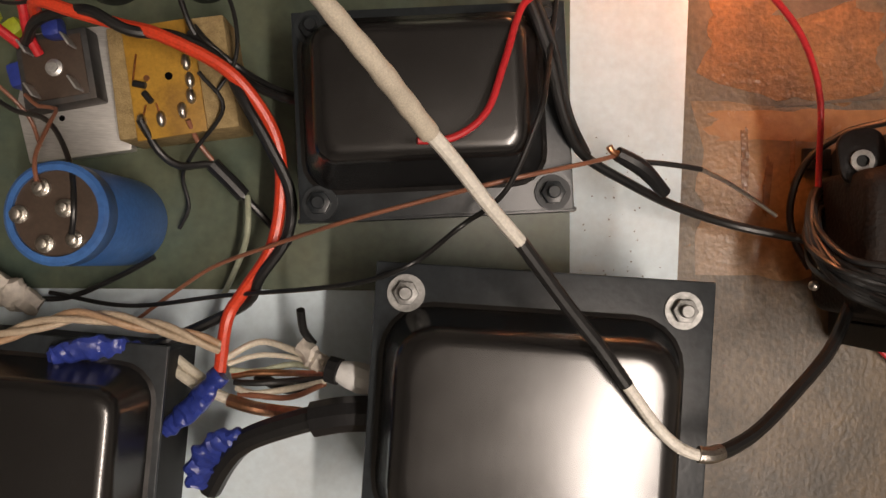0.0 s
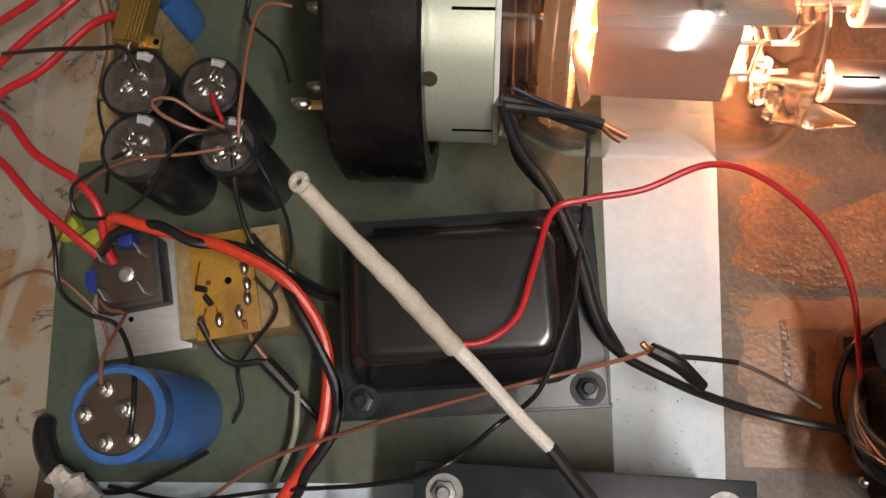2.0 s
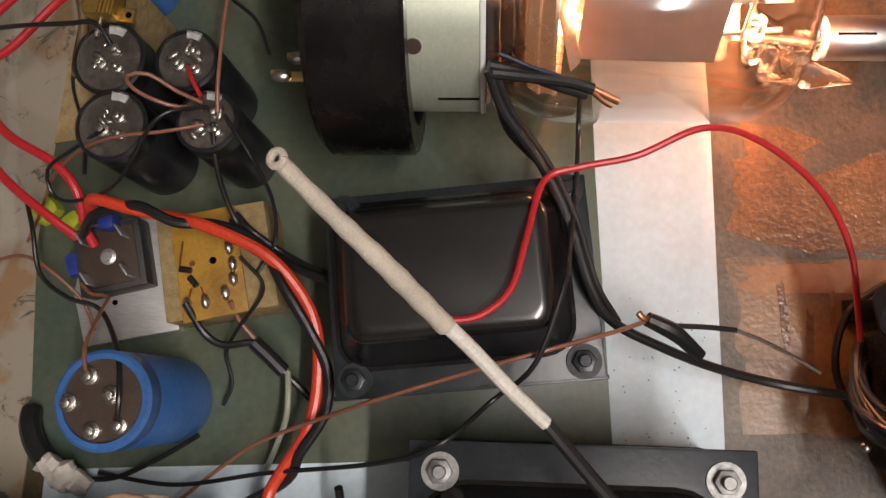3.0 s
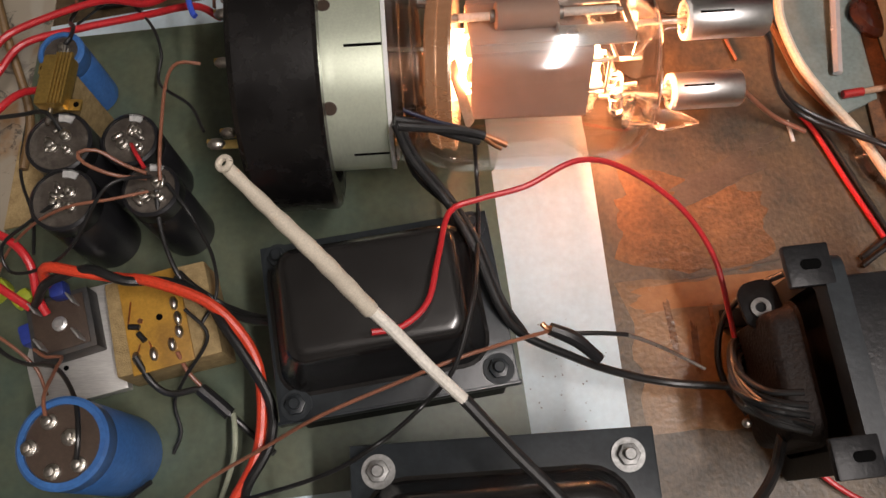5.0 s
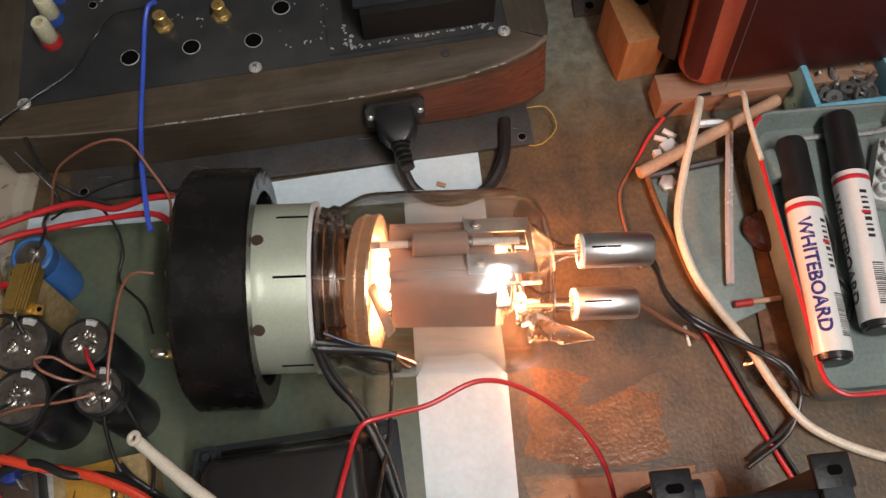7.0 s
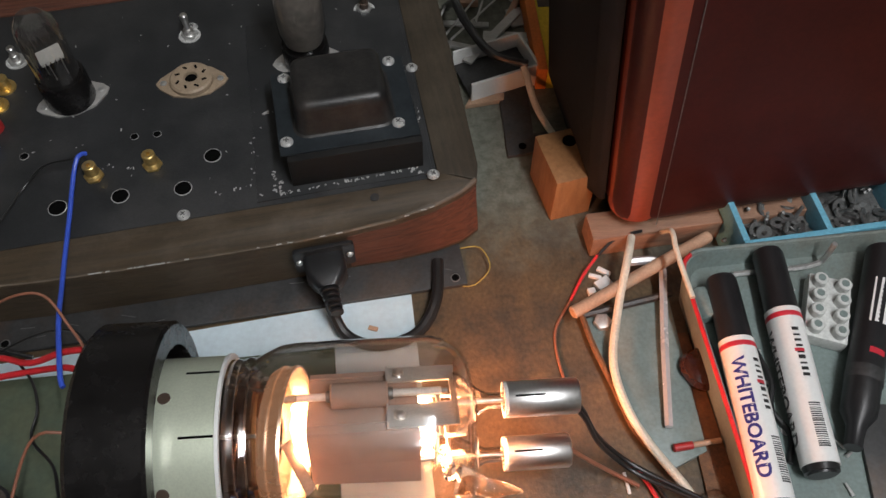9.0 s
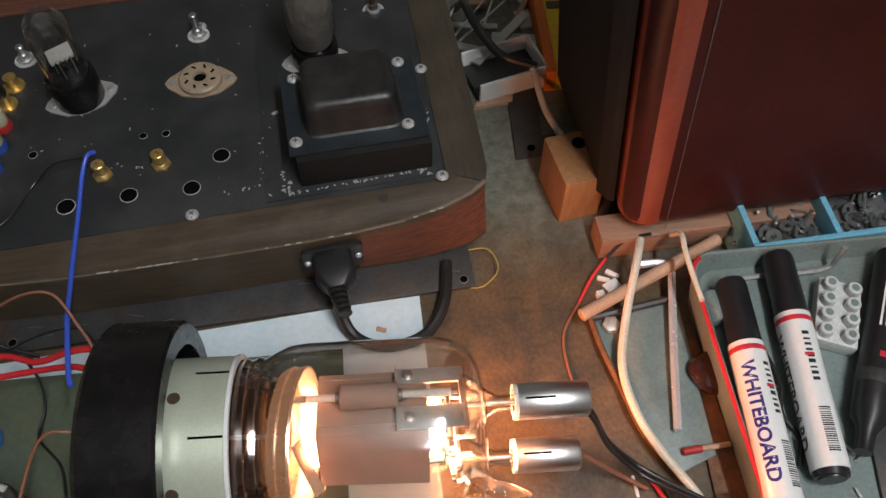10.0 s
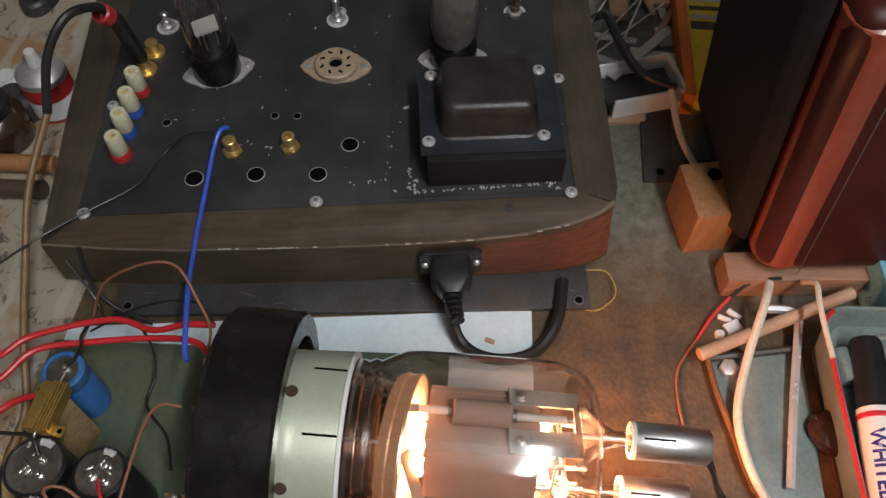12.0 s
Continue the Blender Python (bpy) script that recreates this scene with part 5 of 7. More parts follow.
for x, y, hh, bm_ in ((0.0150, 0.5240, 0.018, "chrome"), (-0.0980, 0.5080, 0.012, "chrome"), (0.1350, 0.5410, 0.014, "phenolic")):
    j = part("toggle_switch", hexagon(0.0058, 0.0024, on_amp(x, y)), M["steel"], amp, "nickel toggle switch")
    part("lever", lathe([(0.0032, 0.0024), (0.0032, 0.006), (0.0018, 0.0065), (0.0026, hh), (0.0018, hh + 0.001), (0, hh + 0.001)], 20, on_amp(x, y)), M[bm_], j)
    part("washer", lathe([(0, 0), (0.0075, 0), (0.0075, 0.0004), (0, 0.0004)], 24, on_amp(x, y)), M["scratch"], j)
for x, y in ((-0.101, 0.4840), (-0.1025, 0.4680)):
    j = part("test_jack", lathe([(0, 0), (0.0070, 0), (0.0070, 0.0012), (0.0042, 0.0014), (0.0042, 0.0090), (0, 0.0090)], 24, on_amp(x, y)), M["brass"], amp, "brass test jack")
plug = solo("banana_plug", lathe([(0, 0), (0.0036, 0), (0.0050, 0.004), (0.0050, 0.034), (0.0040, 0.044), (0, 0.044)], 24, pose(-0.1025, 0.4680, AT + 0.0098, 8, -4, 0)), M["black_plastic"], "black banana plug pushed into the amplifier's jack", "plug")
solo("red_collar", lathe([(0.0048, 0), (0.0060, 0.001), (0.0060, 0.0085), (0.0048, 0.0095)], 24, pose(-0.1062, 0.4590, 0.0980, 30, -14, 0), close=False), M["red_plastic"], "red plastic collar on the black test lead", "collar")
wire("test_lead", [(-0.1060, 0.4610, 0.098), (-0.108, 0.452, 0.112), (-0.118, 0.436, 0.118), (-0.128, 0.418, 0.104), (-0.131, 0.398, 0.08)], 0.0027, M["black_wire"], "thick black test lead curving off the plug", "cable")
wire("brown_cable", [(-0.131, 0.398, 0.080), (-0.137, 0.360, 0.060), (-0.134, 0.320, 0.040), (-0.127, 0.280, 0.026), (-0.120, 0.245, 0.012), (-0.122, 0.215, 0.009)], 0.0022, surface("tan_sheath", (0.20, 0.12, 0.05), (0.15, 0.09, 0.04), 0.5), "stiff tan-brown cable hanging past the amplifier", "cable")

# mains inlet, plug and cord
inlet = part("mains_inlet", moved(prism(rounded_rect(0.036, 0.022, 0.003), 0, 0.003, 0.0006), AMP.inverted() @ pose(0.1050, 0.3490, 0.0300, 90, 0, 8)), M["black_plastic"], amp, "black mains inlet")
for s in (-1, 1):
    part("screw", lathe([(0.0022, 0), (0.0016, 0.0012), (0, 0.0014)], 14, AMP.inverted() @ pose(0.1050, 0.3490, 0.0300, 90, 0, 8) @ pose(0.0150 * s, 0, 0.003)), M["steel"], inlet)
mp_ = thing("mains_plug", "black moulded mains plug with a ribbed cord pushed into the amplifier", "plug", pose(0.1050, 0.3460, 0.0285, 90, 0, 8))
part("body", stacked([(rounded_rect(0.023, 0.016, 0.003), 0), (rounded_rect(0.0245, 0.0175, 0.004), 0.004), (rounded_rect(0.0235, 0.0165, 0.004), 0.012), (rounded_rect(0.017, 0.014, 0.004), 0.018), (rounded_rect(0.012, 0.012, 0.004), 0.021)], m=pose(0, 0, 0)), M["black_plastic"], mp_)
b = None
for k in range(5):
    b = rod((0.0005 * k, -0.0012 * k, 0.0215 + 0.0028 * k), (0.0005 * k, -0.0012 * k, 0.0235 + 0.0028 * k), 0.0056 - 0.0004 * k, seg=18, bevel=0.0004, bm=b)
part("strain_relief", b, M["black_plastic"], mp_)
part("cord", sweep([pose(0.1050, 0.3460, 0.0285, 90, 0, 8).inverted() @ v for v in smooth_line([(0.1060, 0.331, 0.0250), (0.1085, 0.318, 0.013), (0.115, 0.307, 0.0060), (0.128, 0.300, 0.0050), (0.145, 0.300, 0.0050), (0.160, 0.308, 0.0050), (0.170, 0.326, 0.0080), (0.173, 0.353, 0.0080)])], 0.0036), M["black_wire"], mp_)
strip = thing("steel_strip", "long grey steel strip with drilled ends before the amplifier", "steel strip", pose(0.047, 0.3385, 0.0013, 0, 0, 5.5))
part("plate", block(0.285, 0.030, 0.0032, 0.0006), M["dark_steel"], strip)
for x, y in ((0.1357, -0.0096), (-0.1340, -0.0090)):
    part("drilled_hole", rod((x, y, 0.0030), (x, y, 0.0035), 0.0024), M["hole"], strip)
    part("bare_rim", lathe([(0.0024, 0.0031), (0.0031, 0.0031), (0.0029, 0.0036), (0.0024, 0.0036)], 24, pose(x, y, 0), close=False), M["zinc"], strip)
random.seed(61)
for k in range(14):
    part("scratch_mark", block(random.uniform(0.002, 0.012), 0.0003, 0.0001, m=pose(random.uniform(-0.13, 0.13), random.uniform(-0.013, 0.013), 0.0032, 0, 0, random.uniform(-25, 25))), M["zinc"], strip)

# ---- speaker and what it stands on ----
SPK = pose(0.2855, 0.3585, 0.0195, 0, 0, 5.7)
spk = thing("speaker", "glossy dark red wooden loudspeaker box with a black grille", "speaker", SPK)
part("cabinet", block(0.24, 0.158, 0.200, 0.0160, pose(0.118, 0.0790, 0), seg=6), M["shaded_lacquer"], spk)
part("front_post", rod((0.0136, 0.0150, 0.003), (0.0136, 0.0150, 0.197), 0.0158, seg=48, bevel=0.006), M["lit_lacquer"], spk, "rounded red corner post")
part("top_rail", rod((0.008, 0.0100, 0.1900), (0.232, 0.0100, 0.1900), 0.0108, seg=32, bevel=0.004), M["lit_lacquer"], spk, "rounded glossy red top edge")
part("pinstripe", block(0.0005, 0.0004, 0.185, m=pose(0.024, -0.0003, 0.002)), M["zinc"], spk, "thin pale seam line")
part("grille", prism([(-0.0035, 0.0190), (-0.0075, 0.0215), (-0.0125, 0.0300), (-0.0125, 0.1300), (-0.0035, 0.1370)], 0.008, 0.196, 0.0015), M["cloth"], spk, "black cloth grille")
for ob in spk.children:
    for v in ob.data.vertices:
        v.co.x -= 0.105 * v.co.z * max(0.0, 1 - max(0.0, v.co.x) / 0.24)
wb = thing("wooden_block", "orange pine offcut with a drilled hole beside the speaker", "wood block", pose(0.2575, 0.4050, 0, 0, 0, 12))
part("body", block(0.0270, 0.0400, 0.0400, 0.0012), M["pine"], wb)
part("drill_hole", rod((0.006, 0.010, 0.0398), (0.006, 0.010, 0.0404), 0.0045), M["hole"], wb)
solo("wooden_batten", block(0.150, 0.020, 0.0195, 0.0012, pose(0.343, 0.3700, 0, 0, 0, 5)), M["batten"], "reddish wooden batten under the speaker", "wood batten")
solo("dowel_rod", rod((0.249, 0.3065, 0.0150), (0.342, 0.3530, 0.0165), 0.0039, seg=20, bevel=0.0006), M["dowel"], "pinkish wooden dowel lying across the metal lid", "dowel")

# ---- metal lid and tool tray ----
lid = thing("sheet_metal", "flat grey-green painted metal lid with rusty edges", "sheet metal", pose(0, 0, 0))
part("sheet", prism([(0.2570, 0.3080), (0.3120, 0.3190), (0.3120, 0.2220), (0.2900, 0.2130), (0.2740, 0.2360), (0.2660, 0.2700)], 0.0002, 0.0032, 0.0006), M["tray"], lid)
rust = surface("rusty_edge", (0.20, 0.085, 0.032), (0.09, 0.045, 0.024), 0.7, scale=200, fine=900, bump=0.5)
part("folded_edge", sweep(smooth_line([(0.2565, 0.3085, 0.006), (0.2600, 0.2880, 0.006), (0.2670, 0.2620, 0.006), (0.2740, 0.2360, 0.006), (0.2880, 0.2140, 0.005)]), 0.0019, 8), rust, lid, "rust-brown folded edge")
part("back_edge", rod((0.2570, 0.3090, 0.0060), (0.3130, 0.3200, 0.0060), 0.0024, seg=8), M["dark_steel"], lid)
solo("black_plate", prism([(0.3080, 0.2950), (0.3180, 0.2950), (0.3260, 0.1700), (0.3060, 0.1800)], 0.0002, 0.0026, 0.0005), rust, "dark rusty strip between lid and tray", "metal strip")

TRAY = pose(0.3960, 0.2500, 0, 0, 0, 2.5)
tray = thing("tool_tray", "shallow grey-green metal tray with a red rim, full of tools", "tray", TRAY)
o1, o2 = rounded_rect(0.158, 0.170, 0.014), rounded_rect(0.1545, 0.1665, 0.013)
part("shell", stacked([(rounded_rect(0.148, 0.160, 0.010), 0.0), (o1, 0.033), (o1, 0.034), (o2, 0.034), (rounded_rect(0.146, 0.158, 0.010), 0.024)]), M["tray"], tray)
part("rim", sweep([Vector((x, y, 0.0340)) for x, y in rounded_rect(0.158, 0.170, 0.014, 6)[9:23]], 0.0013, 8), M["red_wire"], tray, "red painted rim")
part("rim", sweep([Vector((x, y, 0.0340)) for x, y in (rounded_rect(0.158, 0.170, 0.014, 6)[22:] + rounded_rect(0.158, 0.170, 0.014, 6)[:10])], 0.0017, 8), M["tray"], tray)


def marker(m, tail):
    k = thing("marker", "white whiteboard marker with a black cap lying in the tray", "marker pen", m, "whiteboard markers")
    part("barrel", lathe([(0, 0.0045), (0.0097, 0.0045), (0.0098, 0.006), (0.0098, 0.0925), (0, 0.0925)], 40), M["white_plastic"], k)
    part("tail_plug", lathe([(0, 0), (0.0070, 0), (0.0074, 0.001), (0.0088, 0.0012), (0.0092, 0.0045), (0, 0.0046)], 40), M["black_plastic"], k)
    part("cap", lathe([(0.0097, 0.0930), (0.0092, 0.0945), (0.0088, 0.1300), (0.0078, 0.1330), (0, 0.1335)], 40), M["black_plastic"], k, "fluted black cap")
    part("red_band", lathe([(0.00985, 0.0865), (0.00995, 0.0867), (0.00995, 0.0893), (0.00985, 0.0895)], 40, close=False), M["ink_red"], k, "red printed band")
    return k


def lettering(text, size, parent, m, material, name, label="", bend=0.0099):
    """Raised letters wrapped on a barrel."""
    cu = bpy.data.curves.new("letters", "FONT")
    cu.body, cu.size, cu.align_x, cu.align_y, cu.resolution_u = text, size, "LEFT", "CENTER", 3
    cu.offset = size * 0.03
    tmp = bpy.data.objects.new("letters", cu)
    scene.collection.objects.link(tmp)
    me = bpy.data.meshes.new_from_object(tmp.evaluated_get(bpy.context.evaluated_depsgraph_get()))
    bpy.data.objects.remove(tmp)
    bm = bmesh.new()
    bm.from_mesh(me)
    bmesh.ops.subdivide_edges(bm, edges=[e for e in bm.edges if e.calc_length() > size * 0.3], cuts=2)
    for v in bm.verts:
        a = v.co.y / bend
        v.co = Vector((-bend * math.sin(a), 0, 0)) + Vector((0, v.co.x, 0)) + Vector((0, 0, bend * math.cos(a)))
    moved(bm, m)
    me2 = bpy.data.meshes.new(name)
    bm.to_mesh(me2)
    bm.free()
    me2.materials.append(material)
    ob = new(name, me2)
    ob.parent = parent
    return tagged(ob, label)


def bars(parent, z0, z1, a0, a1, count, name, seed, r=0.00992, lengthwise=True, material="ink_black"):
    """Plain printed bars on the barrel."""
    random.seed(seed)
    for k in range(count):
        b = bmesh.new()
        f0 = (k + random.uniform(0.05, 0.2)) / count
        f1 = (k + random.uniform(0.45, 0.8)) / count
        if lengthwise:
            za, zb, aa, ab = z0 + (z1 - z0) * f0, z0 + (z1 - z0) * f1, a0, a1
        else:
            za, zb, aa, ab = z0, z1, a0 + (a1 - a0) * f0, a0 + (a1 - a0) * f1
        ring = [radians(aa + (ab - aa) * i / 4) for i in range(5)]
        lo = [b.verts.new((r * math.cos(t), r * math.sin(t), za)) for t in ring]
        hi = [b.verts.new((r * math.cos(t), r * math.sin(t), zb)) for t in ring]
        for i in range(4):
            b.faces.new((lo[i], lo[i + 1], hi[i + 1], hi[i]))
        part(name, b, M[material], parent)


def lay(x0, y0, x1, y1, z, spin):
    """Lie along the bench from the tail (x0, y0) to the cap (x1, y1)."""
    a = math.degrees(math.atan2(y1 - y0, x1 - x0))
    return pose(x0, y0, z, 0, 0, a) @ pose(0, 0, 0, 0, 90, 0) @ pose(0, 0, 0, 0, 0, spin)


m1 = marker(lay(0.3280, 0.1790, 0.3335, 0.3120, 0.0345, 0), True)
m2 = marker(lay(0.3560, 0.1950, 0.3655, 0.3280, 0.0345, 0), True)
def flat_print(parent, text, size, z_start, turn, material, name, label):
    # letters read from the cap towards the tail
    base = Matrix(((0, 0, -1, 0), (1, 0, 0, 0), (0, -1, 0, 0), (0, 0, 0, 1)))
    lettering(text, size, parent, Matrix.Translation((0, 0, z_start)) @ pose(0, 0, 0, 0, 0, turn) @ base, material, name, label)


flat_print(m1, "WHITEBOARD", 0.0100, 0.0800, -32, M["ink_blue"], "printed_word", "blue printed capitals")
flat_print(m2, "WHITEBOARD", 0.0100, 0.0800, -96, M["ink_black"], "printed_word", "black printed capitals")
for k, turn in ((m1, 214), (m2, 186)):
    bars(k, 0.050, 0.080, turn - 14, turn + 8, 9, "printed_mark", 3)
    bars(k, 0.0640, 0.0675, turn - 20, turn + 10, 1, "accent_mark", 5, 0.00996, True, "ink_red")
    bars(k, 0.012, 0.036, turn - 20, turn + 16, 20, "barcode", 8)

# tools and bits
def hex_key(label, pts, r, material="steel"):
    return solo("hex_key", sweep(smooth_line(pts, 0.0015), r, 6), M[material], label, "hex key")


hex_key("long bright hex key lying on the metal lid", [(0.2930, 0.2360, 0.0065), (0.3010, 0.2850, 0.0085), (0.3085, 0.3260, 0.0105), (0.3090, 0.3350, 0.0130), (0.3040, 0.3390, 0.0150), (0.2880, 0.3390, 0.0150)], 0.0026, "bright_key")
hex_key("small steel hex key standing in the tray", [(0.3450, 0.3190, 0.0265), (0.3850, 0.3200, 0.0275), (0.3965, 0.3215, 0.0290), (0.3990, 0.3220, 0.0330), (0.3995, 0.3225, 0.0480)], 0.0017)
con = thing("terminal_block", "milky nylon screw terminal block lying in the tray", "terminal block", pose(0.3900, 0.2890, 0.0242, 0, 0, -22))
part("strip", block(0.024, 0.042, 0.010, 0.0015), M["milky"], con)
for i in range(4):
    for s in (-1, 1):
        t = part("tower", rod((0.0065 * s, -0.0155 + 0.0103 * i, 0.009), (0.0065 * s, -0.0155 + 0.0103 * i, 0.0155), 0.0040, seg=20, bevel=0.0006), M["milky"], con)
        part("screw_hole", rod((0.0065 * s, -0.0155 + 0.0103 * i, 0.0153), (0.0065 * s, -0.0155 + 0.0103 * i, 0.0158), 0.0022, seg=14), M["tray"], t)
pen = thing("marker", "black permanent marker with a white label lying in the tray", "marker pen", lay(0.3760, 0.2080, 0.4330, 0.3200, 0.0345, 0))
part("nose", lathe([(0, 0), (0.0045, 0.000), (0.0050, 0.012), (0.0092, 0.020), (0.0096, 0.045), (0, 0.045)], 36), M["black_plastic"], pen)
part("grey_ring", lathe([(0.0098, 0.038), (0.0099, 0.039), (0.0099, 0.045), (0.0098, 0.046)], 36, close=False), M["dark_steel"], pen)
part("barrel", lathe([(0, 0.046), (0.0097, 0.046), (0.0098, 0.128), (0.008, 0.130), (0, 0.130)], 36), M["black_plastic"], pen)
bars(pen, 0.062, 0.122, 150, 245, 1, "white_label", 20, 0.00988, True, "white_plastic")
bars(pen, 0.074, 0.100, 176, 190, 9, "printed_bars", 21, 0.00994)
bars(pen, 0.052, 0.058, 165, 215, 1, "red_mark", 23, 0.00996, True, "ink_red")
solo("grey_tube", rod((0.3235, 0.2890, 0.0300), (0.3200, 0.3080, 0.0300), 0.0055, bevel=0.001), M["tray"], "small grey plastic tube beside the marker cap", "tube")
solo("dark_plate", block(0.040, 0.055, 0.0028, 0.0006, pose(0.405, 0.205, 0.0242, 0, 0, -8)), M["dark_steel"], "flat grey steel plate in the tray", "metal plate")
wire("loose_lead", [(0.3450, 0.2700, 0.026), (0.3480, 0.2500, 0.027), (0.3440, 0.2350, 0.026), (0.3500, 0.2200, 0.026), (0.3450, 0.2050, 0.026)], 0.0017, M["black_wire"], "short black lead lying between the markers")
wire("loose_lead", [(0.3620, 0.3100, 0.026), (0.3660, 0.3000, 0.027), (0.3640, 0.2880, 0.026)], 0.0010, M["steel"], "bit of bare tinned wire in the tray")
random.seed(31)
for k in range(14):
    x, y = random.choice(((random.uniform(0.330, 0.350), random.uniform(0.20, 0.31)), (random.uniform(0.365, 0.40), random.uniform(0.18, 0.33))))
    a = random.uniform(0, 360)
    if k % 2:
        s = solo("screw", rod((0, 0, 0), (0.007, 0, 0), 0.0011, 0.0007, seg=8), M["steel"], "small loose steel screw in the tray", "screw", "loose screws")
        s.matrix_world = pose(x, y, 0.0253, 0, 0, a)
    else:
        s = solo("washer", lathe([(0.0012, 0), (0.0030, 0), (0.0030, 0.0007), (0.0012, 0.0007), (0.0012, 0)], 16, close=False), M["steel"], "small steel washer in the tray", "washer", "loose washers")
        s.matrix_world = pose(x, y, 0.0243, 0, 0, a)
tipped = thing("test_probe", "thin grey rod with a red tip", "probe", pose(0, 0, 0))
part("tip", rod((0.2930, 0.2240, 0.0060), (0.3040, 0.2250, 0.0060), 0.0022, bevel=0.0004), M["red_plastic"], tipped)
part("rod", rod((0.3040, 0.2250, 0.0060), (0.3200, 0.2265, 0.0060), 0.0016), M["dowel"], tipped)
for q, s, a in (((0.2740, 0.3320, 0.0), (0.010, 0.007, 0.004), 30), ((0.2660, 0.3270, 0.0), (0.005, 0.004, 0.004), 10), ((0.2760, 0.3410, 0.0), (0.009, 0.003, 0.003), -35), ((0.2700, 0.3380, 0.0), (0.008, 0.0025, 0.0025), -20)):
    solo("plastic_offcut", block(*s, 0.0005, pose(*q, 0, 0, a)), M["white_plastic"], "small white plastic offcut on the bench", "offcut", "plastic offcuts")
solo("white_stick", block(0.0018, 0.0120, 0.0012, 0.0003, pose(0.2650, 0.2085, 0, 0, 0, 4)), M["white_plastic"], "thin white splinter lying on the bench", "splinter")
b = hexagon(0.0055, 0.004)
solo("hex_nut", b, M["steel"], "zinc hex nut on the lid's corner", "nut").matrix_world = pose(0.2680, 0.3040, 0.0034)
solo("zip_bag", stacked([(rounded_rect(0.022, 0.020, 0.006), 0), (rounded_rect(0.026, 0.022, 0.007), 0.004), (rounded_rect(0.014, 0.012, 0.004), 0.010)], m=pose(0.306, 0.1880, 0.0005, 0, 0, 20)), M["bulb"], "crumpled clear plastic bag under the cables", "plastic bag")
solo("round_pot", stacked([(rounded_rect(0.022, 0.024, 0.009), 0), (rounded_rect(0.024, 0.026, 0.010), 0.004), (rounded_rect(0.021, 0.022, 0.009), 0.008), (rounded_rect(0.013, 0.013, 0.006), 0.010)], m=pose(0.3200, 0.2690, 0.003, 0, 0, 30)), M["brown_gloss"], "glossy dark brown round pot beside the hex key", "pot")

# blue compartment box of hardware
bx = thing("parts_box", "pale blue plastic parts box filled with steel hardware", "parts box", pose(0.4080, 0.3580, 0, 0, 0, 5))
for s in ((0.110, 0.004, 0.034, 0, -0.018), (0.110, 0.004, 0.034, 0, 0.040), (0.004, 0.054, 0.034, -0.053, 0.011), (0.004, 0.054, 0.034, 0.053, 0.011), (0.004, 0.054, 0.030, 0.002, 0.011)):
    part("wall", block(s[0], s[1], s[2], 0.0008, pose(s[3], s[4], 0)), M["plastic_blue"], bx)
part("floor", block(0.106, 0.056, 0.003, 0, pose(0, 0.011, 0.0002)), M["plastic_blue"], bx)
b = bmesh.new()
random.seed(8)
for k in range(170):
    x, y = random.uniform(-0.048, 0.048), random.uniform(-0.012, 0.034)
    z = random.uniform(0.008, 0.022)
    m = pose(0.408, 0.358, 0, 0, 0, 5) @ pose(x, y, z, random.uniform(-40, 40), random.uniform(-40, 40), random.uniform(0, 360))
    if k % 3 == 0:
        lathe([(0.0018, 0), (0.0048, 0), (0.0048, 0.0009), (0.0018, 0.0009), (0.0018, 0)], 12, m, b, close=False)
    else:
        lathe([(0, 0), (0.0030, 0), (0.0028, 0.0016), (0.0013, 0.0018), (0.0012, 0.012), (0, 0.0125)], 8, m @ pose(0, 0, -0.006, 90 * (k % 2), 0, 0), b)
block(0.100, 0.050, 0.010, 0, pose(0.408, 0.369, 0.0035, 0, 0, 5), b)
solo("loose_hardware", b, M["zinc"], "heap of steel screws, nuts and washers in the box", "hardware", kind="stuff")

# ---- behind: scrap between amplifier and speaker ----
ch = thing("metal_channel", "scuffed white painted metal channel offcut", "metal channel", pose(0.2260, 0.5120, 0.0, 0, 0, 18))
part("web", block(0.052, 0.034, 0.0015, 0.0003, pose(0, 0, 0.006)), M["dark_steel"], ch)
for s in (-1, 1):
    part("flange", block(0.052, 0.0022, 0.020, 0.0005, pose(0, 0.017 * s, 0.0)), M["white_plastic"], ch)
part("end", block(0.0022, 0.034, 0.020, 0.0005, pose(0.026, 0, 0.0)), M["white_plastic"], ch)
sq = thing("steel_bracket", "grey steel angle bracket with drilled holes lying flat", "bracket", pose(0, 0, 0))
part("plate", prism([(0.2270, 0.4360), (0.2510, 0.4390), (0.2740, 0.4420), (0.2730, 0.4570), (0.2470, 0.4550), (0.2490, 0.5230), (0.2270, 0.5230)], 0.0, 0.0030, 0.0005), M["dark_steel"], sq)
part("hole", rod((0.2380, 0.4440, 0.0028), (0.2380, 0.4440, 0.0033), 0.0028), M["hole"], sq)
solo("wood_sliver", prism([(0.2020, 0.4830), (0.2300, 0.4870), (0.2310, 0.4930), (0.2100, 0.4980)], 0.0, 0.004, 0.0005), M["dowel"], "pale wooden offcut beside the channel", "wood offcut")
ev = thing("card_box", "orange and yellow printed cardboard box lying behind the speaker", "box", pose(0.2545, 0.4985, 0, 0, 0, 0))
part("yellow_side", block(0.060, 0.150, 0.0195, 0.0008, pose(0.0375, 0.075, 0)), M["yellow_card"], ev)
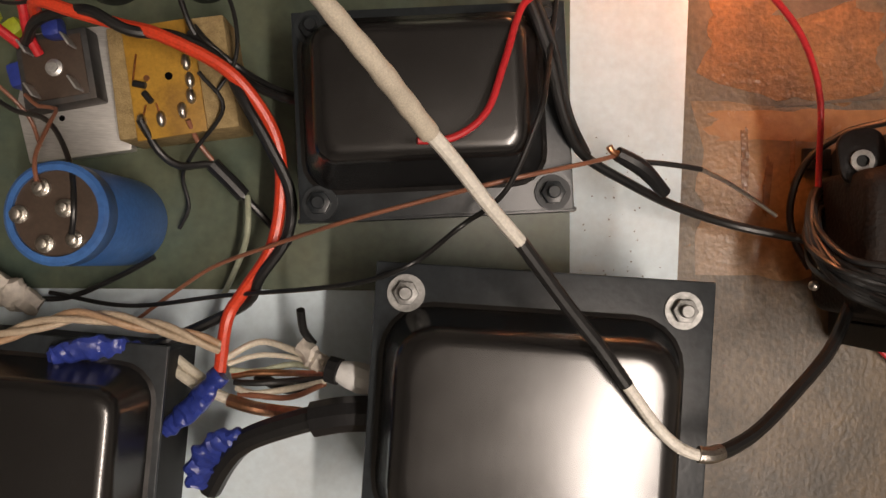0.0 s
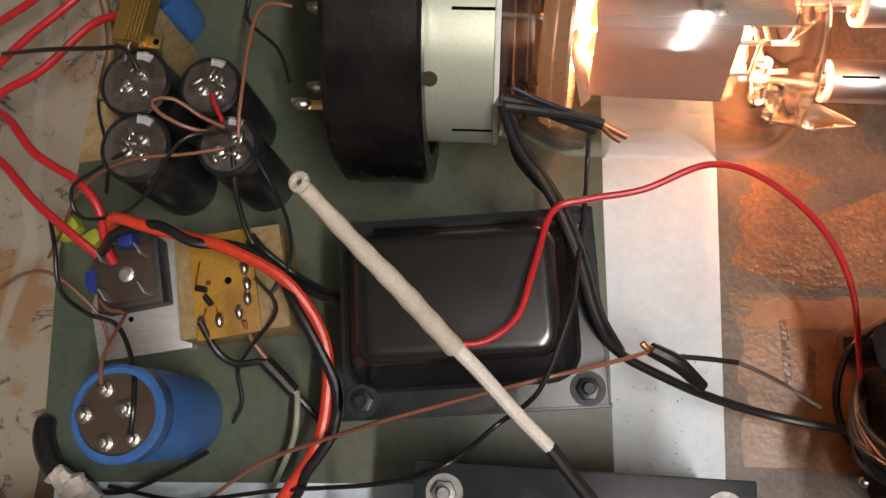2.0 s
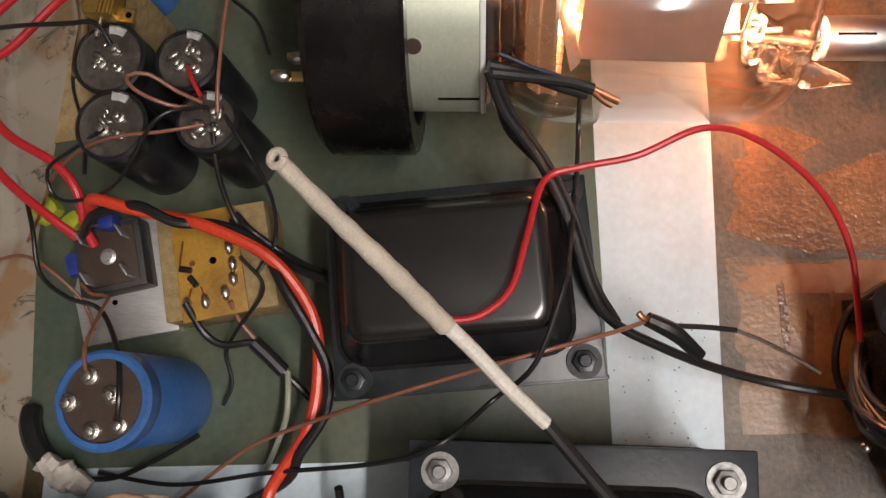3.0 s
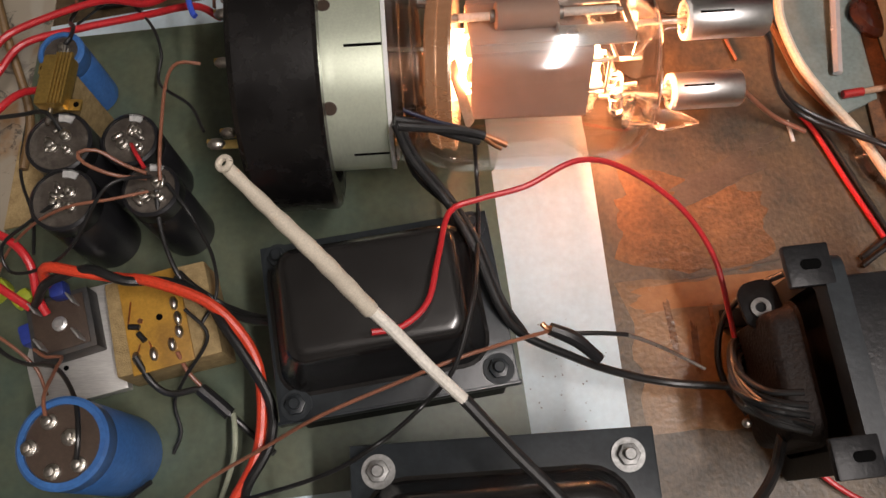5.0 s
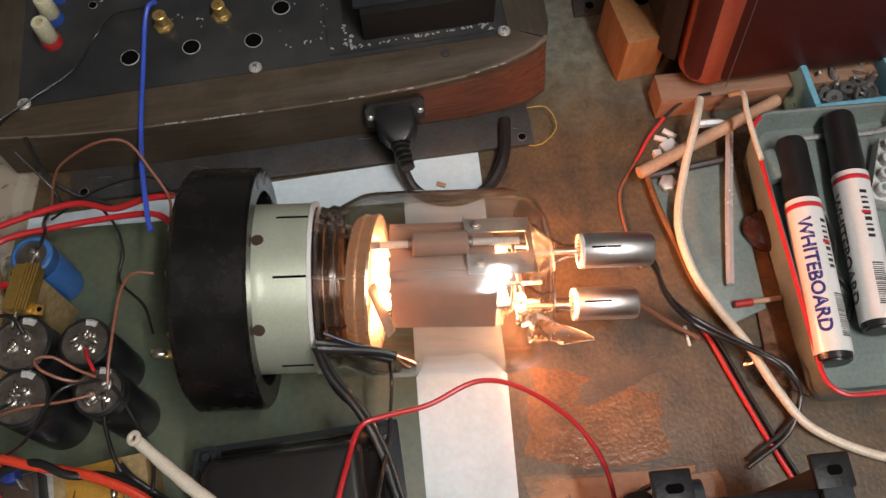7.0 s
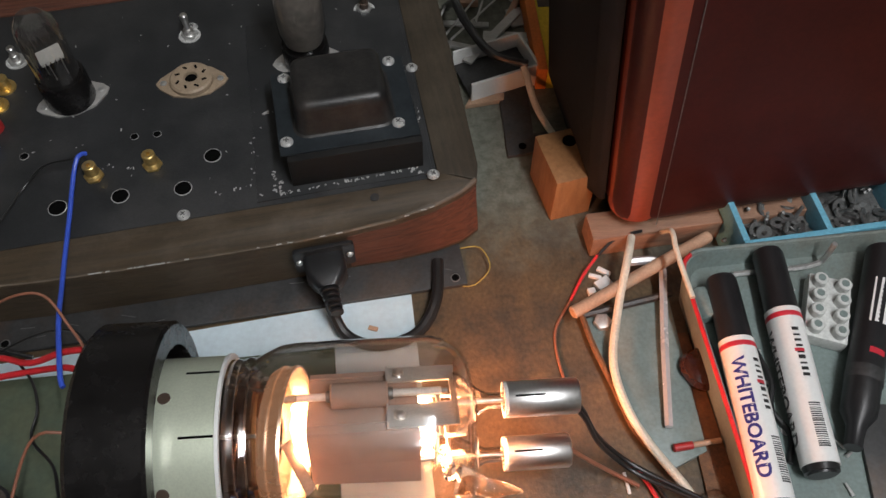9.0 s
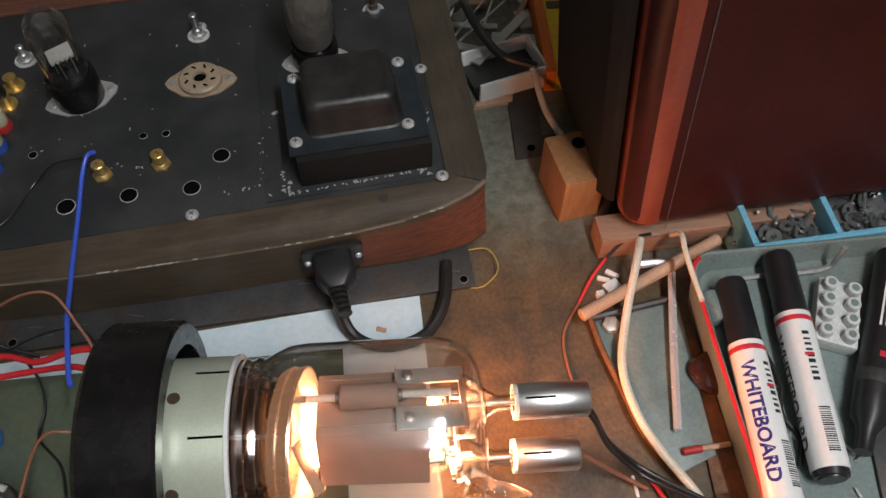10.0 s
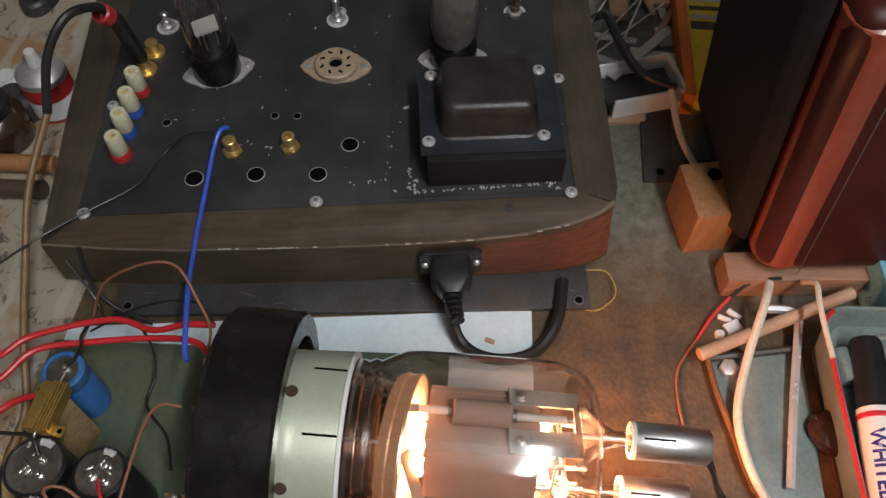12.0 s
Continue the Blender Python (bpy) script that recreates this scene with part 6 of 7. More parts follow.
part("orange_edge", block(0.0075, 0.1505, 0.0200, 0.0006, pose(0.0036, 0.075, 0)), M["orange_card"], ev)
for k in range(4):
    part("printed_band", block(0.056, 0.004 if k else 0.008, 0.0004, m=pose(0.0370, 0.068 + 0.009 * k, 0.0195)), M["phenolic" if k % 2 == 0 else "scratch"], ev)
random.seed(77)
scraps = (("metal_offcut", "thin grey sheet-metal offcut on the bench", "offcut", "plate_alu"), ("plastic_scrap", "pale scrap of plastic on the bench", "scrap", "milky"), ("wood_scrap", "small wooden scrap on the bench", "scrap", "dowel"))
for k in range(26):
    nm, lb, ct, mt = scraps[k % 3]
    x, y = random.uniform(0.200, 0.262), random.uniform(0.530, 0.66)
    solo(nm, block(random.uniform(0.012, 0.045), random.uniform(0.004, 0.014), random.uniform(0.0015, 0.006), 0.0005, pose(x, y, 0.0002 + 0.0003 * k, random.uniform(-3, 3), 0, random.uniform(0, 180))), M[mt], lb, ct, "bench scraps")
for k, (x0, y0, x1, y1) in enumerate(((0.192, 0.545, 0.232, 0.602), (0.196, 0.538, 0.246, 0.590), (0.190, 0.560, 0.214, 0.612), (0.215, 0.548, 0.240, 0.622))):
    solo("steel_rod", rod((x0, y0, 0.012 + 0.003 * k), (x1, y1, 0.014 + 0.003 * k), 0.0009, 0.0006, seg=10), M["screw_steel"], "thin bright steel rod among the scraps", "rod", "steel rods")
solo("paper_leaf", prism([(0.196, 0.618), (0.250, 0.606), (0.258, 0.660), (0.204, 0.668)], 0.020, 0.0204), M["paper"], "pale printed paper lying on the scraps", "paper")
solo("angle_strip", prism([(0.203, 0.520), (0.209, 0.516), (0.252, 0.566), (0.247, 0.571)], 0.010, 0.0122, 0.0003), M["plate_alu"], "grey metal strip lying over the scraps", "metal strip")
wire("dark_cable", [(0.196, 0.585, 0.004), (0.200, 0.553, 0.036), (0.206, 0.527, 0.040), (0.222, 0.507, 0.030), (0.247, 0.500, 0.024)], 0.0032, M["black_wire"], "thick dark grey cable running past the amplifier", "cable")
wire("cream_cable", [(0.244, 0.500, 0.024), (0.251, 0.472, 0.010), (0.262, 0.446, 0.0055), (0.272, 0.430, 0.004)], 0.0024, M["white_wire"], "cream cable running behind the wooden block", "cable")

# ---- left: printed sheet, can and odds and ends ----


def printed_tile():
    """Glazed grey-white ground with orange-brown worn patches and dark strokes."""
    m, nt, p = nodes_of("patterned_oilcloth")
    tc = add(nt, "ShaderNodeTexCoord")
    n1 = add(nt, "ShaderNodeTexNoise", Scale=14.0, Detail=5.0, Roughness=0.6)
    n2 = add(nt, "ShaderNodeTexNoise", Scale=48.0, Detail=8.0, Roughness=0.75, Distortion=1.4)
    wv = add(nt, "ShaderNodeTexWave", Scale=9.0, Distortion=6.0, Detail=3.0)
    for n in (n1, n2, wv):
        nt.links.new(tc.outputs["Object"], n.inputs["Vector"])
    r1 = add(nt, "ShaderNodeValToRGB")
    e = r1.color_ramp.elements
    e[0].position, e[1].position = 0.54, 0.60
    e[0].color, e[1].color = (0.35, 0.305, 0.235, 1), (0.31, 0.19, 0.10, 1)
    nt.links.new(n1.outputs[0], r1.inputs[0])
    r2 = add(nt, "ShaderNodeValToRGB")
    e = r2.color_ramp.elements
    e[0].position, e[1].position = 0.555, 0.60
    e[0].color, e[1].color = (0, 0, 0, 1), (0.85, 0.85, 0.85, 1)
    nt.links.new(n2.outputs[0], r2.inputs[0])
    mx = add(nt, "ShaderNodeMix")
    mx.data_type = "RGBA"
    nt.links.new(r2.outputs[0], mx.inputs[0])
    nt.links.new(r1.outputs[0], mx.inputs[6])
    mx.inputs[7].default_value = (0.05, 0.045, 0.04, 1)
    r3 = add(nt, "ShaderNodeValToRGB")
    e = r3.color_ramp.elements
    e[0].position, e[1].position = 0.90, 0.97
    e[0].color, e[1].color = (0, 0, 0, 1), (0.6, 0.6, 0.6, 1)
    nt.links.new(wv.outputs[0], r3.inputs[0])
    mx2 = add(nt, "ShaderNodeMix")
    mx2.data_type = "RGBA"
    nt.links.new(r3.outputs[0], mx2.inputs[0])
    nt.links.new(mx.outputs[2], mx2.inputs[6])
    mx2.inputs[7].default_value = (0.42, 0.39, 0.33, 1)
    nt.links.new(mx2.outputs[2], p.inputs["Base Color"])
    p.inputs["Roughness"].default_value = 0.35
    return m


solo("oilcloth", block(0.42, 1.02, 0.0008, 0, pose(-0.325, 0.355, 0.0002, 0, 0, -3)), printed_tile(), "worn patterned oilcloth, grey with orange-brown print, on the bench", "oilcloth")
solo("brown_card", prism([(-0.131, 0.185), (-0.098, 0.190), (-0.094, 0.236), (-0.127, 0.232)], 0.0044, 0.0056), M["chip"], "brown cardboard square under the can capacitors", "card")
sc = thing("spray_can", "white and red spray can with a grey nozzle", "spray can", pose(-0.178, 0.470, 0))
part("body", lathe([(0, 0), (0.016, 0), (0.0165, 0.002), (0.0165, 0.032), (0, 0.032)], 36), M["red_plastic"], sc)
part("label", lathe([(0.0167, 0.004), (0.0167, 0.020)], 36, close=False), M["white_plastic"], sc)
part("shoulder", lathe([(0.0165, 0.032), (0.0160, 0.036), (0.0100, 0.041), (0.0060, 0.042), (0, 0.042)], 36), M["steel"], sc)
part("nozzle", rod((0, 0, 0.042), (0, 0, 0.054), 0.0050, 0.0036, bevel=0.0006), M["milky"], sc)
for y, mt, l in ((0.4135, "pine", "orange wooden stick on the bench"), (0.3930, "phenolic", "dark brown wooden stick on the bench")):
    solo("wooden_stick", rod((-0.30, y - 0.004, 0.0075), (-0.1600, y + 0.001, 0.0075), 0.0062, bevel=0.0008), M[mt], l, "wood stick")
bj = thing("brown_jar", "squat dark brown glass jar on the oilcloth", "jar", pose(-0.206, 0.4400, 0))
part("body", lathe([(0, 0), (0.020, 0), (0.021, 0.002), (0.021, 0.020), (0.016, 0.027), (0.014, 0.028), (0, 0.028)], 40), surface("brown_jar_glass", (0.035, 0.022, 0.013), (0.05, 0.03, 0.018), 0.12, scale=60, fine=300, bump=0.05, spec=0.6), bj)
part("lid", lathe([(0, 0.028), (0.0150, 0.028), (0.0155, 0.029), (0.0155, 0.036), (0.0145, 0.037), (0, 0.037)], 40), M["black_plastic"], bj, "black screw lid")
random.seed(91)
for k in range(30):
    nm, lb, ct, mt = (("bottle_cap", "grey metal lid among the clutter", "lid", "dark_steel"), ("plastic_jar", "small dusty jar among the clutter", "jar", "milky"), ("metal_part", "dark metal part among the clutter", "part", "black_steel"), ("brown_bottle", "small brown bottle among the clutter", "bottle", "phenolic"))[k % 4]
    x, y = random.uniform(-0.42, -0.185), random.uniform(0.50, 0.80)
    if k % 5 == 4:
        x, y = random.uniform(-0.26, -0.20), random.uniform(0.43, 0.50)
    r, h = random.uniform(0.008, 0.018), random.uniform(0.012, 0.05)
    solo(nm, lathe([(0, 0), (r, 0), (r, h * 0.7), (r * 0.8, h * 0.85), (r * 0.55, h * 0.88), (r * 0.55, h), (0, h)], 20, pose(x, y, 0)), M[mt], lb, ct)

# ---- wires ----
wire("sleeved_cable", [(0.086, 0.069, 0.120), (0.100, 0.053, 0.1125), (0.112, 0.040, 0.107), (0.121, 0.029, 0.104)], 0.0021, M["black_wire"], "black heat-shrink stretch of the high-voltage cable", "cable")
wire("sleeved_cable", [(0.057, 0.096, 0.153), (0.066, 0.088, 0.143), (0.076, 0.078, 0.131), (0.087, 0.068, 0.119)], 0.0020, M["sleeve_white"], "cream insulated cable rising above the transformers", "cable")
wire("sleeved_cable", [(0.121, 0.029, 0.104), (0.131, 0.017, 0.1015), (0.139, 0.0105, 0.1005), (0.146, 0.0085, 0.0995)], 0.0018, M["sleeve_white"], "cream insulated cable end resting on the transformer", "cable")
wire("sleeved_cable", [(0.146, 0.0085, 0.0995), (0.154, 0.0095, 0.095), (0.167, 0.014, 0.085), (0.184, 0.024, 0.070), (0.203, 0.039, 0.055), (0.214, 0.056, 0.046)], 0.0023, M["black_wire"], "black cable running to the frame transformer", "cable")
wire("cable_joint", [(0.1445, 0.0090, 0.0995), (0.1480, 0.0088, 0.099), (0.1520, 0.0094, 0.0965)], 0.0026, M["solder"], "soldered joint in the cable", "joint")
fs = thing("fibreglass_sleeve", "off-white woven fibreglass sleeve over the raised cable end", "sleeve", pose(0, 0, 0))
line = smooth_line([(0.0285, 0.1225, 0.1935), (0.038, 0.1135, 0.182), (0.0480, 0.1045, 0.1685), (0.0600, 0.0930, 0.150)], 0.0015)
part("tube", sweep(line, lambda s: 0.0018 + 0.0008 * min(1, s * 1.6) + 0.0001 * math.sin(s * 40), 16), M["fibre"], fs)
part("loop_lug", sweep([Vector((0.0283 + 0.0016 * math.cos(a), 0.1228 + 0.0016 * math.sin(a), 0.1956 + 0.0006 * math.cos(a))) for a in [i * math.pi / 8 for i in range(17)]], 0.0009, 8), M["fibre"], fs)

wire("red_black_lead", [(0.055, 0.099, 0.0945), (0.066, 0.101, 0.0915), (0.076, 0.110, 0.0895), (0.081, 0.127, 0.088), (0.087, 0.148, 0.081), (0.099, 0.153, 0.080), (0.118, 0.157, 0.080), (0.141, 0.167, 0.079), (0.162, 0.165, 0.070), (0.186, 0.152, 0.055), (0.2015, 0.133, 0.040), (0.207, 0.108, 0.030), (0.2095, 0.084, 0.025)], 0.0012, M["red_wire"], "red lead looping in front of the glowing tube")
wire("red_lead", [(0.2125, 0.075, 0.014), (0.221, 0.065, 0.010), (0.231, 0.053, 0.007), (0.252, 0.032, 0.005), (0.29, 0.01, 0.004)], 0.0013, M["red_wire"], "red lead running under the frame transformer")
wire("black_cable", [(0.068, 0.184, 0.0895), (0.0735, 0.172, 0.081), (0.086, 0.157, 0.071), (0.096, 0.138, 0.066), (0.104, 0.114, 0.0625), (0.1125, 0.103, 0.0550), (0.131, 0.095, 0.045), (0.153, 0.0885, 0.030), (0.179, 0.083, 0.021), (0.205, 0.079, 0.024)], 0.0018, M["black_wire"], "black cable from the tube's base to the frame transformer", "cable")
wire("black_cable", [(0.0705, 0.1835, 0.0885), (0.0765, 0.172, 0.080), (0.0885, 0.158, 0.070), (0.0985, 0.139, 0.066), (0.1060, 0.116, 0.0615), (0.1145, 0.1035, 0.0530)], 0.0012, M["black_wire"], "second black core along the cable", "cable")
wire("black_cable", [(0.069, 0.183, 0.0895), (0.079, 0.183, 0.0865), (0.095, 0.183, 0.081), (0.104, 0.1815, 0.078)], 0.0020, M["black_wire"], "black core bent back under the glass", "cable")
wire("black_cable", [(0.068, 0.186, 0.0890), (0.079, 0.185, 0.0850), (0.092, 0.1825, 0.0785), (0.102, 0.1805, 0.0755)], 0.0020, M["black_wire"], "black core bent back under the glass", "cable")
wire("blue_black_lead", [(0.0715, 0.190, 0.0895), (0.084, 0.186, 0.0855), (0.102, 0.183, 0.079)], 0.0009, M["navy_wire"], "thin dark blue lead along the black cable")
wire("bare_copper_end", [(0.103, 0.182, 0.078), (0.108, 0.180, 0.0765), (0.113, 0.178, 0.0750)], 0.0013, M["copper"], "frayed bare copper end of the black cable")
wire("bare_copper_end", [(0.103, 0.1815, 0.0775), (0.107, 0.1775, 0.0775), (0.1105, 0.1755, 0.0770)], 0.0009, M["copper"], "frayed bare copper end of the black cable")
wire("thin_black_lead", [(0.070, 0.182, 0.080), (0.074, 0.170, 0.0705), (0.086, 0.1585, 0.064)], 0.0011, M["black_wire"], "thin black lead beside the twin cable")
wire("thin_black_lead", [(0.1000, 0.1860, 0.074), (0.1005, 0.176, 0.058), (0.1000, 0.163, 0.0590), (0.0985, 0.145, 0.0620), (0.0955, 0.1235, 0.079), (0.0930, 0.1105, 0.085), (0.084, 0.0865, 0.079), (0.070, 0.0745, 0.066), (0.053, 0.060, 0.080), (0.029, 0.052, 0.060), (-0.017, 0.045, 0.030), (-0.059, 0.038, 0.016), (-0.095, 0.041, 0.008)], 0.0009, M["black_wire"], "thin black lead crossing both transformers")
wire("brown_lead", [(-0.060, 0.030, 0.012), (-0.041, 0.044, 0.020), (-0.022, 0.056, 0.030), (0.005, 0.066, 0.045), (0.031, 0.0742, 0.066), (0.062, 0.0838, 0.072), (0.087, 0.0912, 0.075), (0.111, 0.0985, 0.065), (0.124, 0.1035, 0.052)], 0.0008, M["brown_wire"], "thin brown-red lead crossing the transformer flange")
wire("splice", [(0.1250, 0.1045, 0.052), (0.1300, 0.1025, 0.0505), (0.1360, 0.0995, 0.0485), (0.1455, 0.0925, 0.0410)], lambda s: 0.0032 - 0.0012 * abs(s - 0.4), M["black_plastic"], "taped black splice on the twin cable", "splice")
wire("bare_copper_end", [(0.1215, 0.1065, 0.0545), (0.1235, 0.1045, 0.0535), (0.1265, 0.1045, 0.0520)], 0.0012, M["copper"], "bare copper end poking from the splice")
wire("black_lead", [(0.134, 0.1025, 0.0490), (0.147, 0.1025, 0.045), (0.159, 0.1020, 0.040)], 0.0010, M["black_wire"], "short black lead from the splice")
wire("bare_wire", [(0.159, 0.1020, 0.040), (0.170, 0.0985, 0.035), (0.182, 0.0935, 0.029), (0.194, 0.0875, 0.024)], 0.0008, M["solder"], "twisted bare tinned wire")
wire("black_lead", [(0.234, 0.126, 0.030), (0.221, 0.122, 0.020), (0.2095, 0.111, 0.013), (0.2050, 0.094, 0.010), (0.2075, 0.080, 0.009), (0.214, 0.068, 0.010)], 0.0015, M["black_wire"], "black lead curling beside the frame transformer")

wire("blue_lead", [(-0.0345, 0.4140, 0.0575), (-0.0375, 0.4100, 0.0600), (-0.0400, 0.400, 0.0560), (-0.0405, 0.374, 0.0500), (-0.0395, 0.345, 0.0478), (-0.0370, 0.325, 0.0500), (-0.0310, 0.299, 0.0590), (-0.0240, 0.266, 0.0610), (-0.0215, 0.2605, 0.0610)], 0.0014, M["blue_wire"], "bright blue lead from phono socket to tube socket")
wire("brown_lead", [(-0.099, 0.303, 0.014), (-0.090, 0.309, 0.034), (-0.078, 0.311, 0.050), (-0.053, 0.311, 0.068), (-0.037, 0.310, 0.068), (-0.025, 0.296, 0.060), (-0.0165, 0.283, 0.054), (-0.0150, 0.270, 0.053)], 0.0008, M["brown_wire"], "thin brown lead arching to the tube socket")
wire("red_lead", [(-0.205, 0.235, 0.010), (-0.160, 0.255, 0.022), (-0.134, 0.269, 0.030), (-0.120, 0.282, 0.030), (-0.080, 0.295, 0.030), (-0.054, 0.288, 0.035), (-0.033, 0.288, 0.045), (-0.0160, 0.2865, 0.050)], 0.0018, M["red_wire"], "thick red silicone lead to the tube socket", "wire", "red socket leads")
wire("red_lead", [(-0.200, 0.200, 0.012), (-0.155, 0.235, 0.026), (-0.130, 0.255, 0.030), (-0.117, 0.273, 0.030), (-0.091, 0.281, 0.028), (-0.058, 0.286, 0.028), (-0.029, 0.281, 0.040), (-0.0145, 0.2700, 0.045)], 0.0018, M["red_wire"], "thick red silicone lead to the tube socket", "wire", "red socket leads")
wire("thin_black_lead", [(-0.150, 0.312, 0.045), (-0.127, 0.332, 0.050), (-0.106, 0.354, 0.0475), (-0.083, 0.376, 0.0462), (-0.073, 0.400, 0.0462), (-0.060, 0.409, 0.054), (-0.041, 0.411, 0.057)], 0.0007, M["black_wire"], "thin black lead lying over the amplifier panel")
wire("black_lead", [(-0.104, 0.330, 0.047), (-0.099, 0.317, 0.030), (-0.087, 0.309, 0.018), (-0.065, 0.304, 0.010)], 0.0013, M["black_wire"], "black lead dropping from the amplifier's edge")
wire("thin_black_lead", [(-0.112, 0.325, 0.040), (-0.098, 0.312, 0.022), (-0.090, 0.302, 0.018), (-0.071, 0.298, 0.028), (-0.055, 0.282, 0.028), (-0.049, 0.265, 0.026), (-0.050, 0.249, 0.024), (-0.031, 0.229, 0.036), (-0.0215, 0.210, 0.045)], 0.0008, M["black_wire"], "thin black lead curving to the tube socket")
wire("black_lead", [(-0.0890, 0.2570, 0.0480), (-0.084, 0.261, 0.050), (-0.086, 0.272, 0.043), (-0.094, 0.284, 0.030), (-0.099, 0.302, 0.014)], 0.0010, M["black_wire"], "black lead from the small blue capacitor")
wire("thin_black_lead", [(-0.100, 0.296, 0.010), (-0.075, 0.308, 0.018), (-0.050, 0.308, 0.032), (-0.028, 0.300, 0.046), (-0.016, 0.287, 0.0500)], 0.0007, M["black_wire"], "thin black lead behind the red leads")
wire("copper_lead", [(-0.0345, 0.1790, 0.0630), (-0.0340, 0.192, 0.066), (-0.0325, 0.223, 0.066), (-0.029, 0.236, 0.062), (-0.0200, 0.2380, 0.057)], 0.0008, M["brown_wire"], "thin copper-brown lead from the cans to the socket")
wire("copper_lead", [(-0.0400, 0.1800, 0.0640), (-0.051, 0.1795, 0.071), (-0.062, 0.184, 0.075), (-0.065, 0.189, 0.075), (-0.058, 0.1905, 0.073), (-0.049, 0.186, 0.067), (-0.0400, 0.1825, 0.0640)], 0.0008, M["brown_wire"], "copper-brown loop over the can capacitors")
wire("copper_lead", [(-0.0390, 0.1740, 0.0640), (-0.053, 0.170, 0.068), (-0.071, 0.168, 0.068), (-0.091, 0.166, 0.056), (-0.112, 0.161, 0.036), (-0.128, 0.150, 0.016), (-0.140, 0.140, 0.003)], 0.0007, M["brown_wire"], "copper-brown lead crossing the can capacitors")
wire("black_lead", [(-0.0380, 0.1810, 0.0640), (-0.053, 0.1735, 0.073), (-0.073, 0.154, 0.058), (-0.094, 0.150, 0.043), (-0.109, 0.152, 0.038), (-0.110, 0.162, 0.044), (-0.094, 0.168, 0.054), (-0.0790, 0.1730, 0.0620)], 0.0008, M["black_wire"], "thin black loop round the can capacitors")
wire("black_lead", [(-0.0360, 0.1750, 0.0630), (-0.0365, 0.160, 0.054), (-0.033, 0.144, 0.042), (-0.0230, 0.130, 0.0345)], 0.0011, M["black_wire"], "black lead from the cans to the circuit board")
wire("black_lead", [(-0.0320, 0.1780, 0.0620), (-0.0230, 0.165, 0.060), (-0.0170, 0.150, 0.045), (-0.0180, 0.135, 0.034), (-0.0250, 0.122, 0.0330)], 0.0008, M["black_wire"], "thin black lead down to the circuit board")
wire("black_lead", [(-0.0790, 0.2060, 0.0600), (-0.085, 0.215, 0.064), (-0.099, 0.217, 0.060), (-0.126, 0.221, 0.050), (-0.160, 0.228, 0.030)], 0.0010, M["black_wire"], "black lead from the can capacitors")
wire("red_lead", [(-0.0490, 0.1990, 0.0590), (-0.0455, 0.193, 0.064), (-0.0410, 0.185, 0.0640)], 0.0009, M["red_wire"], "short red link between two cans")
wire("red_lead", [(-0.108, 0.252, 0.022), (-0.116, 0.240, 0.036), (-0.135, 0.217, 0.038), (-0.155, 0.207, 0.034), (-0.185, 0.195, 0.012)], 0.0018, M["red_wire"], "thick red lead running off the board")
wire("red_lead", [(-0.178, 0.208, 0.014), (-0.150, 0.196, 0.035), (-0.129, 0.177, 0.043), (-0.108, 0.165, 0.043), (-0.099, 0.154, 0.040), (-0.0985, 0.141, 0.032), (-0.0960, 0.1340, 0.0270)], 0.0019, M["red_wire"], "thick red lead into the rectifier", "wire", "red rectifier leads")
wire("red_lead", [(-0.185, 0.195, 0.010), (-0.153, 0.177, 0.028), (-0.132, 0.159, 0.034), (-0.115, 0.146, 0.033), (-0.1030, 0.1370, 0.0280)], 0.0019, M["red_wire"], "thick red lead into the rectifier", "wire", "red rectifier leads")
wire("thick_red_lead", [(-0.0930, 0.1450, 0.036), (-0.088, 0.149, 0.048), (-0.072, 0.145, 0.050), (-0.056, 0.142, 0.047), (-0.041, 0.138, 0.052), (-0.018, 0.128, 0.050), (-0.005, 0.115, 0.045), (0.002, 0.100, 0.041), (0.003, 0.080, 0.038), (0.000, 0.063, 0.037), (-0.010, 0.047, 0.033), (-0.016, 0.036, 0.031), (-0.017, 0.016, 0.034)], 0.0024, M["orange_wire"], "thick orange-red lead twisted with a black one")
wire("thick_black_lead", [(-0.100, 0.138, 0.030), (-0.090, 0.143, 0.043), (-0.079, 0.146, 0.046), (-0.066, 0.145, 0.053), (-0.052, 0.139, 0.052), (-0.037, 0.139, 0.047), (-0.021, 0.132, 0.045), (-0.010, 0.116, 0.049), (0.000, 0.100, 0.046), (0.0075, 0.084, 0.042), (0.0065, 0.068, 0.040), (-0.003, 0.053, 0.037), (-0.009, 0.043, 0.029), (-0.024, 0.034, 0.027), (-0.044, 0.024, 0.031)], 0.0021, M["black_wire"], "thick black lead twisted with the orange-red one")
wire("black_lead", [(-0.0340, 0.1430, 0.040), (-0.024, 0.134, 0.040), (-0.014, 0.127, 0.034), (0.000, 0.1205, 0.040), (0.014, 0.117, 0.046)], 0.0016, M["black_wire"], "black lead into the transformer's side")
wire("black_lead", [(-0.0340, 0.1460, 0.036), (-0.027, 0.139, 0.036), (-0.015, 0.131, 0.030), (0.000, 0.1235, 0.036), (0.014, 0.1195, 0.042)], 0.0013, M["black_wire"], "black lead into the transformer's side")
wire("black_lead", [(-0.0530, 0.1100, 0.034), (-0.047, 0.099, 0.028), (-0.039, 0.094, 0.026), (-0.026, 0.095, 0.025), (-0.017, 0.086, 0.022), (-0.007, 0.076, 0.018), (0.004, 0.066, 0.020)], 0.0015, M["black_wire"], "black lead leaving the circuit board")
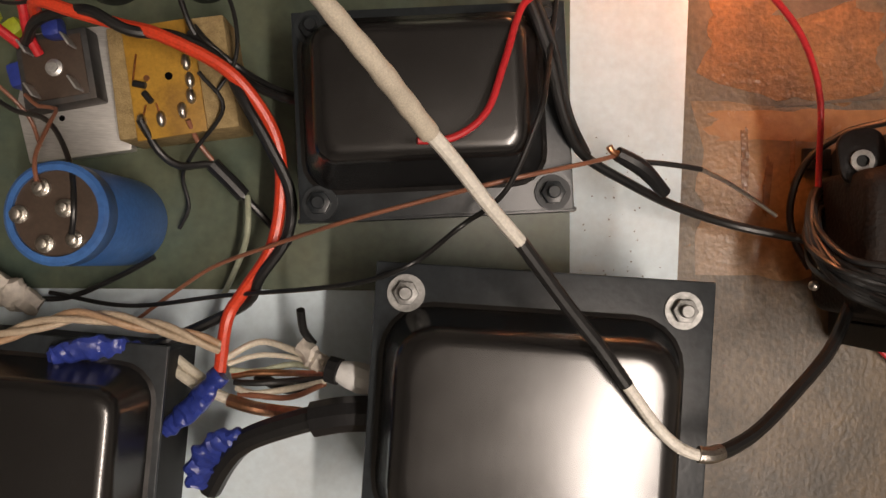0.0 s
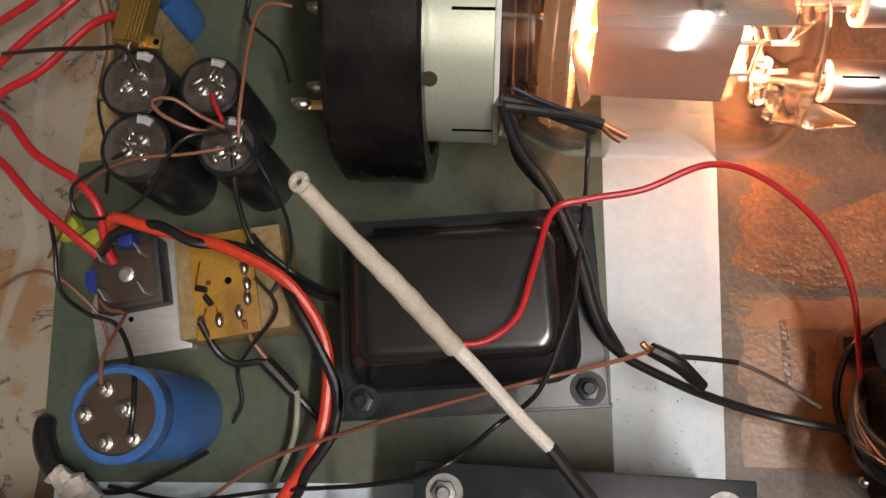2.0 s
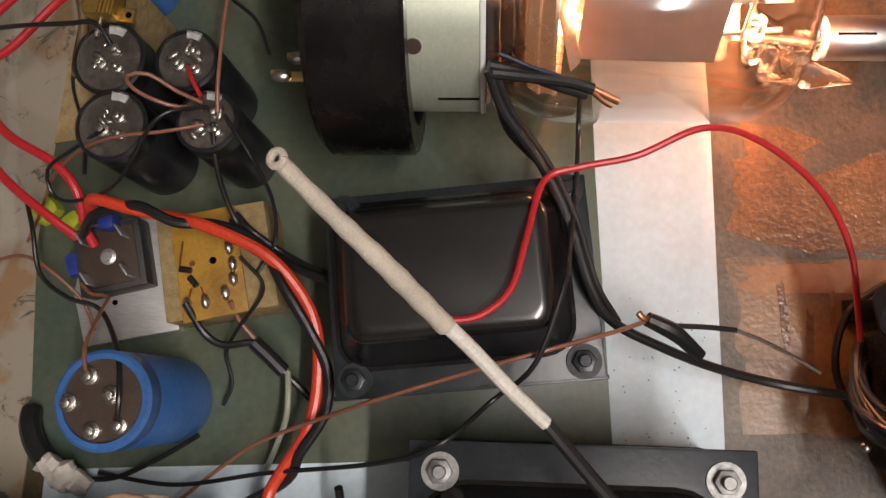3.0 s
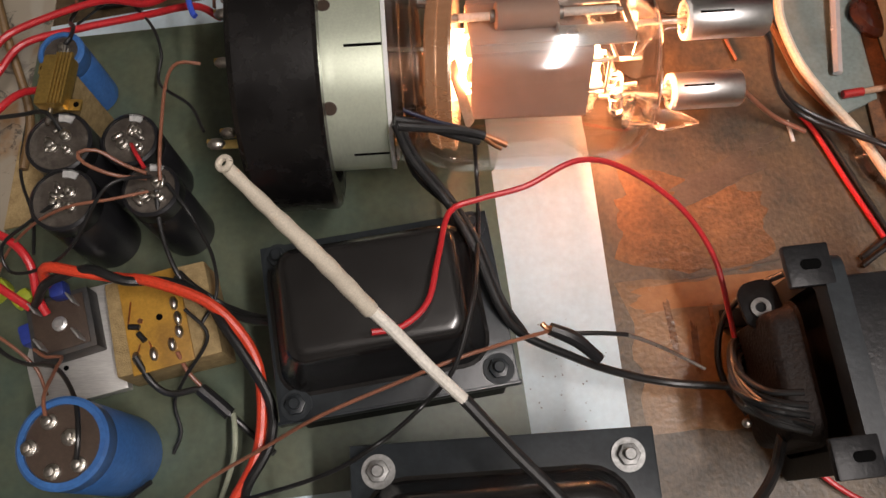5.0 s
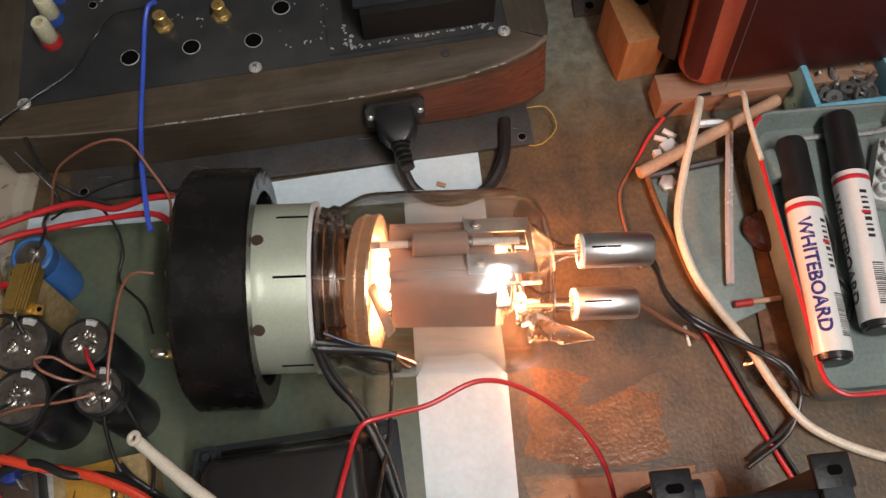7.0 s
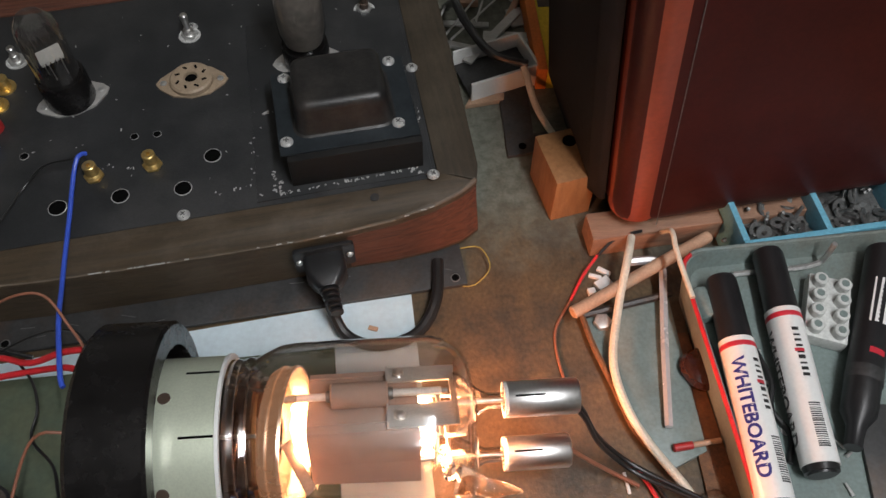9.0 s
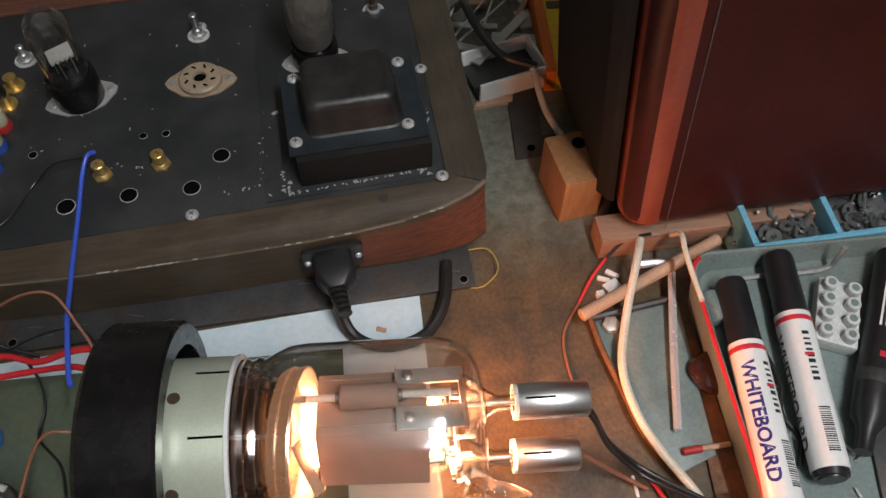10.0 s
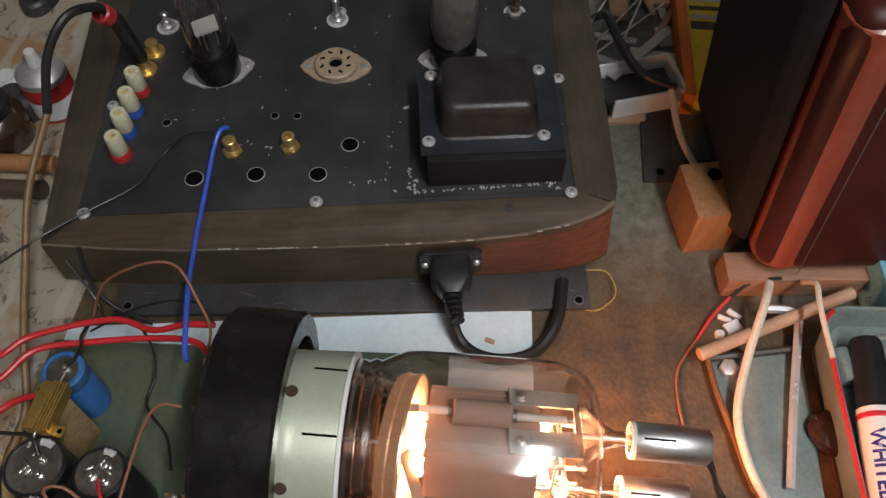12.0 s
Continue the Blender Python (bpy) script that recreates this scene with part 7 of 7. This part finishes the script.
wire("brown_lead", [(-0.0350, 0.1110, 0.033), (-0.032, 0.103, 0.027), (-0.027, 0.097, 0.024)], 0.0010, M["brown_wire"], "brown lead leaving the circuit board")
wire("black_lead", [(-0.0300, 0.1280, 0.040), (-0.021, 0.116, 0.036), (-0.034, 0.100, 0.026), (-0.041, 0.091, 0.016), (-0.039, 0.079, 0.012), (-0.0430, 0.070, 0.010)], 0.0008, M["black_wire"], "thin black lead with a bare end")
wire("heat_shrink", [(-0.027, 0.0955, 0.0245), (-0.020, 0.089, 0.0225), (-0.015, 0.084, 0.021)], 0.0030, M["black_plastic"], "black heat-shrink over the joined leads", "heat shrink")
wire("pale_lead", [(-0.0135, 0.084, 0.021), (-0.012, 0.076, 0.024), (-0.013, 0.065, 0.022), (-0.020, 0.050, 0.014), (-0.024, 0.044, 0.008)], 0.0012, M["green_wire"], "pale greenish lead with a bare end")
wire("brown_lead", [(-0.0730, 0.0800, 0.0690), (-0.0760, 0.090, 0.066), (-0.0800, 0.103, 0.050), (-0.084, 0.112, 0.036), (-0.092, 0.113, 0.033), (-0.1000, 0.1180, 0.028)], 0.0008, M["brown_wire"], "brown lead from the blue capacitor to the rectifier")
wire("thin_black_lead", [(-0.0610, 0.0630, 0.0680), (-0.0590, 0.074, 0.072), (-0.066, 0.090, 0.062), (-0.083, 0.106, 0.044), (-0.104, 0.112, 0.030), (-0.118, 0.122, 0.028), (-0.122, 0.140, 0.030), (-0.130, 0.155, 0.024)], 0.0010, M["black_wire"], "thin black lead from the blue capacitor")
wire("thin_black_lead", [(-0.049, 0.058, 0.020), (-0.064, 0.0495, 0.016), (-0.085, 0.040, 0.010), (-0.100, 0.038, 0.008)], 0.0011, M["black_wire"], "black lead lying before the blue capacitor")
wire("copper_lead", [(-0.160, 0.125, 0.004), (-0.140, 0.130, 0.018), (-0.122, 0.128, 0.026), (-0.104, 0.113, 0.020), (-0.100, 0.100, 0.013)], 0.0008, M["brown_wire"], "copper-brown lead beside the rectifier")
wire("thin_black_lead", [(-0.122, 0.250, 0.008), (-0.124, 0.215, 0.008), (-0.116, 0.190, 0.008), (-0.114, 0.170, 0.008)], 0.0008, M["black_wire"], "thin black lead lying on the board")
solo("blue_terminal", block(0.008, 0.010, 0.010, 0.002, pose(-0.1075, 0.1275, 0.0112, 0, 0, 20)), M["blue_tape"], "blue crimp terminal on the rectifier", "terminal")
solo("blue_terminal", block(0.007, 0.008, 0.009, 0.002, pose(-0.0910, 0.1445, 0.0225, 0, 0, 10)), M["blue_tape"], "blue crimp terminal on the rectifier", "terminal")
cl = thing("clip", "lime-yellow plastic crocodile clip", "clip", pose(-0.1300, 0.1530, 0.0010, 0, 0, 40))
part("jaw", block(0.012, 0.009, 0.010, 0.003), M["lime"], cl)
part("grip", block(0.010, 0.008, 0.008, 0.003, pose(0.006, -0.011, 0)), M["lime"], cl)
wire("black_cable", [(-0.128, 0.066, 0.006), (-0.126, 0.060, 0.010), (-0.121, 0.051, 0.012), (-0.112, 0.042, 0.012), (-0.104, 0.037, 0.010)], 0.0045, M["black_wire"], "stub of thick black cable", "cable")

# taped bundle between the transformers
def tape_lump(label, pts, r, material, seed):
    """Tape wound round a joint: flattened turns with overlapping edges and loose creases."""
    rnd = random.Random(seed)
    k = [rnd.uniform(0.88, 1.14) for _ in range(60)]
    b = sweep(smooth_line(pts, 0.0012), lambda t: r * k[int(t * 14)] * (0.82 + 0.26 * math.sin(math.pi * min(1, t * 1.05))), 14, squash=0.62)
    for v in b.verts:
        v.co += Vector((math.sin(v.co.y * 900 + seed), math.sin(v.co.x * 1100 + seed), math.sin((v.co.x + v.co.y) * 1300))) * r * 0.10
        v.co += Vector((rnd.uniform(-1, 1), rnd.uniform(-1, 1), rnd.uniform(-1, 1))) * r * 0.03
    return solo("tape_wrap", b, M[material], label, "tape", "taped joints")


tape_lump("crumpled blue tape wrapped round a lead joint", [(-0.074, 0.0195, 0.049), (-0.060, 0.0245, 0.0495), (-0.044, 0.023, 0.040)], 0.0049, "blue_tape", 1)
tape_lump("crumpled blue tape wrapped round a lead joint", [(-0.0165, 0.016, 0.034), (-0.026, 0.003, 0.034), (-0.037, -0.007, 0.034)], 0.0049, "blue_tape", 2)
tape_lump("crumpled blue tape wrapped round a lead joint", [(-0.003, -0.006, 0.042), (-0.014, -0.009, 0.040), (-0.021, -0.018, 0.036), (-0.023, -0.027, 0.032)], 0.0054, "blue_tape", 3)
tape_lump("masking tape crumpled round a cable end", [(-0.116, 0.046, 0.016), (-0.107, 0.040, 0.014), (-0.098, 0.035, 0.010)], 0.0070, "white_tape", 4)
tape_lump("masking tape crumpled round the leads", [(0.013, 0.028, 0.036), (0.020, 0.023, 0.038), (0.026, 0.019, 0.042)], 0.0046, "white_tape", 5)
wire("black_cable", [(-0.020, -0.030, 0.026), (-0.012, -0.016, 0.034), (-0.002, -0.006, 0.043), (0.019, 0.003, 0.049), (0.031, 0.006, 0.052)], 0.0046, M["black_wire"], "thick black cable into the large transformer", "cable")
wire("cable_boot", [(0.022, 0.0035, 0.050), (0.034, 0.0065, 0.0525), (0.048, 0.0075, 0.0530)], 0.0066, M["black_plastic"], "wide black sleeve at the large transformer", "sleeve")
wire("white_connector", [(0.030, 0.021, 0.0490), (0.038, 0.019, 0.0500), (0.046, 0.017, 0.0500)], lambda s: 0.0040 + 0.0018 * math.sin(math.pi * s), M["white_plastic"], "white taped connector at the large transformer", "connector")
wire("black_collar", [(0.0260, 0.0215, 0.0480), (0.0300, 0.0208, 0.0490)], 0.0050, M["black_plastic"], "black collar on the white connector", "collar")
random.seed(6)
pair = smooth_line([(-0.128, 0.018, 0.042), (-0.106, 0.0225, 0.048), (-0.0925, 0.0266, 0.050), (-0.0785, 0.0318, 0.050), (-0.0645, 0.0357, 0.050), (-0.0495, 0.0349, 0.049), (-0.0325, 0.0318, 0.046), (-0.0160, 0.0265, 0.040)], 0.004)
for k in range(3):
    ph = k * 2 * math.pi / 3
    turns = [p + Vector((0, 0.0017 * math.cos(i * 0.62 + ph), 0.0017 * math.sin(i * 0.62 + ph))) for i, p in enumerate(pair)]
    wire("cream_lead", turns, 0.0013, M[("aged_wire", "aged_wire", "peach_wire")[k]], "aged cream lead of a twisted bundle", "wire", "twisted cream leads")
for k in range(7):
    a = random.uniform(-0.003, 0.003)
    wire("cream_lead", [(-0.016 + 0.001 * k, 0.021 - 0.0022 * k, 0.030), (-0.004, 0.026 - 0.0032 * k + a, 0.028 + 0.001 * k), (0.010, 0.026 - 0.0030 * k, 0.032 + a), (0.024, 0.0225 - 0.0012 * k, 0.043)], random.uniform(0.0009, 0.0014), M[("white_wire", "white_wire", "green_wire", "copper", "black_wire", "white_wire", "brown_wire")[k]], "thin lead of the bundle at the large transformer", "wire", "bundle leads")
wire("cream_lead", [(-0.046, 0.020, 0.022), (-0.036, 0.014, 0.024), (-0.026, 0.009, 0.027), (-0.014, 0.005, 0.028)], 0.0022, M["white_wire"], "cream lead under the blue tape")
wire("cream_lead", [(-0.044, 0.024, 0.022), (-0.032, 0.016, 0.024), (-0.022, 0.010, 0.026)], 0.0018, M["white_wire"], "cream lead under the blue tape")
wire("copper_braid", [(-0.014, 0.005, 0.029), (-0.004, 0.003, 0.031), (0.006, 0.003, 0.036), (0.016, 0.004, 0.044)], 0.0026, M["copper"], "bare copper strands of a stripped cable")
wire("black_lead", [(0.014, 0.042, 0.045), (0.0148, 0.034, 0.040), (0.018, 0.029, 0.036)], 0.0016, M["black_wire"], "short black lead stub standing up")
wire("black_lead", [(-0.006, 0.014, 0.020), (0.004, 0.010, 0.022), (0.014, 0.010, 0.030)], 0.0022, M["black_wire"], "short black lead in the bundle")

# right-hand cables on the bench
wire("cream_cable", [(0.2925, 0.3535, 0.020), (0.2890, 0.344, 0.0235), (0.2850, 0.333, 0.0240), (0.2760, 0.306, 0.0150), (0.2680, 0.274, 0.0120), (0.2710, 0.246, 0.0115), (0.2800, 0.224, 0.0110), (0.2940, 0.200, 0.0100), (0.3060, 0.172, 0.0095), (0.323, 0.151, 0.0060), (0.362, 0.134, 0.0040), (0.43, 0.120, 0.0040)], 0.0025, M["white_wire"], "cream round cable snaking over the metal lid", "cable")
wire("cream_cable", [(0.3120, 0.3560, 0.020), (0.3120, 0.345, 0.0370), (0.3110, 0.332, 0.0390), (0.3125, 0.316, 0.0370), (0.3140, 0.300, 0.0365)], 0.0016, M["white_wire"], "cream lead falling over the tray's corner", "cable")
wire("red_black_lead", [(0.300, 0.357, 0.021), (0.285, 0.3565, 0.016), (0.272, 0.348, 0.010)], 0.0010, M["black_wire"], "thin dark lead from under the speaker")
wire("red_black_lead", [(0.272, 0.348, 0.010), (0.262, 0.337, 0.006), (0.252, 0.322, 0.002)], 0.0010, M["red_wire"], "thin red lead lying on the bench")
wire("red_black_lead", [(0.252, 0.322, 0.002), (0.2405, 0.304, 0.0015), (0.2385, 0.288, 0.0015), (0.241, 0.266, 0.002), (0.2445, 0.250, 0.003)], 0.0009, M["brown_wire"], "thin dark red lead lying on the bench")
for d in (0.0, 0.0038):
    wire("black_lead", [(0.2310, 0.2300 - d, 0.0700), (0.2360, 0.2270 - d, 0.062), (0.2440, 0.2230 - d, 0.042), (0.2570, 0.2200 - d, 0.020), (0.2720, 0.2110 - d, 0.013), (0.300, 0.1925 - d, 0.0150 + d), (0.312, 0.183 - d, 0.0150), (0.3170, 0.169, 0.0100), (0.308, 0.150 + d, 0.0050), (0.284, 0.134 + d, 0.0030)], 0.0013, M["black_wire"], "black lead from the tube's upper end cap")
wire("black_lead", [(0.2330, 0.2190, 0.0300), (0.2420, 0.2170, 0.0200), (0.2560, 0.2130, 0.0080), (0.2700, 0.2050, 0.0060)], 0.0012, M["brown_wire"], "dark lead from the tube's lower end cap")
wire("red_lead", [(0.2680, 0.2190, 0.0040), (0.2760, 0.2060, 0.0030), (0.2890, 0.1710, 0.0025), (0.3040, 0.1330, 0.0025), (0.320, 0.10, 0.0025)], 0.0013, M["red_wire"], "red lead lying on the bench")
wire("black_lead", [(0.2690, 0.2160, 0.0040), (0.2800, 0.2060, 0.0030), (0.2930, 0.1720, 0.0025), (0.3080, 0.1330, 0.0025), (0.324, 0.10, 0.0025)], 0.0011, M["black_wire"], "black lead lying beside the red one")
wire("yellow_wire", [(0.186, 0.364, 0.003), (0.200, 0.362, 0.006), (0.205, 0.347, 0.006), (0.195, 0.337, 0.003), (0.187, 0.337, 0.002)], 0.0004, surface("dull_yellow", (0.45, 0.36, 0.08), rough=0.5), "hair-thin yellow wire loop on the bench")
solo("wood_shavings", block(0.006, 0.003, 0.0012, 0.0005, pose(0.131, 0.312, 0.0013, 0, 0, -20)), M["dowel"], "pale crumb of wood on the white card", "shaving")
